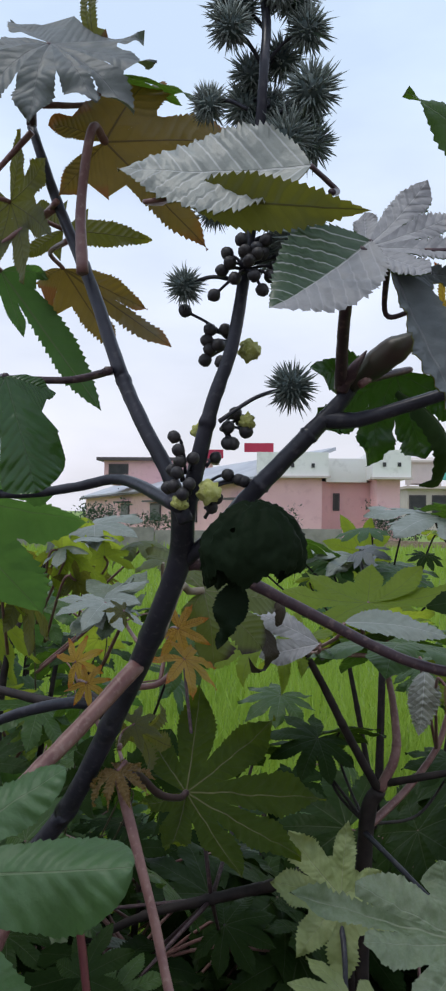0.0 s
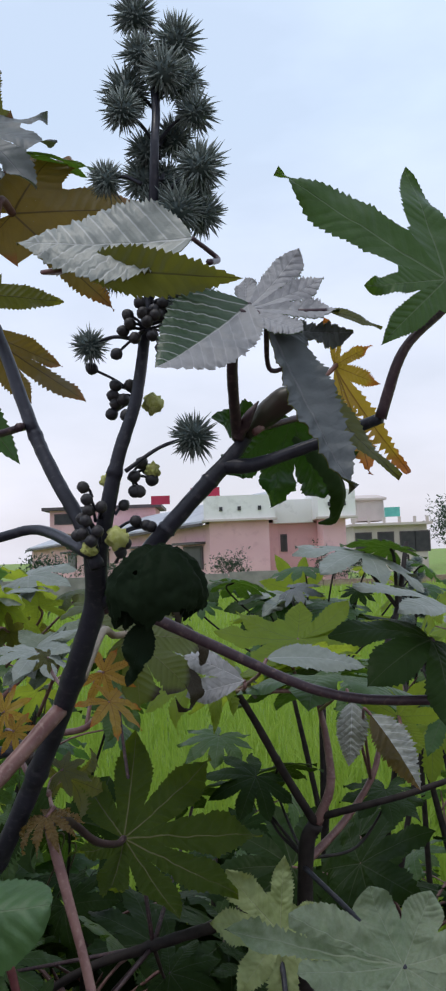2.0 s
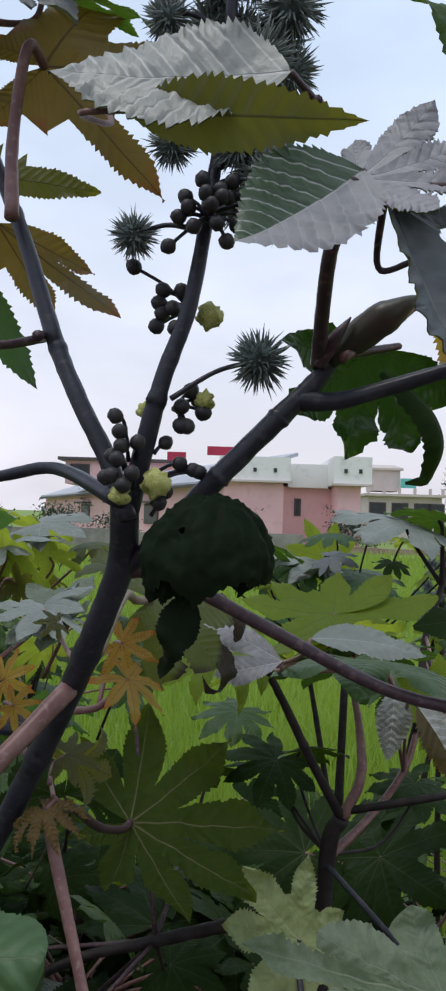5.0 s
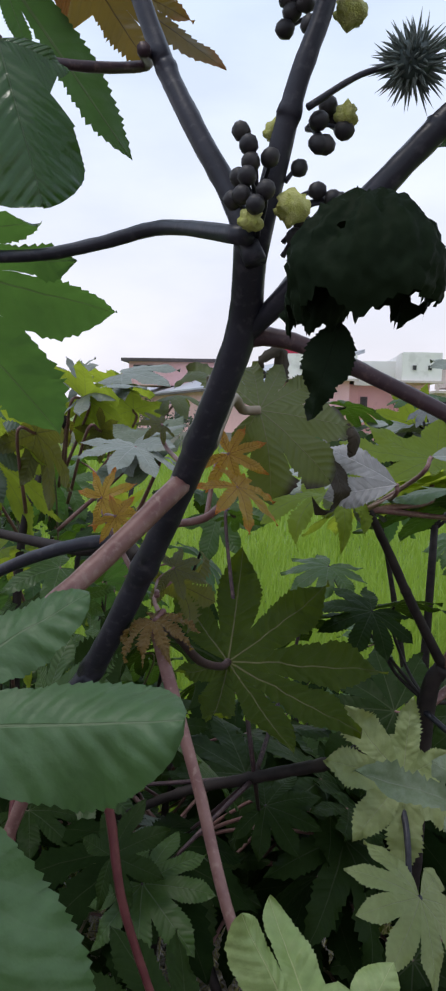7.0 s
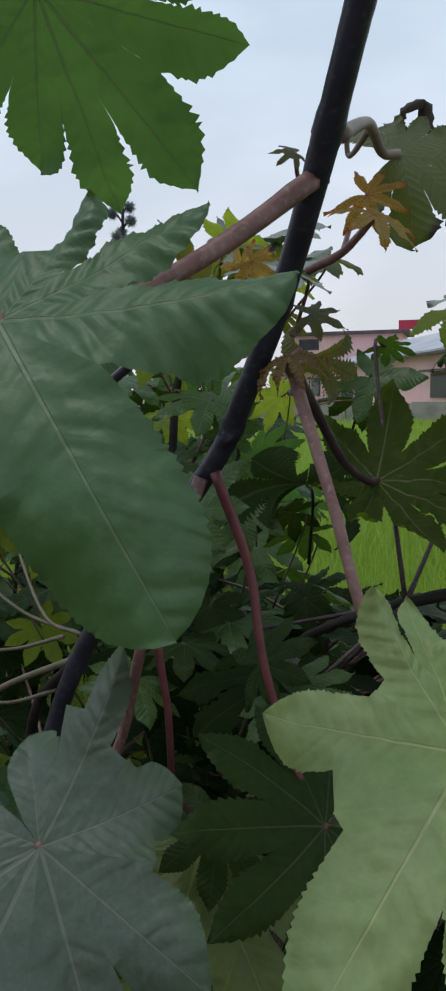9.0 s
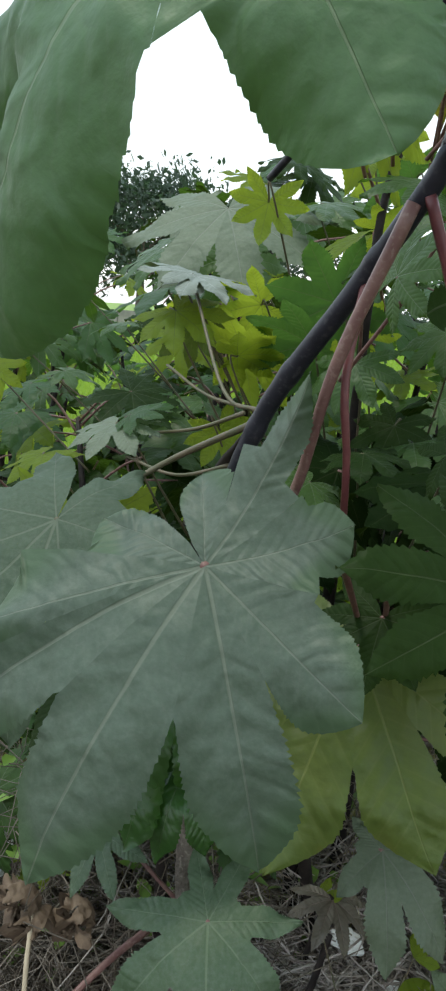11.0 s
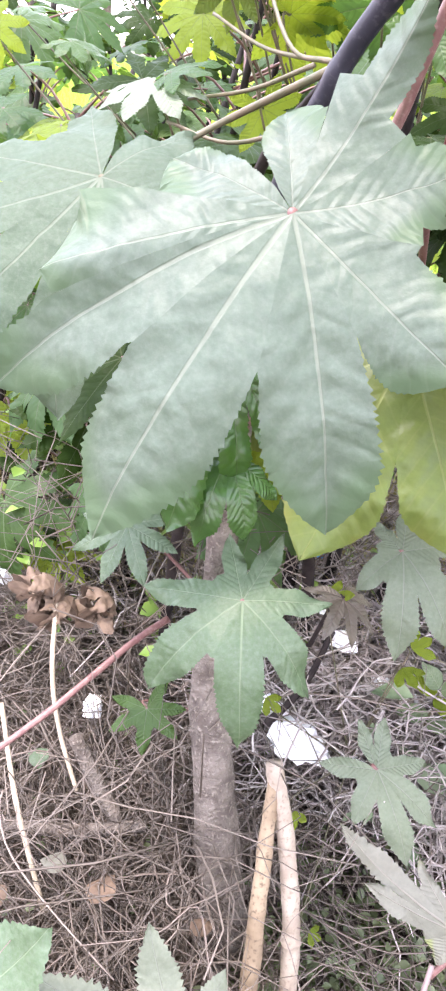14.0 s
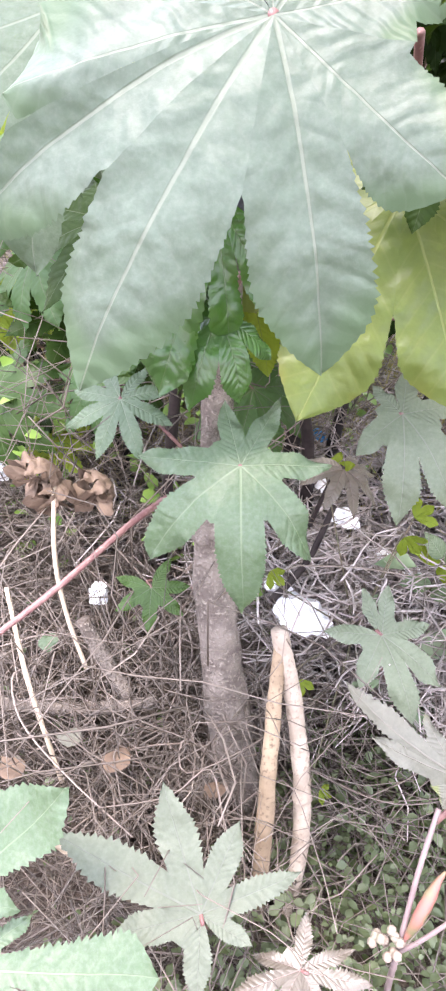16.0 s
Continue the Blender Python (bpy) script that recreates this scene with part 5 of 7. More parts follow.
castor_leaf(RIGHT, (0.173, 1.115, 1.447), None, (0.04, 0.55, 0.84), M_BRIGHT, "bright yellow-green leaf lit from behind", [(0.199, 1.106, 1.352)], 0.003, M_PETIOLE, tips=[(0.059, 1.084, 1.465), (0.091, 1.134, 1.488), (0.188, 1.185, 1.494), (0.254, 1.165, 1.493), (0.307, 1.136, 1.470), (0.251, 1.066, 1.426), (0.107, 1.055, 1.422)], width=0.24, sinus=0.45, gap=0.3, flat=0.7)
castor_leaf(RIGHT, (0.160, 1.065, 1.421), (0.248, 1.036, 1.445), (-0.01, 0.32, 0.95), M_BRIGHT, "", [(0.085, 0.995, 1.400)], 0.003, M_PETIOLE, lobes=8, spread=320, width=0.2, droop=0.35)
castor_leaf(RIGHT, (0.066, 1.085, 1.421), (0.004, 1.034, 1.408), (-0.00, -0.60, 0.80), M_SILVER, "", [(0.085, 0.995, 1.400)], 0.003, M_PETIOLE, lobes=8, width=0.2, droop=0.6, wave=0.04)
castor_leaf(RIGHT, (0.197, 1.106, 1.399), (0.123, 0.995, 1.414), (-0.12, 0.37, 0.92), M_GREEN, "", [(0.085, 0.995, 1.400)], 0.003, M_PETIOLE, lobes=8, width=0.21, droop=0.4)
two_tone(castor_leaf(RIGHT, (0.223, 0.985, 1.384), (0.214, 0.975, 1.312), (0.15, -0.95, 0.25), M_FOLDED, "small ribbed silver leaf", [(0.269, 1.138, 1.249)], 0.002, M_PETIOLE, lobes=1, width=0.26, droop=0.3, fold=0.3, teeth=26, tooth=0.03, nt=8, ribs=0.03), M_FOLDED)
two_tone(castor_leaf(RIGHT, (0.239, 0.952, 1.375), (0.285, 0.930, 1.298), (0.2, -0.93, 0.3), M_FOLDED, "", [(0.269, 1.138, 1.249)], 0.002, M_PETIOLE, lobes=1, width=0.22, droop=0.5, fold=0.35, teeth=26, tooth=0.03, nt=8, ribs=0.03), M_RUSSET)
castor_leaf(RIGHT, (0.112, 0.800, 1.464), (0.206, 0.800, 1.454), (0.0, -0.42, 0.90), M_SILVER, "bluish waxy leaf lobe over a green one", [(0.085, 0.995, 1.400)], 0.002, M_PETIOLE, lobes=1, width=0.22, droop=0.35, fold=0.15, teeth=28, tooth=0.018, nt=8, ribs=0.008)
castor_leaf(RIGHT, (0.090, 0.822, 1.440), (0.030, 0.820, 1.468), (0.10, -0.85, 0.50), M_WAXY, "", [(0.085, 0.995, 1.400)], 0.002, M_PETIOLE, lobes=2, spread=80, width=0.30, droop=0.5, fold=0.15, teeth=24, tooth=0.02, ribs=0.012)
castor_leaf(RIGHT, (0.180, 0.880, 1.432), None, (0.05, 0.30, 0.95), M_GREEN, "", [(0.199, 1.106, 1.352)], 0.002, M_PETIOLE, tips=[(0.080, 0.850, 1.420), (0.280, 0.860, 1.405), (0.190, 0.950, 1.430), (0.150, 0.800, 1.412), (0.235, 0.800, 1.408)], width=0.28, sinus=0.5, gap=0.3, teeth=22, tooth=0.016)
castor_leaf(RIGHT, (0.190, 1.30, 1.508), (0.230, 1.28, 1.494), (0.1, -0.6, 0.8), M_ASH, "", [(0.199, 1.106, 1.352)], 0.002, M_BRANCH, lobes=7, spread=320, width=0.2, droop=0.7)
castor_leaf(RIGHT, (0.289, 1.037, 1.354), (0.281, 1.036, 1.420), (-0.01, 0.75, 0.66), M_BRIGHT, "", [(0.318, 1.236, 1.405)], 0.002, M_PETIOLE, lobes=6, width=0.2, droop=0.4)
castor_leaf(RIGHT, (0.221, 1.635, 1.478), (0.147, 1.535, 1.443), (-0.01, -0.54, 0.84), M_SILVER, "", [(0.199, 1.106, 1.352)], 0.003, M_BRANCH, lobes=7, width=0.16, droop=0.7)
castor_leaf(RIGHT, (0.239, 1.735, 1.482), (0.193, 1.734, 1.562), (0.09, 0.84, 0.54), M_BRIGHT, "", [(0.199, 1.106, 1.352)], 0.003, M_BRANCH, lobes=7, width=0.15, droop=0.3)
castor_leaf(RIGHT, (0.282, 1.636, 1.466), (0.266, 1.536, 1.416), (0.12, 0.76, 0.64), M_GREEN, "", [(0.199, 1.106, 1.352)], 0.003, M_BRANCH, lobes=7, width=0.16, droop=0.6)
castor_leaf(RIGHT, (0.304, 1.285, 1.561), (0.221, 1.185, 1.535), (-0.01, -0.48, 0.88), M_SILVER, "", [(0.352, 1.286, 1.472)], 0.003, M_BRANCH, lobes=7, width=0.19, droop=0.5)
castor_leaf(RIGHT, (0.346, 1.285, 1.566), (0.262, 1.285, 1.574), (-0.01, 0.31, 0.95), M_GREEN, "", [(0.352, 1.286, 1.472)], 0.003, M_BRANCH, lobes=8, width=0.19, droop=0.5)
castor_leaf(RIGHT, (0.084, 1.079, 1.402), (0.203, 1.077, 1.432), (-0.04, 0.24, 0.97), M_BRIGHT, "", [(0.085, 0.995, 1.400)], 0.003, M_BRANCH, lobes=8, width=0.22, droop=0.35)
# pale leaves low on the right plant, browning at their tips
castor_leaf(RIGHT, (0.122, 0.925, 1.150), None, (0.05, -0.72, 0.69), M_SICK, "pale leaf with browned, yellowing tips", [(0.113, 0.985, 1.153)], 0.003, M_STEM, tips=[(0.132, 0.950, 1.222), (0.065, 0.930, 1.217), (0.046, 0.915, 1.168), (0.072, 0.885, 1.105), (0.119, 0.880, 1.074), (0.168, 0.940, 1.172), (0.180, 0.905, 1.110)], widths=[0.17, 0.22, 0.26, 0.22, 0.2, 0.2, 0.2], sinus=0.46, gap=0.3, wave=0.04, flat=0.5, tooth=0.03, teeth=22, nt=8, ribs=0.010, pucker=0.05, fold=0.15, seed=61)
castor_leaf(RIGHT, (0.225, 0.780, 1.183), None, (-0.02, -0.62, 0.78), M_MINT, "pale grey-green leaf, pleat shade in deep green mottling", [(0.163, 1.068, 1.164), (0.215, 0.900, 1.160)], 0.003, M_STEM, tips=[(0.122, 0.792, 1.228), (0.203, 0.822, 1.237), (0.264, 0.820, 1.231), (0.318, 0.790, 1.200), (0.062, 0.785, 1.220), (0.126, 0.752, 1.196), (0.165, 0.720, 1.150), (0.235, 0.710, 1.120), (0.300, 0.740, 1.150)], widths=[0.25, 0.30, 0.28, 0.24, 0.13, 0.22, 0.22, 0.24, 0.24], sinus=0.5, gap=0.25, blunt=0.35, flat=0.5, wave=0.02, teeth=26, nt=10, tooth=0.014, ribs=0.014, pucker=0.05, fold=0.22, seed=62)
castor_leaf(RIGHT, (0.126, 0.835, 1.087), (0.096, 0.786, 1.054), (0.30, -0.74, 0.60), M_SICK, "", [(0.113, 0.985, 1.153), (0.122, 0.900, 1.117)], 0.003, M_STEM, lobes=8, spread=320, width=0.22, droop=0.6, back=0.0)
for c, tip, nn, mat in (
    ((-0.243, 1.081, 1.052), (-0.163, 1.037, 1.034), (0.02, -0.29, 0.96), M_GREEN),
    ((-0.119, 1.040, 1.017), (-0.168, 0.994, 1.025), (0.01, -0.16, 0.99), M_DUSTY),
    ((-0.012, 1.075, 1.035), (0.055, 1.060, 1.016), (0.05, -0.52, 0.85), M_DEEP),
    ((-0.123, 0.891, 1.045), (-0.069, 0.842, 1.014), (0.08, -0.76, 0.65), M_GREEN),
    ((-0.083, 1.102, 1.066), (-0.122, 1.052, 1.107), (0.02, -0.29, 0.96), M_GREEN),
    ((0.019, 1.139, 1.235), (0.095, 1.150, 1.251), (-0.07, 0.44, 0.89), M_DEEP),
    ((-0.054, 1.049, 1.381), (-0.022, 1.052, 1.371), (-0.08, 0.53, 0.85), M_GREEN),
):
    castor_leaf(RIGHT, c, tip, nn, mat, "", [(-0.022, 0.965, 1.122)], 0.0022, M_STEMR, lobes=8, spread=320, width=0.2, droop=0.5)

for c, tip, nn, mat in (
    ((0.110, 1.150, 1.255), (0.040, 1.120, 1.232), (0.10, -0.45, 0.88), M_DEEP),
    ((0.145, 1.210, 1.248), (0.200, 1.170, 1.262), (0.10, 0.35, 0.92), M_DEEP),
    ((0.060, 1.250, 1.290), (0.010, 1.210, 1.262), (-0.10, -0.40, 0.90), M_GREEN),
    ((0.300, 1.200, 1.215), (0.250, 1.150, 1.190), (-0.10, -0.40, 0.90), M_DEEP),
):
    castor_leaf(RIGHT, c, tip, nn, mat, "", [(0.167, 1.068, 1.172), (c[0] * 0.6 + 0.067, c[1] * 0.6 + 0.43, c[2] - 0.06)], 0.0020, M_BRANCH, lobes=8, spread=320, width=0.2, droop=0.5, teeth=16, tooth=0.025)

LEFT = thing("castor_plant", (-0.42, 1.25, 0.0), "castor plant with pale waxy leaves and a green seed spike", "plant", "castor plants by the field")
stalk(LEFT, "main_stem", [(-0.42, 1.25, -0.02), (-0.40, 1.22, 0.5), (-0.36, 1.18, 0.95), (-0.331, 1.138, 1.310), (-0.310, 1.179, 1.428), (-0.284, 1.213, 1.502)], [0.016, 0.014, 0.011, 0.009, 0.006, 0.004], M_BRANCH, 10, (0.5, 0.8), 71)
for c, tip, nn, mat, kw in (
    ((-0.282, 1.218, 1.539), (-0.249, 1.204, 1.553), (0.30, -0.67, 0.68), M_SILVER, {"droop": 0.8}),
    ((-0.272, 1.198, 1.529), (-0.291, 1.201, 1.565), (0.73, -0.53, 0.43), M_SILVER, {"droop": 0.4}),
    ((-0.254, 1.178, 1.516), (-0.179, 1.167, 1.523), (0.13, -0.28, 0.95), M_SILVER, {"droop": 0.7}),
    ((-0.258, 1.176, 1.508), (-0.187, 1.147, 1.461), (0.26, 0.73, 0.63), M_BRIGHT, {"droop": 0.5}),
    ((-0.311, 1.237, 1.482), (-0.369, 1.227, 1.460), (-0.09, 0.64, 0.76), M_OLIVE, {"droop": 0.4}),
    ((-0.229, 1.143, 1.469), (-0.205, 1.140, 1.431), (0.02, 0.69, 0.72), M_OLIVE, {"droop": 0.4}),
    ((-0.355, 1.122, 1.429), (-0.263, 1.093, 1.360), (0.19, 0.79, 0.59), M_BRIGHT, {"droop": 0.5}),
    ((-0.365, 1.075, 1.459), (-0.327, 1.069, 1.387), (0.38, -0.73, 0.57), M_DUSTY, {"droop": 0.5}),
    ((-0.152, 0.976, 1.458), (-0.163, 0.917, 1.436), (0.09, -0.84, 0.53), M_SILVER, {"droop": 0.5}),
    ((-0.167, 1.016, 1.457), (-0.112, 0.975, 1.458), (-0.01, -0.65, 0.76), M_SILVER, {"droop": 0.5}),
    ((-0.284, 1.415, 1.534), (-0.200, 1.365, 1.515), (-0.01, 0.56, 0.83), M_BRIGHT, {"droop": 0.5}),
    ((-0.171, 1.314, 1.517), (-0.138, 1.265, 1.482), (0.22, -0.72, 0.66), M_CRISP, {"droop": 1.2}),
    ((-0.263, 1.418, 1.460), (-0.210, 1.418, 1.418), (0.00, 0.41, 0.91), M_OLIVE, {"droop": 0.4}),
    ((-0.227, 1.252, 1.545), (-0.156, 1.207, 1.528), (0.02, -0.52, 0.85), M_SILVER, {"droop": 0.5}),
    ((-0.212, 1.254, 1.496), (-0.253, 1.201, 1.527), (-0.03, 0.41, 0.91), M_BRIGHT, {"droop": 0.5}),
    ((-0.280, 1.050, 1.467), (-0.228, 1.004, 1.410), (0.04, 0.81, 0.58), M_OLIVE, {"droop": 0.6}),
    ((-0.239, 1.005, 1.325), (-0.283, 0.953, 1.308), (0.03, -0.62, 0.79), M_GREEN, {"droop": 0.5}),
    ((-0.207, 0.859, 1.227), (-0.156, 0.861, 1.273), (0.03, -0.62, 0.79), M_GREEN, {"droop": 0.5}),
    ((-0.315, 1.049, 1.242), (-0.250, 1.061, 1.272), (0.04, -0.40, 0.91), M_DEEP, {"droop": 0.5}),
    ((-0.222, 1.016, 1.289), (-0.189, 1.025, 1.324), (-0.09, 0.64, 0.76), M_GREEN, {"droop": 0.5}),
    ((-0.338, 1.156, 1.299), (-0.282, 1.164, 1.308), (-0.09, 0.64, 0.76), M_BRIGHT, {"droop": 0.5}),
):
    castor_leaf(LEFT, c, tip, nn, mat, "", [(c[0] * 0.5 - 0.18, c[1] + 0.08, c[2] - 0.10)], 0.002, M_PETIOLE, lobes=7, width=0.18, **kw)
for k in range(9):
    capsule(LEFT, (-0.425 + 0.014 * math.sin(k * 2.4), 1.20 + 0.014 * math.cos(k * 2.4), 1.50 + 0.011 * k), 0.5, (-0.425, 1.20, 1.495 + 0.010 * k))
stalk(LEFT, "flower_stalk", [(-0.302, 1.179, 1.428), (-0.41, 1.19, 1.45), (-0.425, 1.20, 1.6)], [0.004, 0.003, 0.002], M_BRANCH, 8)

# leaves of the stem's lower side shoots, seen through the gap
BACK = thing("castor_plant", (-0.55, 1.05, 0.0), "low castor plant with bluish and lime leaves on thin stalks", "plant", "castor plants by the field")
stalk(BACK, "main_stem", [(-0.55, 1.05, -0.02), (-0.50, 0.98, 0.5), (-0.42, 0.90, 0.95), (-0.305, 0.805, 1.095)], [0.010, 0.009, 0.007, 0.005], M_BRANCH, 8, (0.5,), 81)
for a, b, c in (((-0.332, 0.863, 1.096), (-0.396, 0.896, 1.109), (-0.502, 0.990, 1.224)), ((-0.332, 0.863, 1.096), (-0.420, 0.904, 1.100), (-0.503, 0.945, 1.124)), ((-0.351, 0.863, 1.092), (-0.422, 0.888, 1.065), (-0.503, 0.911, 1.047)), ((-0.343, 0.847, 1.045), (-0.417, 0.847, 1.021), (-0.493, 0.859, 1.028))):
    stalk(BACK, "petiole", [a, b, c], [0.0024, 0.0020, 0.0018], M_GSTALK, 6)
for c, tip, nn, mat in (
    ((-0.500, 0.992, 1.227), (-0.431, 1.019, 1.209), (0.09, -0.15, 0.98), M_SILVER),
    ((-0.504, 0.992, 1.230), (-0.572, 0.985, 1.239), (-0.18, -0.09, 0.98), M_SILVER),
    ((-0.526, 0.881, 1.058), (-0.518, 0.821, 1.023), (-0.04, -0.54, 0.84), M_CHALK),
    ((-0.514, 0.892, 1.069), (-0.468, 0.920, 1.081), (0.09, -0.15, 0.98), M_CANOPY),
    ((-0.669, 0.914, 0.998), (-0.678, 0.858, 0.963), (-0.05, -0.12, 0.99), M_BRIGHT),
    ((-0.386, 1.089, 1.154), (-0.472, 1.069, 1.123), (-0.47, 0.75, 0.46), M_CANOPY),
    ((-0.495, 1.152, 1.200), (-0.554, 1.112, 1.178), (-0.47, 0.75, 0.46), M_BRIGHT),
    ((-0.556, 1.083, 1.168), (-0.587, 1.049, 1.126), (-0.47, 0.75, 0.46), M_YELLOW),
    ((-0.626, 1.268, 1.341), (-0.537, 1.187, 1.192), (0.22, -0.56, 0.80), M_CHALK),
    ((-0.467, 1.101, 1.325), (-0.464, 1.077, 1.269), (-0.49, 0.85, 0.18), M_BRIGHT),
    ((-0.930, 1.295, 1.203), (-0.980, 1.258, 1.177), (-0.42, 0.62, 0.66), M_GREEN),
    ((-0.790, 1.226, 1.160), (-0.836, 1.193, 1.136), (-0.05, -0.12, 0.99), M_GREEN),
    ((-0.991, 1.226, 1.115), (-0.942, 1.248, 1.111), (-0.05, -0.12, 0.99), M_GREEN),
    ((-0.854, 1.158, 1.078), (-0.796, 1.178, 1.057), (0.00, -0.20, 0.98), M_GREEN),
    ((-0.884, 1.027, 1.089), (-0.853, 1.018, 1.033), (0.15, -0.45, 0.88), M_BRIGHT),
    ((-0.307, 1.039, 1.139), (-0.315, 1.008, 1.079), (0.07, -0.33, 0.94), M_GREEN),
    ((-0.385, 1.150, 1.207), (-0.458, 1.087, 1.147), (-0.49, 0.81, 0.32), M_CANOPY),
    ((-0.398, 1.243, 1.297), (-0.442, 1.198, 1.245), (0.03, -0.26, 0.97), M_BRIGHT),
    ((-0.494, 1.341, 1.356), (-0.407, 1.375, 1.332), (0.03, -0.26, 0.97), M_GREEN),
    ((-0.269, 1.086, 1.068), (-0.280, 1.056, 1.011), (0.11, -0.39, 0.91), M_DEEP),
    ((-0.946, 1.600, 1.366), (-0.877, 1.664, 1.432), (0.11, -0.39, 0.91), M_CHALK),
    ((-0.495, 1.621, 1.445), (-0.580, 1.592, 1.475), (-0.48, 0.78, 0.39), M_BRIGHT),
    ((-0.477, 1.030, 1.042), (-0.449, 1.023, 0.993), (-0.48, 0.78, 0.39), M_BRIGHT),
    ((-0.494, 1.101, 1.138), (-0.393, 1.084, 1.114), (-0.31, 0.73, 0.61), M_BRIGHT),
    ((-0.366, 1.219, 1.165), (-0.443, 1.194, 1.200), (-0.31, 0.73, 0.61), M_BRIGHT),
    ((-0.375, 1.378, 1.391), (-0.434, 1.342, 1.344), (-0.31, 0.73, 0.61), M_CANOPY),
    ((-0.282, 1.382, 1.228), (-0.213, 1.419, 1.256), (-0.31, 0.73, 0.61), M_CANOPY),
    ((-0.277, 1.518, 1.325), (-0.332, 1.485, 1.284), (-0.31, 0.73, 0.61), M_BRIGHT),
    ((-0.183, 1.291, 1.128), (-0.248, 1.259, 1.111), (-0.24, 0.57, 0.78), M_GREEN),
    ((-0.613, 1.107, 1.217), (-0.519, 1.038, 1.198), (0.26, -0.49, 0.83), M_CANOPY),
    ((-0.516, 0.978, 1.186), (-0.451, 0.969, 1.145), (0.43, -0.59, 0.68), M_BRIGHT),
    ((-0.469, 1.050, 1.135), (-0.412, 1.081, 1.136), (-0.24, 0.65, 0.72), M_BRIGHT),
    ((-0.393, 1.269, 1.404), (-0.347, 1.297, 1.422), (0.25, -0.26, 0.93), M_BRIGHT),
    ((-0.403, 1.393, 1.465), (-0.367, 1.419, 1.494), (-0.24, 0.65, 0.72), M_BRIGHT),
    ((-0.539, 1.453, 1.542), (-0.499, 1.468, 1.512), (0.25, -0.26, 0.93), M_GREEN),
    ((-0.245, 1.181, 1.177), (-0.282, 1.148, 1.121), (0.21, -0.18, 0.96), M_GREEN),
    ((-0.187, 1.210, 1.170), (-0.242, 1.175, 1.146), (-0.20, 0.59, 0.78), M_DEEP),
    ((-0.278, 1.016, 1.042), (-0.221, 0.984, 1.021), (0.32, -0.38, 0.87), M_DEEP),
    ((-0.326, 0.982, 1.006), (-0.338, 0.911, 0.979), (0.32, -0.38, 0.87), M_GREEN),
    ((-0.152, 0.883, 1.076), (-0.098, 0.894, 1.099), (0.34, -0.44, 0.83), M_DEEP),
):
    castor_leaf(BACK, c, tip, nn, mat, "", [(c[0] * 0.75 - 0.10, c[1] + 0.09, c[2] - 0.16)], 0.0014, M_GSTALK, lobes=7, spread=310, width=0.19, droop=0.5)



def castor_shrub(at, height, count, seed, mats, reach=0.5, size=0.13, low=0.25):
    """A bushy neighbour: a few rising stems with stalked leaves round them."""
    rng = np.random.RandomState(seed)
    sh = thing("castor_shrub", at, "bushy castor shrub with spread green leaves at the field's edge", "plant", "castor plants by the field")
    o = np.array(at)
    stems = []
    for k in range(3):
        a = rng.rand() * 6.28
        top = o + (math.cos(a) * reach * 0.5, math.sin(a) * reach * 0.5, height * (0.8 + 0.2 * rng.rand()))
        mid = (o + top) / 2 + rng.randn(3) * 0.04
        stalk(sh, "main_stem", [o - (0, 0, 0.02), mid, top], [0.014, 0.010, 0.005], M_BRANCH, 7, (0.4, 0.7), seed + k, per=5)
        stems.append((o, mid, top))
    for i in range(count):
        s0, s1, s2 = stems[i % 3]
        q = low + (1 - low) * rng.rand()
        b = s0 + (s1 - s0) * 2 * q if q < 0.5 else s1 + (s2 - s1) * (2 * q - 1)
        a = rng.rand() * 6.28
        ln = (0.10 + 0.22 * rng.rand()) * (1.15 - 0.4 * q)
        c = b + (math.cos(a) * ln, math.sin(a) * ln, 0.05 + 0.08 * rng.rand())
        stalk(sh, "petiole", [b, (b + c) / 2 + (0, 0, 0.02), c], [0.003, 0.0025, 0.002], M_PETIOLE, 5, per=3)
        nn = (math.cos(a) * 0.5 + 0.3 * rng.randn(), math.sin(a) * 0.5 + 0.3 * rng.randn() - 0.25, 0.9)
        far_leaf(sh, c, nn, a, size * (0.6 + 0.6 * rng.rand()), mats[rng.randint(len(mats))], rng.randint(8))
    return sh


MIXED = (M_GREEN, M_CANOPY, M_GREEN, M_BRIGHT, M_DEEP, M_CANOPY, M_DEEP)
# low leaves get the greens whose bases hold the canopy's shade
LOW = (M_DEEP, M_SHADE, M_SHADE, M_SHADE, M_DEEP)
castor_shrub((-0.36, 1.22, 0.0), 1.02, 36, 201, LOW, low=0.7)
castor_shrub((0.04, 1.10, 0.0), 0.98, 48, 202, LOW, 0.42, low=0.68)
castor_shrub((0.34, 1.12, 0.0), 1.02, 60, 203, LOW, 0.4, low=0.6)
castor_shrub((-0.95, 1.7, 0.0), 1.4, 44, 204, MIXED)
castor_shrub((-0.6, 1.95, 0.0), 1.45, 44, 205, MIXED)
castor_shrub((0.45, 2.35, 0.0), 1.43, 11, 219, MIXED, 0.5, low=0.82)
castor_shrub((0.72, 1.8, 0.0), 1.42, 24, 206, MIXED, low=0.6)
castor_shrub((-1.5, 2.1, 0.0), 1.35, 40, 207, MIXED)
castor_shrub((0.95, 2.7, 0.0), 1.45, 30, 208, MIXED)
castor_shrub((-0.78, 1.25, 0.0), 0.98, 44, 209, MIXED)
castor_shrub((-1.15, 1.35, 0.0), 1.05, 40, 210, MIXED)
castor_shrub((-1.9, 3.0, 0.0), 1.4, 30, 211, MIXED)
castor_shrub((-0.85, 2.6, 0.0), 1.35, 30, 213, MIXED)
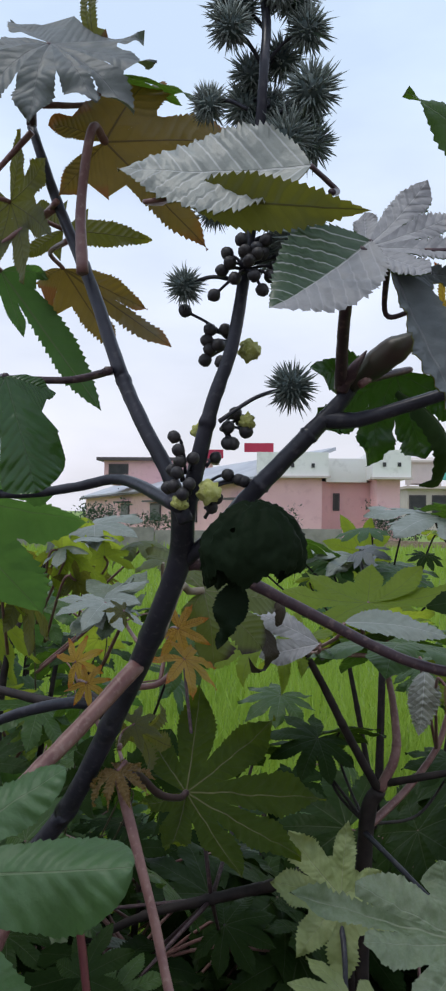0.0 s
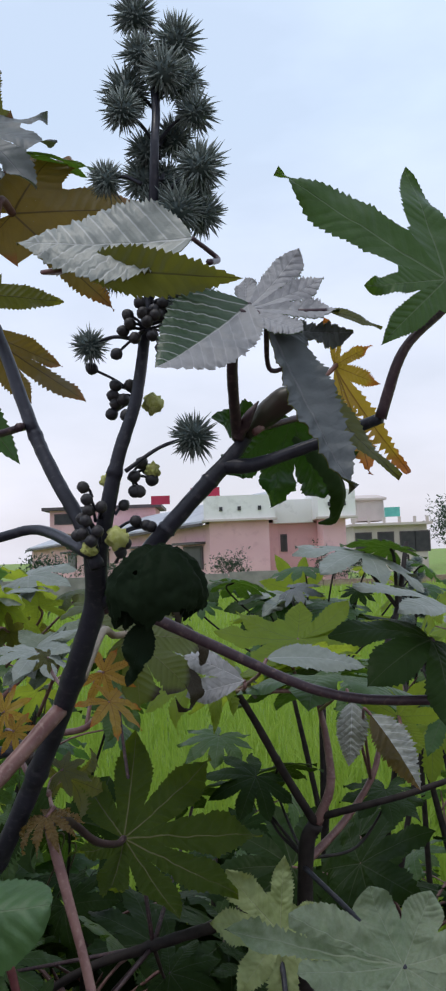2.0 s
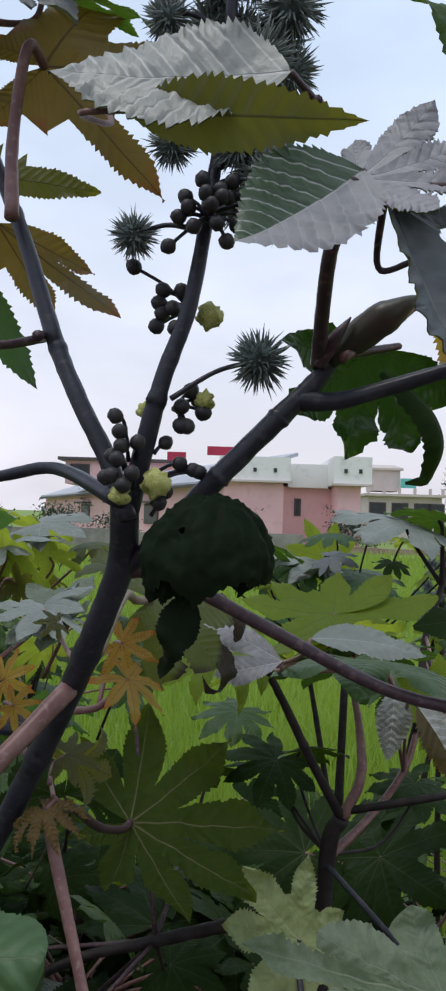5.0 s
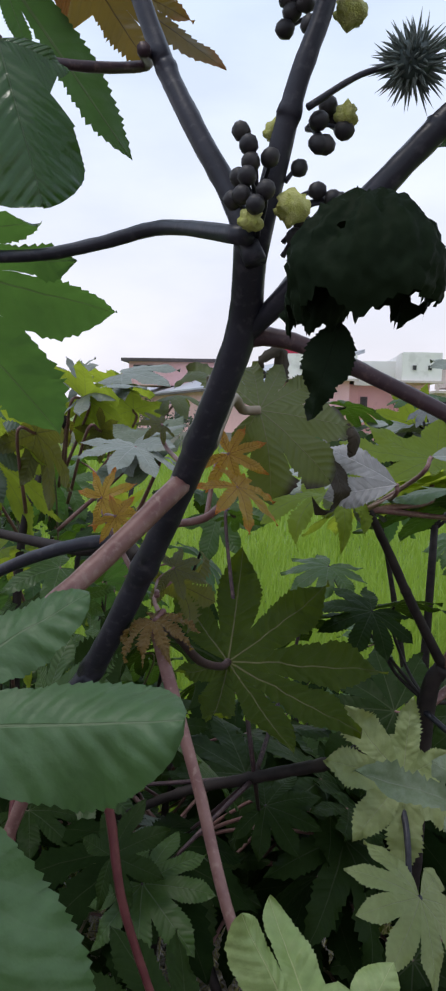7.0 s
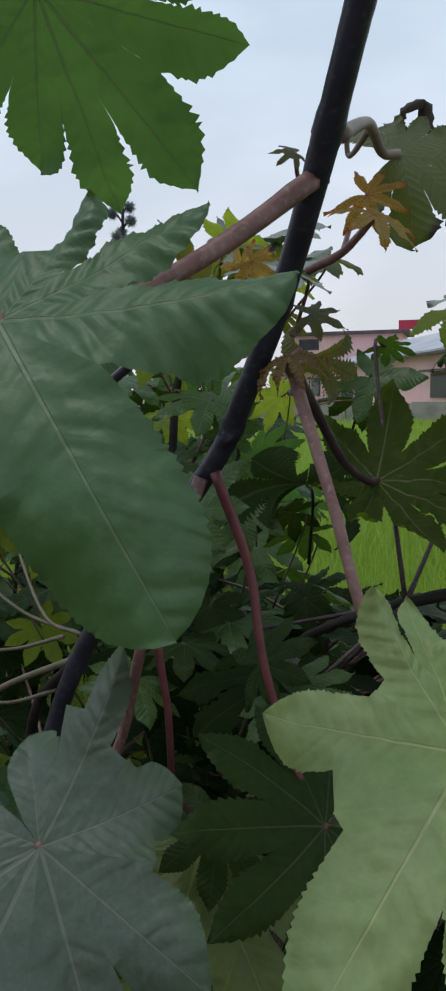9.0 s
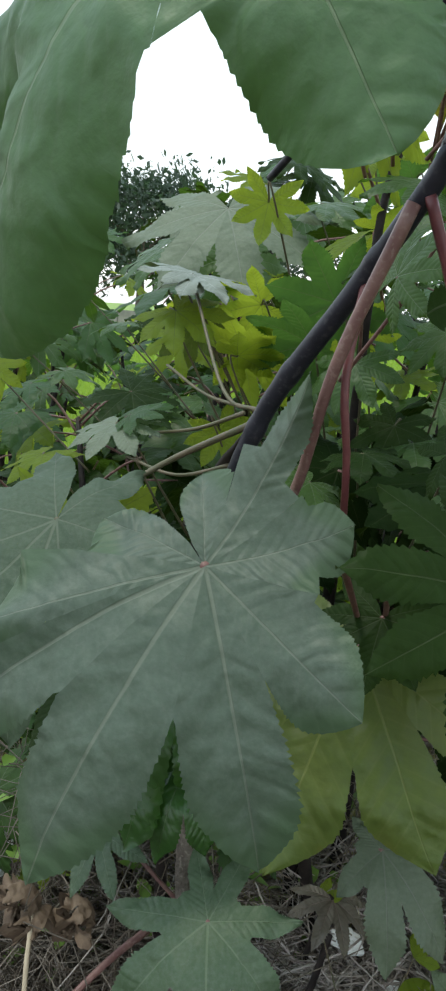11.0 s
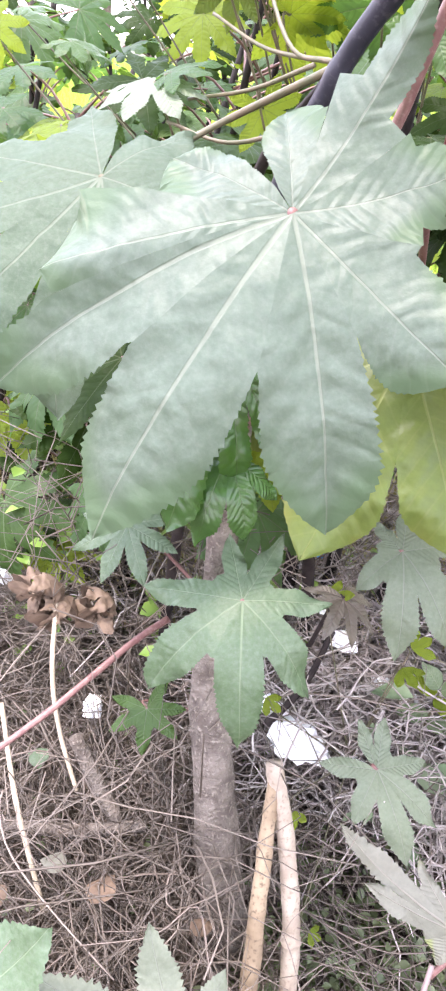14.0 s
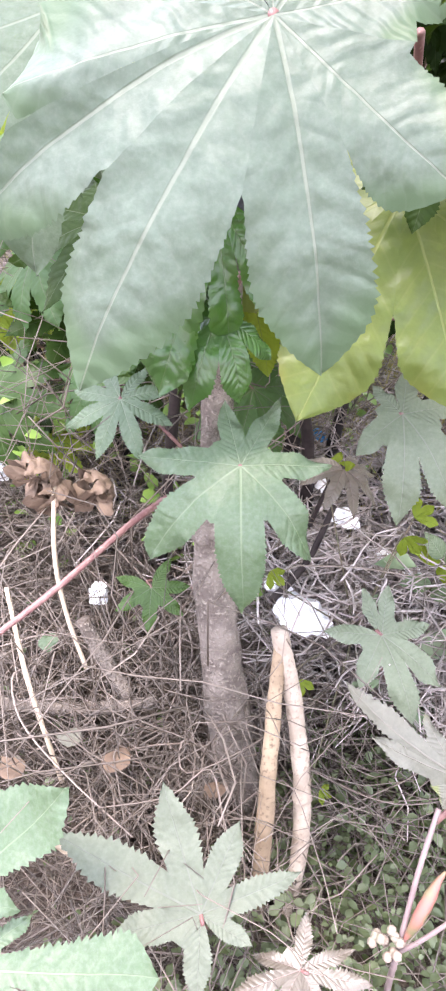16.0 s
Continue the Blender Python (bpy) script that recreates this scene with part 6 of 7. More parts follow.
castor_shrub((-1.25, 2.5, 0.0), 1.62, 60, 217, MIXED, 0.5, low=0.5)
castor_shrub((-0.85, 2.3, 0.0), 1.6, 54, 218, MIXED, 0.45, low=0.5)
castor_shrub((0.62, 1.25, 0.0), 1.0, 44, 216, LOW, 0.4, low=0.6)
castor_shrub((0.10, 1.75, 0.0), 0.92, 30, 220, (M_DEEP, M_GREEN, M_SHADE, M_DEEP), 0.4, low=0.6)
castor_shrub((-2.3, 2.5, 0.0), 1.45, 40, 222, MIXED, low=0.35)
castor_shrub((-1.75, 1.8, 0.0), 1.25, 40, 223, MIXED, low=0.35)
# seed spike in the distance on the right
SPIKE_FAR = thing("castor_shrub", (0.62, 2.2, 0.0), "castor stem with a dark upright seed spike", "plant", "castor plants by the field")
stalk(SPIKE_FAR, "main_stem", [(0.62, 2.2, -0.02), (0.60, 2.18, 0.8), (0.585, 2.15, 1.55)], [0.012, 0.008, 0.003], M_BRANCH, 8)
for k in range(22):
    a, z = k * 2.4, 1.30 + 0.011 * k
    capsule(SPIKE_FAR, (0.59 + 0.045 * math.cos(a) * (1 - k / 40), 2.16 + 0.045 * math.sin(a), z), 1.0, (0.59, 2.16, z - 0.02))

# ---- seedlings near the ground ----
SEED = thing("castor_seedling", (-0.33, 0.80, 0.0), "young castor plant with dusty star-shaped leaves", "plant", "castor seedlings")
stalk(SEED, "main_stem", [(-0.33, 0.83, -0.02), (-0.32, 0.84, 0.3), (-0.29, 0.80, 0.55)], [0.006, 0.005, 0.003], M_PETIOLE, 8)
castor_leaf(SEED, (-0.281, 0.730, 0.627), None, (0.10, -0.40, 0.91), M_STAR, "dusty green star-shaped leaf", [(-0.29, 0.80, 0.55)], 0.0025, M_PETIOLE, tips=[(-0.243, 0.690, 0.481), (-0.340, 0.667, 0.525), (-0.378, 0.698, 0.619), (-0.329, 0.781, 0.661), (-0.279, 0.809, 0.667), (-0.207, 0.781, 0.624), (-0.200, 0.741, 0.537)], widths=[0.165, 0.17, 0.155, 0.16, 0.15, 0.155, 0.17], sinus=0.36, gap=0.5, fold=0.08, teeth=30, tooth=0.014, nt=8, seed=91)
castor_leaf(SEED, (-0.452, 0.776, 0.623), (-0.453, 0.729, 0.565), (0.03, -0.43, 0.90), M_STAR, "", [(-0.30, 0.82, 0.50)], 0.0025, M_PETIOLE, lobes=8, spread=340, sinus=0.33, width=0.155, droop=0.3, seed=92)
castor_leaf(SEED, (-0.177, 0.922, 0.629), None, (0.12, -0.38, 0.92), M_CHALK, "", [(-0.197, 1.078, 0.513)], 0.0025, M_PETIOLE, tips=[(-0.144, 0.874, 0.518), (-0.208, 0.874, 0.588), (-0.221, 0.940, 0.643), (-0.196, 0.985, 0.651), (-0.125, 0.967, 0.638), (-0.094, 0.903, 0.541)], width=0.2, sinus=0.38, gap=0.4, teeth=24, tooth=0.02, seed=93)
castor_leaf(SEED, (-0.410, 0.785, 0.356), (-0.393, 0.753, 0.307), (0.12, -0.38, 0.92), M_GREEN, "", [(-0.31, 0.84, 0.35)], 0.002, M_PETIOLE, lobes=6, width=0.16, droop=0.3)
castor_leaf(SEED, (-0.237, 0.952, 0.515), (-0.203, 0.918, 0.469), (0.15, -0.00, 0.99), M_MAUVE, "", [(-0.281, 0.997, 0.376)], 0.003, M_BRANCH, lobes=7, width=0.14, droop=0.9, fold=0.3)
castor_leaf(PLANT, (-0.221, 0.900, 0.865), None, (0.15, -0.53, 0.84), M_YELLOW, "large yellowing leaf", [(-0.20, 0.77, 1.0)], 0.003, M_PETIOLE, tips=[(-0.242, 0.764, 0.674), (-0.099, 0.824, 0.700), (-0.372, 0.813, 0.742), (-0.355, 0.953, 0.872), (-0.072, 0.887, 0.797)], widths=[0.24, 0.24, 0.2, 0.2, 0.2], sinus=0.5, gap=0.3, blunt=0.0, fold=0.1, teeth=28, tooth=0.007, flat=0.6, ribs=0.005, nt=8, pucker=0.015, seed=95)
castor_leaf(PLANT, (-0.190, 0.871, 0.913), (-0.187, 0.824, 0.853), (0.12, -0.38, 0.92), M_DEEP, "", [(-0.15, 0.75, 1.0)], 0.003, M_PETIOLE, lobes=7, width=0.22, droop=0.35)
castor_leaf(PLANT, (-0.349, 0.761, 0.867), None, (0.34, -0.35, 0.87), M_GLOSSY, "", [(-0.33, 0.81, 0.8)], 0.003, M_PETIOLE, tips=[(-0.349, 0.684, 0.704), (-0.313, 0.746, 0.743), (-0.412, 0.706, 0.767), (-0.299, 0.787, 0.770), (-0.400, 0.849, 0.939)], width=0.3, flat=0.7, sinus=0.45, fold=0.3, tooth=0.014)
castor_leaf(PLANT, (-0.330, 0.753, 0.761), None, (0.21, -0.33, 0.92), M_GLOSSY, "", [(-0.33, 0.81, 0.8)], 0.003, M_PETIOLE, tips=[(-0.331, 0.714, 0.680), (-0.293, 0.738, 0.688), (-0.369, 0.729, 0.721), (-0.281, 0.772, 0.724), (-0.343, 0.765, 0.802)], width=0.24, sinus=0.45, tooth=0.02)
castor_leaf(PLANT, (-0.343, 0.855, 0.743), (-0.300, 0.821, 0.677), (0.34, -0.35, 0.87), M_BRIGHT, "", [(-0.33, 0.81, 0.8)], 0.003, M_PETIOLE, lobes=6, width=0.22, droop=0.4)

LOWA = thing("castor_seedling", (-0.197, 0.602, 0.006), "low chalky castor seedling on the ground", "plant", "castor seedlings")
castor_leaf(LOWA, (-0.175, 0.513, 0.239), None, (0.14, -0.31, 0.94), M_ASHEN, "chalky pale green star-shaped leaf", [(-0.197, 0.599, 0.020)], 0.0025, M_PETIOLE, tips=[(-0.262, 0.576, 0.317), (-0.175, 0.589, 0.300), (-0.099, 0.577, 0.292), (-0.341, 0.486, 0.284), (-0.241, 0.452, 0.236), (-0.144, 0.453, 0.199), (-0.115, 0.512, 0.237)], widths=[0.17, 0.17, 0.12, 0.14, 0.19, 0.19, 0.18], sinus=0.34, gap=0.4, fold=0.15, teeth=22, tooth=0.024, seed=96)
castor_leaf(LOWA, (-0.067, 0.532, 0.202), None, (-0.05, -0.07, 1.00), M_MAUVE, "shiny mauve-brown young leaf", [(-0.079, 0.629, -0.027)], 0.002, M_PETIOLE, tips=[(-0.120, 0.477, 0.197), (-0.118, 0.526, 0.188), (-0.083, 0.587, 0.211), (-0.025, 0.574, 0.213), (-0.026, 0.508, 0.199), (0.002, 0.549, 0.216), (-0.073, 0.479, 0.190)], width=0.15, sinus=0.35, fold=0.2, tooth=0.04)
LOWB = thing("castor_seedling", (-0.116, 0.973, 0.167), "dusty castor seedling with star-shaped leaves", "plant", "castor seedlings")
castor_leaf(LOWB, (-0.125, 0.865, 0.359), None, (0.07, -0.29, 0.95), M_CHALK, "", [(-0.115, 0.966, 0.175)], 0.0025, M_PETIOLE, tips=[(-0.053, 0.814, 0.289), (-0.127, 0.812, 0.312), (-0.190, 0.834, 0.358), (-0.168, 0.898, 0.391), (-0.141, 0.915, 0.397), (-0.078, 0.906, 0.366), (-0.039, 0.860, 0.321)], width=0.19, sinus=0.38, gap=0.4, teeth=20, seed=97)
castor_leaf(LOWB, (0.017, 0.727, 0.344), None, (0.08, -0.21, 0.97), M_TANLEAF, "", [(0.006, 0.711, 0.279)], 0.003, M_PETIOLE, tips=[(-0.128, 0.719, 0.418), (-0.085, 0.703, 0.373), (-0.044, 0.756, 0.381), (0.005, 0.687, 0.336), (0.054, 0.771, 0.378)], widths=[0.10, 0.12, 0.1, 0.2, 0.2], sinus=0.45, tooth=0.016, seed=98)
PALE_BUD = knob_mesh("bud", 0.006, M_PALEBUD, 7, 0.3)
LOWC = thing("castor_seedling", (0.128, 0.653, -0.117), "castor shoot with pink stems, buds and a red-green bract", "plant", "castor seedlings")
stalk(LOWC, "main_stem", [(0.037, 0.614, -0.027), (0.021, 0.603, 0.120), (0.015, 0.607, 0.196), (0.006, 0.640, 0.276), (0.002, 0.686, 0.335)], [0.0045, 0.004, 0.0035, 0.003, 0.0028], M_ROSE, 10, (0.5,))
stalk(LOWC, "petiole", [(0.013, 0.602, 0.191), (0.031, 0.610, 0.224), (0.061, 0.636, 0.274)], [0.003, 0.0026, 0.0022], M_ROSE, 8)
stalk(LOWC, "bract", [(0.017, 0.608, 0.213), (0.022, 0.622, 0.245), (0.026, 0.646, 0.272), (0.030, 0.657, 0.284)], [0.002, 0.007, 0.007, 0.0015], M_BRACT, 10)
for k in range(12):
    at = (0.002, 0.601, 0.205)
    part("bud", PALE_BUD, LOWC, "", Matrix.Translation((at[0] + 0.014 * math.sin(k * 2.4), at[1] + 0.008 * math.cos(k * 1.7), at[2] + 0.012 * math.cos(k * 2.4))) @ Matrix.Scale(0.9, 4))
LOWD = thing("castor_seedling", (-0.449, 0.372, 0.035), "castor seedling with pale serrated leaves", "plant", "castor seedlings")
castor_leaf(LOWD, (-0.380, 0.375, 0.305), None, (0.01, -0.29, 0.96), M_STAR, "", [(-0.439, 0.380, 0.124)], 0.003, M_PETIOLE, tips=[(-0.312, 0.480, 0.395), (-0.304, 0.397, 0.322), (-0.442, 0.428, 0.356), (-0.468, 0.336, 0.306)], widths=[0.33, 0.2, 0.18, 0.2], sinus=0.35, fold=0.1, teeth=22, tooth=0.024)
castor_leaf(LOWD, (-0.336, 0.344, 0.274), None, (0.04, -0.23, 0.97), M_STAR, "", [(-0.394, 0.335, 0.127)], 0.003, M_PETIOLE, tips=[(-0.170, 0.422, 0.293), (-0.182, 0.350, 0.261), (-0.296, 0.412, 0.302), (-0.434, 0.357, 0.280)], widths=[0.50, 0.2, 0.1, 0.2], sinus=0.3, fold=0.1, teeth=28, tooth=0.02, ribs=0.008, nt=8)

for at, to in (((-0.256, 0.950, 0.506), (-0.228, 0.960, 0.520)), ((-0.284, 0.866, 0.384), (-0.261, 0.867, 0.373)), ((-0.143, 0.988, 0.455), (-0.124, 1.009, 0.470)), ((-0.148, 0.986, 0.422), (-0.120, 0.967, 0.416)), ((-0.203, 0.817, 0.277), (-0.192, 0.806, 0.257)), ((-0.131, 0.746, 0.182), (-0.114, 0.749, 0.176))):
    castor_leaf(LOWB, at, to, (0.18, -0.28, 0.94), M_BRIGHT, "", [(-0.175, 0.952, 0.259)], 0.001, M_GSTALK, lobes=3, spread=150, width=0.3, droop=0.3)
# leaves between the stem and the field
castor_leaf(RIGHT, (0.051, 1.000, 1.411), None, (0.05, 0.30, 0.95), M_BRIGHT, "bright green leaf with drooping lobes", [(0.085, 0.995, 1.400)], 0.002, M_PETIOLE, tips=[(-0.023, 0.960, 1.386), (0.014, 0.950, 1.361), (0.056, 0.950, 1.358), (0.080, 0.960, 1.378), (0.110, 1.030, 1.426), (0.082, 1.080, 1.444), (0.023, 1.060, 1.434)], widths=[0.17, 0.16, 0.15, 0.16, 0.18, 0.18, 0.18], sinus=0.30, fold=0.2, teeth=20, tooth=0.018, ribs=0.008, seed=71)
castor_leaf(BACK, (-0.095, 1.280, 1.352), None, (-0.10, -0.80, 0.58), M_GREEN, "", [(-0.160, 1.40, 1.20)], 0.002, M_BRANCH, tips=[(-0.018, 1.260, 1.350), (-0.118, 1.300, 1.392), (-0.109, 1.240, 1.290), (-0.062, 1.250, 1.300), (-0.150, 1.280, 1.335), (-0.065, 1.310, 1.390)], widths=[0.24, 0.2, 0.2, 0.2, 0.2, 0.2], sinus=0.42, fold=0.12, teeth=18, tooth=0.016, seed=72)
castor_leaf(PLANT, (-0.084, 0.790, 1.362), None, (0.10, 0.70, 0.70), M_OLIVE, "", [(-0.082, 0.725, 1.352)], 0.0016, M_PETIOLE, tips=[(-0.050, 0.800, 1.344), (-0.064, 0.815, 1.384), (-0.100, 0.815, 1.388), (-0.070, 0.780, 1.324), (-0.100, 0.790, 1.340)], widths=[0.17, 0.17, 0.17, 0.17, 0.17], sinus=0.34, fold=0.15, teeth=14, tooth=0.04, seed=73)
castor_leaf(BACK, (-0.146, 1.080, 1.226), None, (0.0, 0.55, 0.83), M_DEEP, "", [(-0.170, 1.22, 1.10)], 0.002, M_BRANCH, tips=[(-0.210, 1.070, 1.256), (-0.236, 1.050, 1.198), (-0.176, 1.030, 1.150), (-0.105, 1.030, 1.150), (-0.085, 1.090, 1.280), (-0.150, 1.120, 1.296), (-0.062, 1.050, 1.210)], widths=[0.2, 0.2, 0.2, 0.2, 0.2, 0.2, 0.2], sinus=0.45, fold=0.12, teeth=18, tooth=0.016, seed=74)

# a farther castor plant between the neighbours and the field
FAR = thing("castor_plant", (0.27, 1.66, 0.0), "castor plant with green and silver leaves at the field's edge", "plant", "castor plants by the field")
stalk(FAR, "main_stem", [(0.27, 1.66, -0.02), (0.26, 1.65, 0.7), (0.27, 1.64, 1.30)], [0.014, 0.011, 0.007], M_BRANCH, 8, (0.5, 0.8), 91)
for k, (c, size, mat) in enumerate((
    ((0.098, 1.60, 1.510), 0.085, M_GREEN),
    ((0.237, 1.62, 1.535), 0.085, M_CANOPY),
    ((0.300, 1.58, 1.550), 0.095, M_SILVER),
    ((0.372, 1.60, 1.530), 0.100, M_BRIGHT),
    ((0.222, 1.56, 1.480), 0.075, M_ASH),
    ((0.172, 1.60, 1.470), 0.085, M_CANOPY),
    ((0.346, 1.60, 1.485), 0.090, M_DEEP),
    ((0.420, 1.58, 1.475), 0.095, M_BRIGHT),
    ((0.134, 1.56, 1.440), 0.085, M_BRIGHT),
    ((0.285, 1.55, 1.455), 0.090, M_CANOPY),
    ((0.030, 1.60, 1.470), 0.080, M_CANOPY),
    ((0.480, 1.60, 1.530), 0.095, M_CANOPY),
)):
    a = 2.4 * k
    tip = (c[0] + size * 0.9 * math.cos(a), c[1] - 0.03, c[2] - size * 0.3)
    castor_leaf(FAR, c, tip, (0.2 * math.sin(a), 0.35 * math.cos(1.7 * k), 0.9), mat, "", [(0.27, 1.64, 1.29), (c[0] * 0.6 + 0.108, 1.63, c[2] - 0.10)], 0.002, M_BRANCH, lobes=8, spread=320, width=0.19, droop=0.55, teeth=14, tooth=0.02, seed=200 + k)
castor_leaf(LEFT, (-0.140, 1.010, 1.455), None, (0.05, -0.55, 0.83), M_CHALK, "pale leaf with a broken-off lobe", [(-0.180, 1.10, 1.36)], 0.0022, M_PETIOLE, tips=[(-0.192, 0.970, 1.420), (-0.105, 0.990, 1.470), (-0.150, 0.950, 1.418), (-0.190, 1.040, 1.478), (-0.115, 1.060, 1.490)], widths=[0.24, 0.24, 0.22, 0.22, 0.22], sinus=0.45, fold=0.15, teeth=18, tooth=0.018, seed=220)

# a small weed with pale leaves among the litter
WEED = thing("weed", (-0.10, 1.06, 0.05), "small weed with pale green-white oval leaves", "plant")
stalk(WEED, "stem", [(-0.10, 1.06, 0.03), (-0.105, 1.055, 0.22), (-0.098, 1.05, 0.36)], [0.003, 0.0024, 0.0014], M_GSTALK, 6)
for k, (c, tip) in enumerate((
    ((-0.100, 1.050, 0.355), (-0.136, 1.035, 0.378)),
    ((-0.099, 1.050, 0.362), (-0.124, 1.040, 0.402)),
    ((-0.097, 1.050, 0.360), (-0.070, 1.040, 0.395)),
    ((-0.098, 1.050, 0.350), (-0.080, 1.020, 0.350)),
    ((-0.102, 1.052, 0.310), (-0.144, 1.030, 0.312)),
    ((-0.102, 1.052, 0.300), (-0.066, 1.030, 0.318)),
)):
    v, f, u = leaf_arrays((Vector(tip) - Vector(c)).length, lobes=1, width=0.30, droop=0.5, fold=0.15, tooth=0.0, teeth=10, nt=4, seed=450 + k)
    part("leaf", mesh_of("leaf", v, f, M_MINT if k % 3 else M_BRIGHT, u), WEED, "", leaf_pose(c, tip, (0.1, -0.5, 0.85))[0])

# ---- sticks, twigs and litter ----
def stick(points, radii, label, material=M_STICK, sides=12, nodes=(), seed=0):
    v, f = tube_arrays(points, radii, sides, 8, nodes, seed, 0.05)
    return tagged(part("stick", mesh_of("stick", v, f, material), None), label, "stick", "sticks in the litter")


stick([(-0.115, 0.638, 0.004), (-0.127, 0.687, 0.157), (-0.170, 0.722, 0.310), (-0.218, 0.742, 0.426)], [0.0095, 0.0105, 0.0105, 0.010], "pale peeled stick standing in dry litter", seed=1, nodes=(0.5,))
stick([(-0.149, 0.636, 0.054), (-0.173, 0.669, 0.212), (-0.197, 0.708, 0.341), (-0.215, 0.744, 0.422)], [0.010, 0.0105, 0.0095, 0.007], "split brown stick leaning on another", M_STICKD, seed=2)
stick([(-0.505, 0.570, 0.382), (-0.470, 0.667, 0.414), (-0.440, 0.779, 0.451), (-0.423, 0.838, 0.462)], [0.0042, 0.004, 0.004, 0.005], "dusky red stalk lying over the twigs", M_PETIOLE, 8, (), 3)
stick([(-0.548, 0.771, 0.469), (-0.513, 0.723, 0.406), (-0.486, 0.706, 0.336), (-0.449, 0.695, 0.266)], [0.003, 0.0032, 0.003, 0.003], "thin bare straw-coloured stem", M_STRAW, 7, (), 4)
stick([(-0.558, 0.681, 0.363), (-0.499, 0.641, 0.262), (-0.427, 0.608, 0.146)], [0.003, 0.0035, 0.0035], "thin bare straw-coloured stem", M_STRAW, 7, (), 5)
stick([(-0.572, 0.658, 0.156), (-0.476, 0.703, 0.157), (-0.376, 0.756, 0.183)], [0.008, 0.010, 0.008], "flat grey piece of old wood in the litter", M_TRUNK, 8, (), 6)
stick([(-0.386, 0.522, 0.185), (-0.332, 0.546, 0.116), (-0.290, 0.562, 0.062)], [0.004, 0.004, 0.004], "thin tan stalk lying in the litter", M_STRAW, 7, (), 7)
stick([(-0.501, 0.757, 0.273), (-0.459, 0.755, 0.211), (-0.416, 0.746, 0.175)], [0.010, 0.012, 0.010], "short grey branch in the litter", M_TRUNK, 8, (), 8)
stick([(-0.297, 0.933, 0.272), (-0.267, 0.969, 0.333), (-0.251, 0.995, 0.424)], [0.006, 0.005, 0.004], "dark bent twig in the litter", M_BRANCH, 7, (), 9)
stick([(-0.266, 1.144, 0.211), (-0.254, 1.193, 0.231), (-0.244, 1.243, 0.237)], [0.008, 0.008, 0.006], "pale broken branch in the litter", M_STICK, 8, (), 10)


def twig_litter(name, n, seed, x0, x1, y0, y1, z0, z1, ln, r, material, label, curl=0.5, flat=0.35, per=1):
    """A tangle of thin dry stalks as one mesh."""
    rng = np.random.RandomState(seed)
    verts, faces = [], []
    for i in range(n):
        p = np.array((x0 + (x1 - x0) * rng.rand(), y0 + (y1 - y0) * rng.rand(), z0 + (z1 - z0) * rng.rand() ** 1.8))
        d = rng.randn(3) * (1, 1, flat)
        d /= np.linalg.norm(d)
        L, rr = ln * (0.4 + rng.rand()), r * (0.5 + 0.9 * rng.rand())
        q = [p]
        for k in range(4):
            d = d + rng.randn(3) * (curl, curl, curl * 0.6) * 0.5
            d /= np.linalg.norm(d)
            nxt = q[-1] + d * L / 4
            nxt[2] = min(max(nxt[2], 0.002), z1 + 0.06)
            q.append(nxt)
        v, f = tube_arrays(q, [rr, rr, rr * 0.7], 3, per, (), i, 0.0)
        b = len(verts)
        verts += v
        faces += [tuple(b + k for k in g) for g in f]
    return tagged(part(name, mesh_of(name, verts, faces, material), None), label, "litter", kind="stuff")


twig_litter("dry_vine_tangle", 4600, 301, -1.15, -0.12, 0.40, 1.35, 0.0, 0.20, 0.30, 0.0010, M_TWIGMIX, "tangle of thin dry grey-brown vines over the ground", 1.05)
twig_litter("dry_vine_tangle", 520, 308, -0.85, -0.14, 0.62, 1.10, 0.02, 0.20, 0.36, 0.0012, M_VINE, "long pale curling vines over the litter", 1.5, 0.5, 4)
twig_litter("dry_vine_tangle", 1300, 302, -1.25, -0.30, 0.82, 1.5, 0.12, 0.60, 0.34, 0.0010, M_TWIGMIX, "tangle of thin dry vines climbing at the stem", 1.0, 0.9)
twig_litter("dry_straw_litter", 3600, 303, -0.35, 0.55, 0.55, 1.9, 0.0, 0.12, 0.22, 0.0009, M_TWIGMIX, "flattened dry straw and fine twigs", 0.9, 0.15)
twig_litter("dry_straw_litter", 900, 304, -1.6, 0.3, 1.2, 2.3, 0.0, 0.3, 0.35, 0.002, M_TWIGMIX, "dry stalks under the shrubs", 0.4, 0.5)
twig_litter("dry_straw_litter", 170, 305, -0.42, -0.2, 0.62, 0.76, 0.0, 0.42, 0.3, 0.0010, M_TWIGMIX, "fine dry vines hanging round the trunk", 0.7, 3.0)

twig_litter("pale_straw_litter", 4800, 306, -0.70, 0.10, 1.05, 2.15, 0.05, 0.30, 0.16, 0.0015, M_STRAWMIX, "bleached pinkish straw heaped on the ground", 0.7, 0.2)

twig_litter("pale_straw_litter", 2200, 307, -0.40, 0.06, 0.92, 1.35, 0.16, 0.36, 0.13, 0.0014, M_STRAWMIX, "bleached pinkish straw heaped on rubble", 0.8, 0.3)


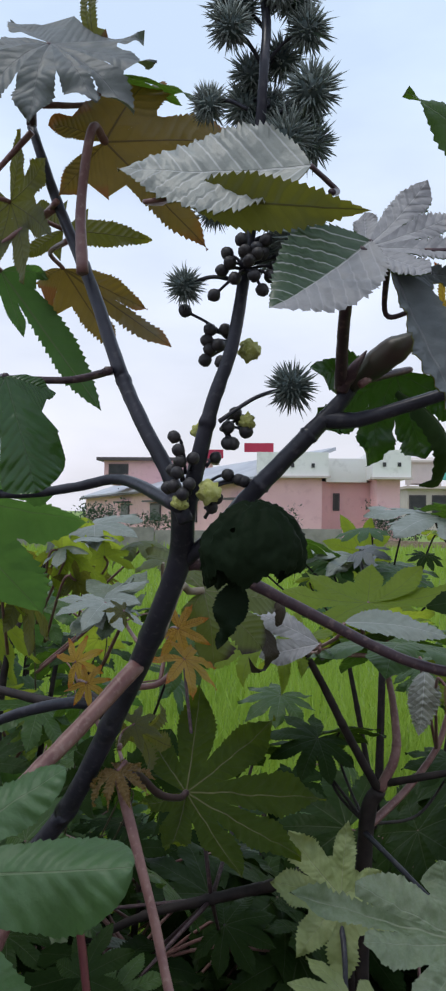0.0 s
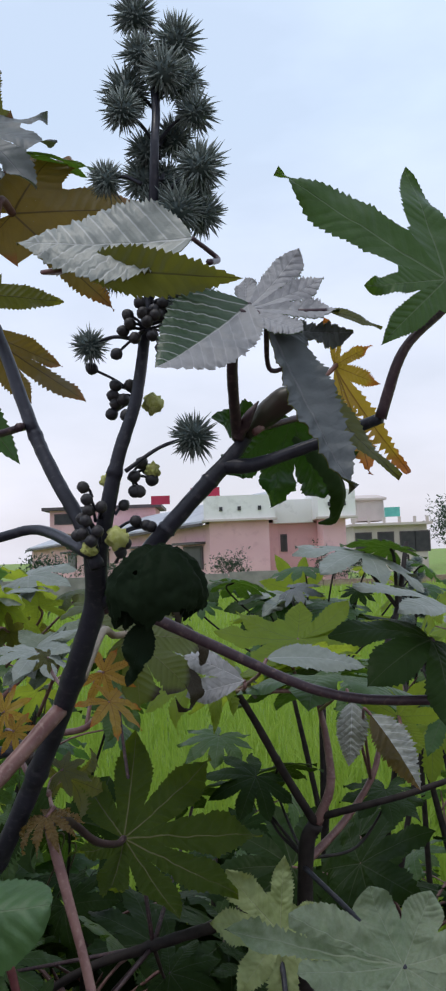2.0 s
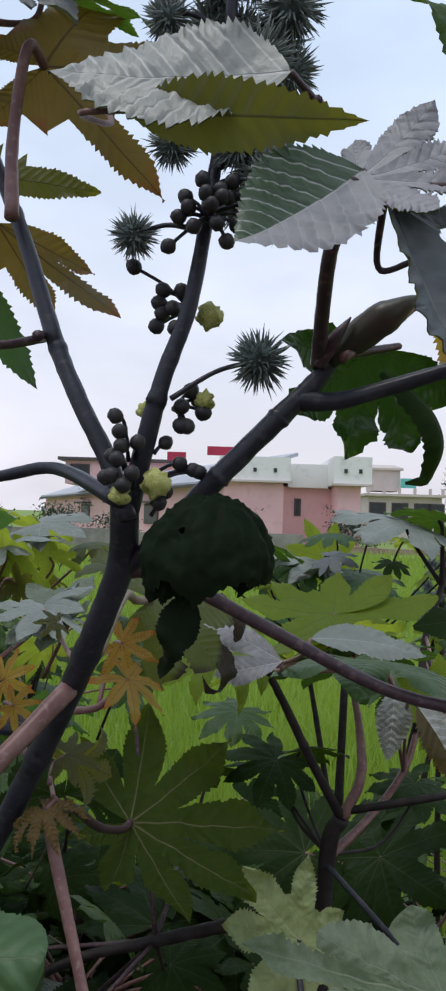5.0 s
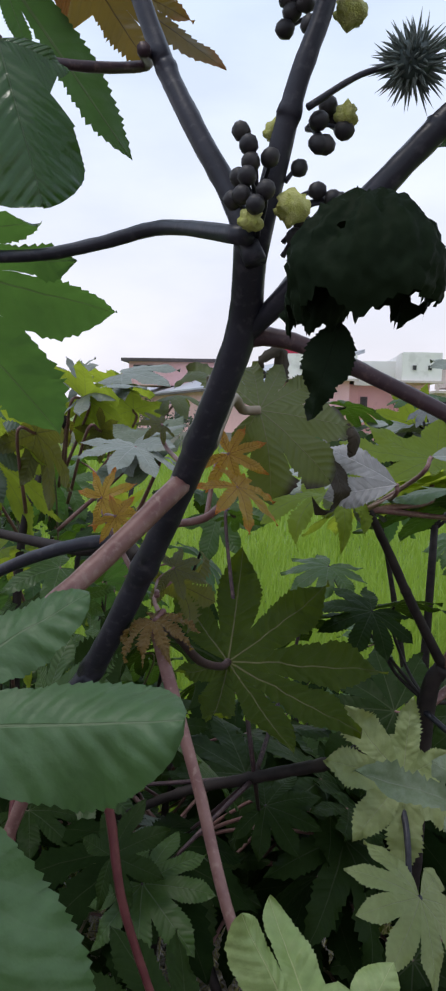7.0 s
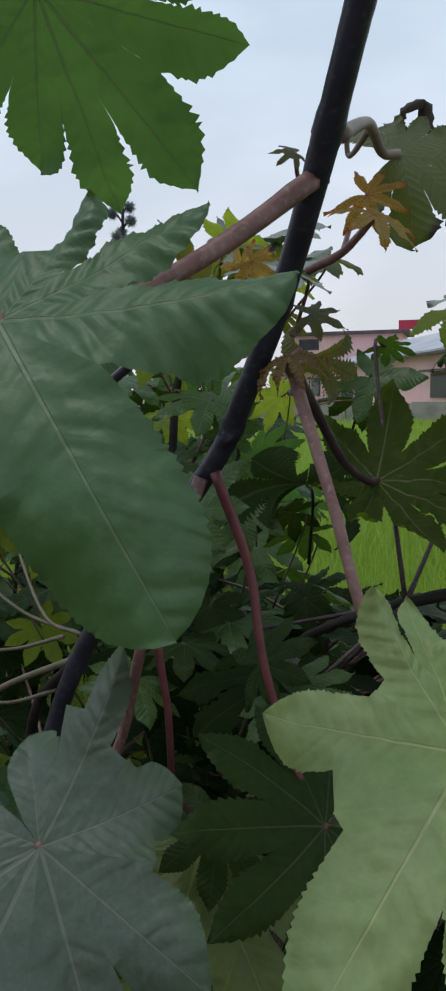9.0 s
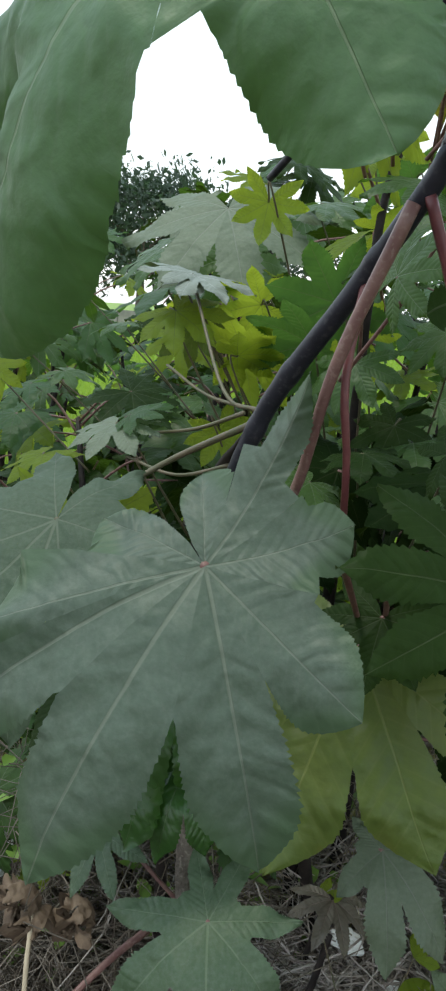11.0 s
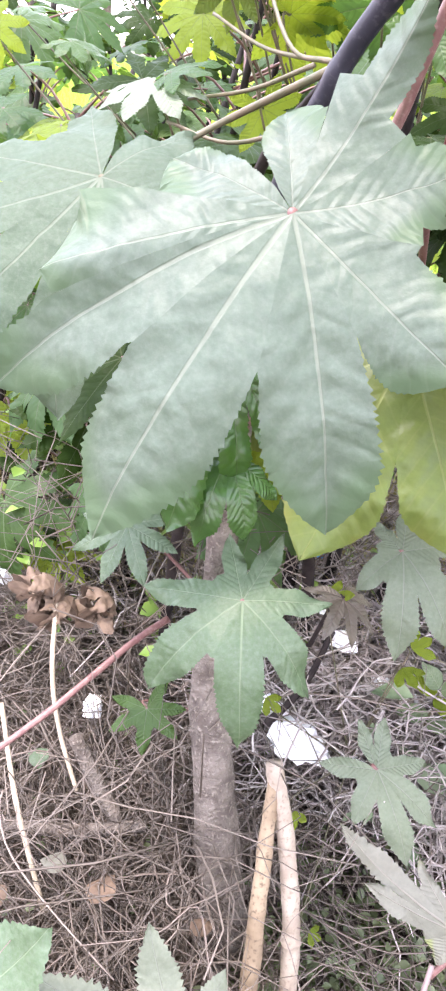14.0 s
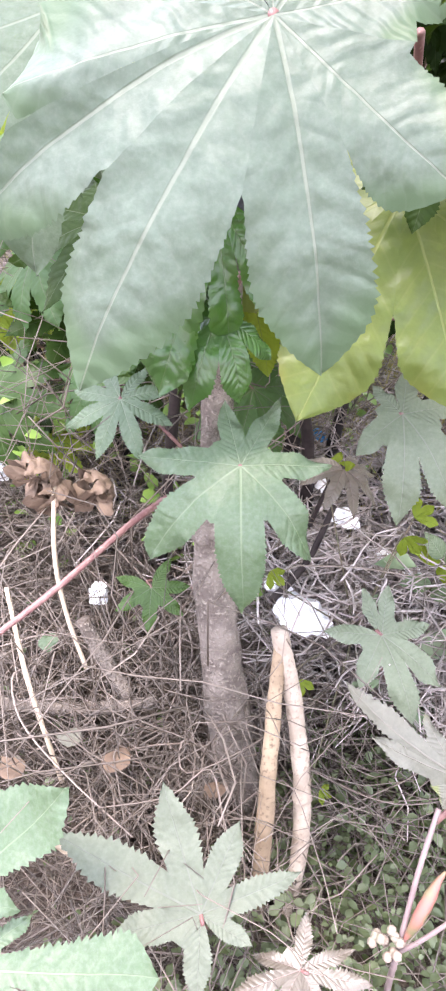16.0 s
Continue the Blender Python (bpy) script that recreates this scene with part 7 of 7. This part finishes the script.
def herb_patch(name, n, seed, x0, x1, y0, y1, z1, size, material, label):
    """Small oval leaves on short stems, as one mesh."""
    rng = np.random.RandomState(seed)
    verts, faces = [], []
    for i in range(n):
        c = np.array((x0 + (x1 - x0) * rng.rand(), y0 + (y1 - y0) * rng.rand(), 0.01 + z1 * rng.rand()))
        a, s = rng.rand() * 6.28, size * (0.5 + rng.rand())
        d = np.array((math.cos(a), math.sin(a), 0.3 * rng.randn()))
        w = np.array((-math.sin(a), math.cos(a), 0.4 * rng.randn())) * 0.36
        up = np.array((0, 0, 0.14))
        b = len(verts)
        for u, h in ((0, 0.0), (0.3, 0.85), (0.65, 0.9), (1, 0.0)):
            for g in (-1, 0, 1):
                verts.append(c + (d * u + w * h * g + up * abs(g) * h - up * u * u) * s)
        for k in range(3):
            for g in range(2):
                q = b + k * 3 + g
                faces.append((q, q + 1, q + 4, q + 3))
    return tagged(part(name, mesh_of(name, verts, faces, material), None), label, "plant", kind="stuff")


herb_patch("ground_herbs", 5200, 311, -0.20, 0.30, 0.45, 0.98, 0.12, 0.0125, M_HERBB, "low grey-green herb with small oval leaves")
herb_patch("ground_herbs", 420, 312, -1.0, -0.2, 0.45, 1.2, 0.12, 0.013, M_HERBB, "scattered small grey-green leaves in the litter")
herb_patch("ground_herbs", 420, 313, -1.0, -0.3, 0.95, 1.5, 0.5, 0.03, M_HERBL, "bright lime weeds behind the stems")
herb_patch("pale_weeds", 46, 314, -0.16, 0.10, 0.92, 1.18, 0.36, 0.042, M_HERB, "pale dusty weeds with broad leaves by the rubble")


def crumpled(at, size, material, seed, label, name="rubble", category="rubble"):
    rng = np.random.RandomState(seed)
    bm = bmesh.new()
    bmesh.ops.create_icosphere(bm, subdivisions=3, radius=1.0)
    for v in bm.verts:
        q = v.co.copy()
        v.co *= 0.75 + 0.5 * noise.noise(q * 1.7 + Vector((seed, 0, 0))) + 0.15 * noise.noise(q * 5)
        v.co = Vector((v.co.x * size[0], v.co.y * size[1], max(v.co.z, -0.3) * size[2]))
    return tagged(part(name, bm_mesh(name, bm, material), None, "", Matrix.Translation(at)), label, category, "litter pieces")


for k, (at, sz) in enumerate((((-0.254, 0.941, 0.257), (0.045, 0.035, 0.045)), ((-0.876, 1.018, 0.236), (0.03, 0.04, 0.06)), ((-0.338, 1.339, 0.155), (0.10, 0.06, 0.05)), ((-0.555, 0.868, 0.203), (0.022, 0.02, 0.025)), ((-0.146, 1.302, 0.083), (0.07, 0.05, 0.03)), ((-0.390, 1.349, 0.028), (0.08, 0.08, 0.05)), ((-0.227, 0.933, 0.266), (0.035, 0.03, 0.02)), ((-0.256, 1.088, 0.339), (0.028, 0.022, 0.016)), ((-0.176, 0.988, 0.220), (0.03, 0.02, 0.012)), ((-0.302, 0.963, 0.278), (0.025, 0.02, 0.02)), ((-0.303, 1.132, 0.353), (0.022, 0.02, 0.014)), ((-0.185, 1.105, 0.285), (0.02, 0.016, 0.012)), ((-0.144, 1.127, 0.256), (0.026, 0.018, 0.01)))):
    crumpled(at, sz, M_SHEET, k, "white crumpled sheet and plaster rubble in the litter")
crumpled((-0.414, 1.396, 0.270), (0.02, 0.02, 0.015), M_BLUE, 9, "scrap of blue plastic in the litter", "plastic_scrap", "litter")
for k, at in enumerate(((-0.556, 0.770, 0.490), (-0.535, 0.785, 0.461), (-0.502, 0.828, 0.463))):
    v, f, u = leaf_arrays(0.062, lobes=6, spread=280, width=0.17, droop=2.0, wave=0.22, curl=0.9, pucker=0.06, seed=400 + k)
    tagged(part("dead_leaf", mesh_of("dead_leaf", v, f, M_CURLED, u), None, "", Matrix.Translation(at) @ Euler((0.4 * k, 0.7, k)).to_matrix().to_4x4()), "curled dry brown leaf hanging on a stem", "leaf", "dead leaves")

for k, (at, size, mat, label) in enumerate((
    ((-0.364, 0.620, 0.200), 0.048, M_CURLED, "flat dry brown oval leaf lying on the twigs"),
    ((-0.417, 0.639, 0.205), 0.034, M_TANLEAF, "pale oval leaf caught in the twigs"),
    ((-0.560, 0.754, 0.215), 0.036, M_STAR, "small green oval leaf caught in the twigs"),
    ((-0.250, 0.660, 0.190), 0.034, M_CURLED, "flat dry brown oval leaf lying on the twigs"),
    ((-0.450, 0.560, 0.200), 0.040, M_CURLED, "flat dry brown oval leaf lying on the twigs"),
    ((-0.300, 0.560, 0.150), 0.038, M_TANLEAF, "pale oval leaf caught in the twigs"),
)):
    v, f, u = leaf_arrays(size, lobes=1, width=0.42, droop=0.5, fold=0.15, tooth=0.0, teeth=10, wave=0.03, pucker=0.04, seed=430 + k)
    tagged(part("dead_leaf", mesh_of("dead_leaf", v, f, mat, u), None, "", Matrix.Translation(at) @ Euler((0.25, 0.2 * (k % 3 - 1), 1.9 * k)).to_matrix().to_4x4()), label, "leaf", "dead leaves")

# ---- pink house, neighbours, walls and trees ----
def slab(parent, name, x0, y0, z0, x1, y1, z1, material, label="", bevel=0.0):
    bm = bmesh.new()
    box(bm, x0, y0, z0, x1, y1, z1, bevel)
    return part(name, bm_mesh(name, bm, material), parent, label)


def window(parent, x, z, w, h, y, shade=True):
    f = slab(parent, "window", x - w / 2, y - 0.06, z - h / 2, x + w / 2, y + 0.05, z + h / 2, M_TRIMD)
    slab(f, "pane", x - w / 2 + 0.08, y - 0.075, z - h / 2 + 0.08, x + w / 2 - 0.08, y - 0.062, z + h / 2 - 0.08, M_DARK)
    if shade:
        slab(f, "lintel", x - w / 2 - 0.2, y - 0.45, z + h / 2 + 0.05, x + w / 2 + 0.2, y, z + h / 2 + 0.17, M_TRIMD)


HOUSE = thing("house", (2.0, 42.0, 0.0), "pink plastered village house with white parapets and a grey sheet roof", "house")
# long wing running back from the corner, with a sloping sheet roof
A, B = Vector((-0.3, 38.5, 0.0)), Vector((-17.5, 74.0, 0.0))
ALONG = (B - A).normalized()
BACK_OFF = Vector((ALONG.y, -ALONG.x, 0)) * 7.0


def prism(parent, name, corners, z_low, z_high, material, label=""):
    bm = bmesh.new()
    lo = [bm.verts.new((c[0], c[1], z)) for c, z in zip(corners, z_low)]
    hi = [bm.verts.new((c[0], c[1], z)) for c, z in zip(corners, z_high)]
    n = len(lo)
    for k in range(n):
        bm.faces.new((lo[k], lo[(k + 1) % n], hi[(k + 1) % n], hi[k]))
    bm.faces.new(lo[::-1])
    bm.faces.new(hi)
    bmesh.ops.recalc_face_normals(bm, faces=bm.faces)
    return part(name, bm_mesh(name, bm, material), parent, label)


OUT = Vector((-ALONG.y, ALONG.x, 0))
prism(HOUSE, "wall", [A, A + BACK_OFF, B + BACK_OFF, B], [-0.05] * 4, [3.15, 3.15, 2.75, 2.75], M_PINK, "pink plaster wall")
prism(HOUSE, "roof", [A + OUT * 0.5 - ALONG * 0.2, A + BACK_OFF * 0.6, B + BACK_OFF * 0.6, B + OUT * 0.5], [3.12, 4.75, 4.3, 2.7], [3.30, 4.93, 4.48, 2.88], M_ROOF, "grey sloping sheet roof")
prism(HOUSE, "eave", [A + OUT * 0.62 - ALONG * 0.2, A + OUT * 0.45 - ALONG * 0.2, B + OUT * 0.45, B + OUT * 0.62], [3.05, 3.05, 2.6, 2.6], [3.18, 3.18, 2.75, 2.75], M_TRIMD)
for q in (0.8, 9.0, 16.0, 24.0):
    w0 = A + ALONG * q
    fr = prism(HOUSE, "window", [w0 + OUT * 0.08, w0 - OUT * 0.05, w0 + ALONG * 2.4 - OUT * 0.05, w0 + ALONG * 2.4 + OUT * 0.08], [0.9] * 4, [2.1] * 4, M_TRIMD)
    prism(fr, "pane", [w0 + ALONG * 0.15 + OUT * 0.10, w0 + ALONG * 0.15 + OUT * 0.082, w0 + ALONG * 2.25 + OUT * 0.082, w0 + ALONG * 2.25 + OUT * 0.10], [1.02] * 4, [1.98] * 4, M_DARK)
    prism(fr, "lintel", [w0 - ALONG * 0.3 + OUT * 0.6, w0 - ALONG * 0.3, w0 + ALONG * 2.7, w0 + ALONG * 2.7 + OUT * 0.6], [2.18] * 4, [2.30] * 4, M_TRIMD)
# upper room
slab(HOUSE, "wall", -12.4, 58.3, 3.6, -4.5, 63.0, 5.35, M_PINK)
slab(HOUSE, "roof", -12.9, 57.8, 5.35, -4.0, 63.5, 5.58, M_TRIMD)
window(HOUSE, -11.3, 4.7, 1.5, 0.8, 58.3, False)
slab(HOUSE, "panel", -1.35, 44.0, 4.95, 0.3, 44.2, 5.45, M_MAROON, "maroon sheet on the roof")
slab(HOUSE, "panel", -4.1, 50.0, 5.0, -2.9, 50.2, 5.55, M_MAROON)
# front blocks with white parapets
slab(HOUSE, "wall", -0.3, 38.5, -0.05, 2.65, 46.0, 3.3, M_PINK, "pink plaster wall")
slab(HOUSE, "wall", 2.65, 40.2, -0.05, 5.2, 46.0, 3.1, M_PINK)
slab(HOUSE, "wall", 5.2, 37.6, -0.05, 6.3, 45.0, 3.2, M_PINK)
slab(HOUSE, "parapet", -0.55, 38.2, 3.3, 2.95, 46.0, 4.5, M_WHITE, "white roof parapet")
slab(HOUSE, "parapet", 2.95, 39.7, 3.1, 5.0, 46.0, 4.3, M_WHITE)
slab(HOUSE, "parapet", 4.95, 37.2, 3.2, 6.75, 45.2, 4.55, M_WHITE)
slab(HOUSE, "cornice", -0.65, 38.05, 3.24, 3.05, 38.3, 3.34, M_CREAM)
slab(HOUSE, "cornice", 4.85, 37.05, 3.15, 6.85, 37.3, 3.25, M_CREAM)
window(HOUSE, 3.5, 2.1, 0.35, 0.9, 40.2, False)
for x, y in ((0.3, 38.2), (1.2, 38.2), (2.2, 38.2), (5.5, 37.2), (6.2, 37.2)):
    slab(HOUSE, "vent", x - 0.08, y - 0.06, 3.75, x + 0.08, y, 3.95, M_DARK)

HOUSE2 = thing("house", (13.0, 58.0, 0.0), "cream flat-roofed house with a teal rooftop sheet", "house")
slab(HOUSE2, "wall", 9.9, 56.0, -0.05, 15.2, 64.0, 3.3, M_CREAM)
slab(HOUSE2, "roof", 9.7, 55.5, 3.3, 15.5, 64.5, 3.48, M_CREAM)
for x in (9.9, 11.0, 12.1, 13.2, 14.3, 15.2):
    slab(HOUSE2, "parapet_post", x - 0.09, 55.7, 3.48, x + 0.09, 55.9, 3.9, M_CREAM)
slab(HOUSE2, "stair_room", 10.6, 58.0, 3.75, 12.6, 61.0, 5.3, M_CREAM)
prism(HOUSE2, "roof", [(10.4, 57.8), (12.8, 57.8), (12.8, 61.2), (10.4, 61.2)], [5.3] * 4, [5.45, 5.45, 5.9, 5.9], M_CREAM)
slab(HOUSE2, "awning", 12.6, 57.6, 4.0, 13.7, 57.9, 4.7, M_TEAL, "teal sheet on the roof")
for x in (10.6, 12.2, 13.8, 14.8):
    window(HOUSE2, x, 2.1, 1.2, 1.5, 56.0, False)

WALL = thing("boundary_wall", (-6.0, 31.0, 0.0), "low grey block wall at the field's far side", "wall", "", "structure")
for k in range(14):
    slab(WALL, "panel", -32.0 + 2.5 * k, 31.0 + 0.06 * (k % 2), -0.05, -32.0 + 2.5 * k + 2.46, 31.25 + 0.06 * (k % 2), 0.85 + 0.06 * math.sin(k * 2.1), M_WALLG)
WALL2 = thing("boundary_wall", (8.0, 36.0, 0.0), "low brown brick wall before the pink house", "wall", "", "structure")
for k in range(7):
    slab(WALL2, "panel", 0.9 + 2.0 * k, 36.0 + 0.05 * (k % 2), -0.05, 0.9 + 2.0 * k + 1.97, 36.3 + 0.05 * (k % 2), 0.30 + 0.05 * math.sin(k * 1.7), M_BRICKW)


def tree(at, height, spread, seed, label="leafy green tree behind the houses", leaves=6000, fine=0.045):
    rng = np.random.RandomState(seed)
    t = thing("tree", at, label, "tree", "far trees")
    o = np.array(at)
    v, f = tube_arrays([o - (0, 0, 0.1), o + (0.1, 0, height * 0.35), o + (0, 0.2, height * 0.75)], [height * 0.035, height * 0.024, height * 0.01], 8, 5, (), seed, 0.06)
    limbs = []
    for k in range(7):
        a = k * 2.4 + rng.rand()
        b = o + (0, 0, height * (0.3 + 0.06 * k))
        e = b + (math.cos(a) * spread * 0.7, math.sin(a) * spread * 0.7, height * 0.2)
        w, g = tube_arrays([b, (b + e) / 2 + (0, 0, 0.2), e], [height * 0.012, height * 0.008, height * 0.003], 5, 3, (), seed + k, 0.05)
        n0 = len(v)
        v += w
        f += [tuple(n0 + q for q in h) for h in g]
        limbs.append(e)
    part("trunk", mesh_of("trunk", v, f, M_BARK), t)
    clumps = [e + rng.randn(3) * spread * 0.2 for e in limbs for _ in range(3)] + [o + (rng.randn() * spread * 0.3, rng.randn() * spread * 0.3, height * (0.7 + 0.25 * rng.rand())) for _ in range(10)]
    vv, ff = [], []
    for i in range(leaves):
        c = clumps[i % len(clumps)] + rng.randn(3) * (spread * 0.2, spread * 0.2, spread * 0.15)
        d, w = rng.randn(3), rng.randn(3)
        s = fine * spread * (0.5 + rng.rand())
        d, w = d / np.linalg.norm(d) * s, w / np.linalg.norm(w) * s * 0.5
        n0 = len(vv)
        vv += [c - d, c + w, c + d, c - w]
        ff.append((n0, n0 + 1, n0 + 2, n0 + 3))
    part("crown", mesh_of("crown", vv, ff, M_TREELEAF), t)


tree((23.0, 70.0, 0.0), 5.5, 3.2, 1)
tree((28.0, 74.0, 0.0), 5.0, 3.0, 2)
tree((-30.0, 40.0, 0.0), 8.5, 4.5, 3, "dark leafy tree beyond the field")
tree((-36.0, 41.0, 0.0), 9.0, 5.0, 4, "dark leafy tree beyond the field")
tree((-42.0, 44.0, 0.0), 9.5, 5.0, 5, "dark leafy tree beyond the field")
tree((-24.5, 44.0, 0.0), 7.0, 4.0, 6, "dark leafy tree beyond the field")
for k, (x, y, s) in enumerate(((-8.0, 36.5, 1.1), (-5.2, 36.0, 0.9), (0.6, 36.0, 0.9), (5.4, 36.5, 0.9), (6.8, 36.8, 0.8), (-11.5, 36.0, 1.0))):
    tree((x, y, 0.0), 1.6 * s, 1.1 * s, 20 + k, "round green bush by the house", 900, 0.07)
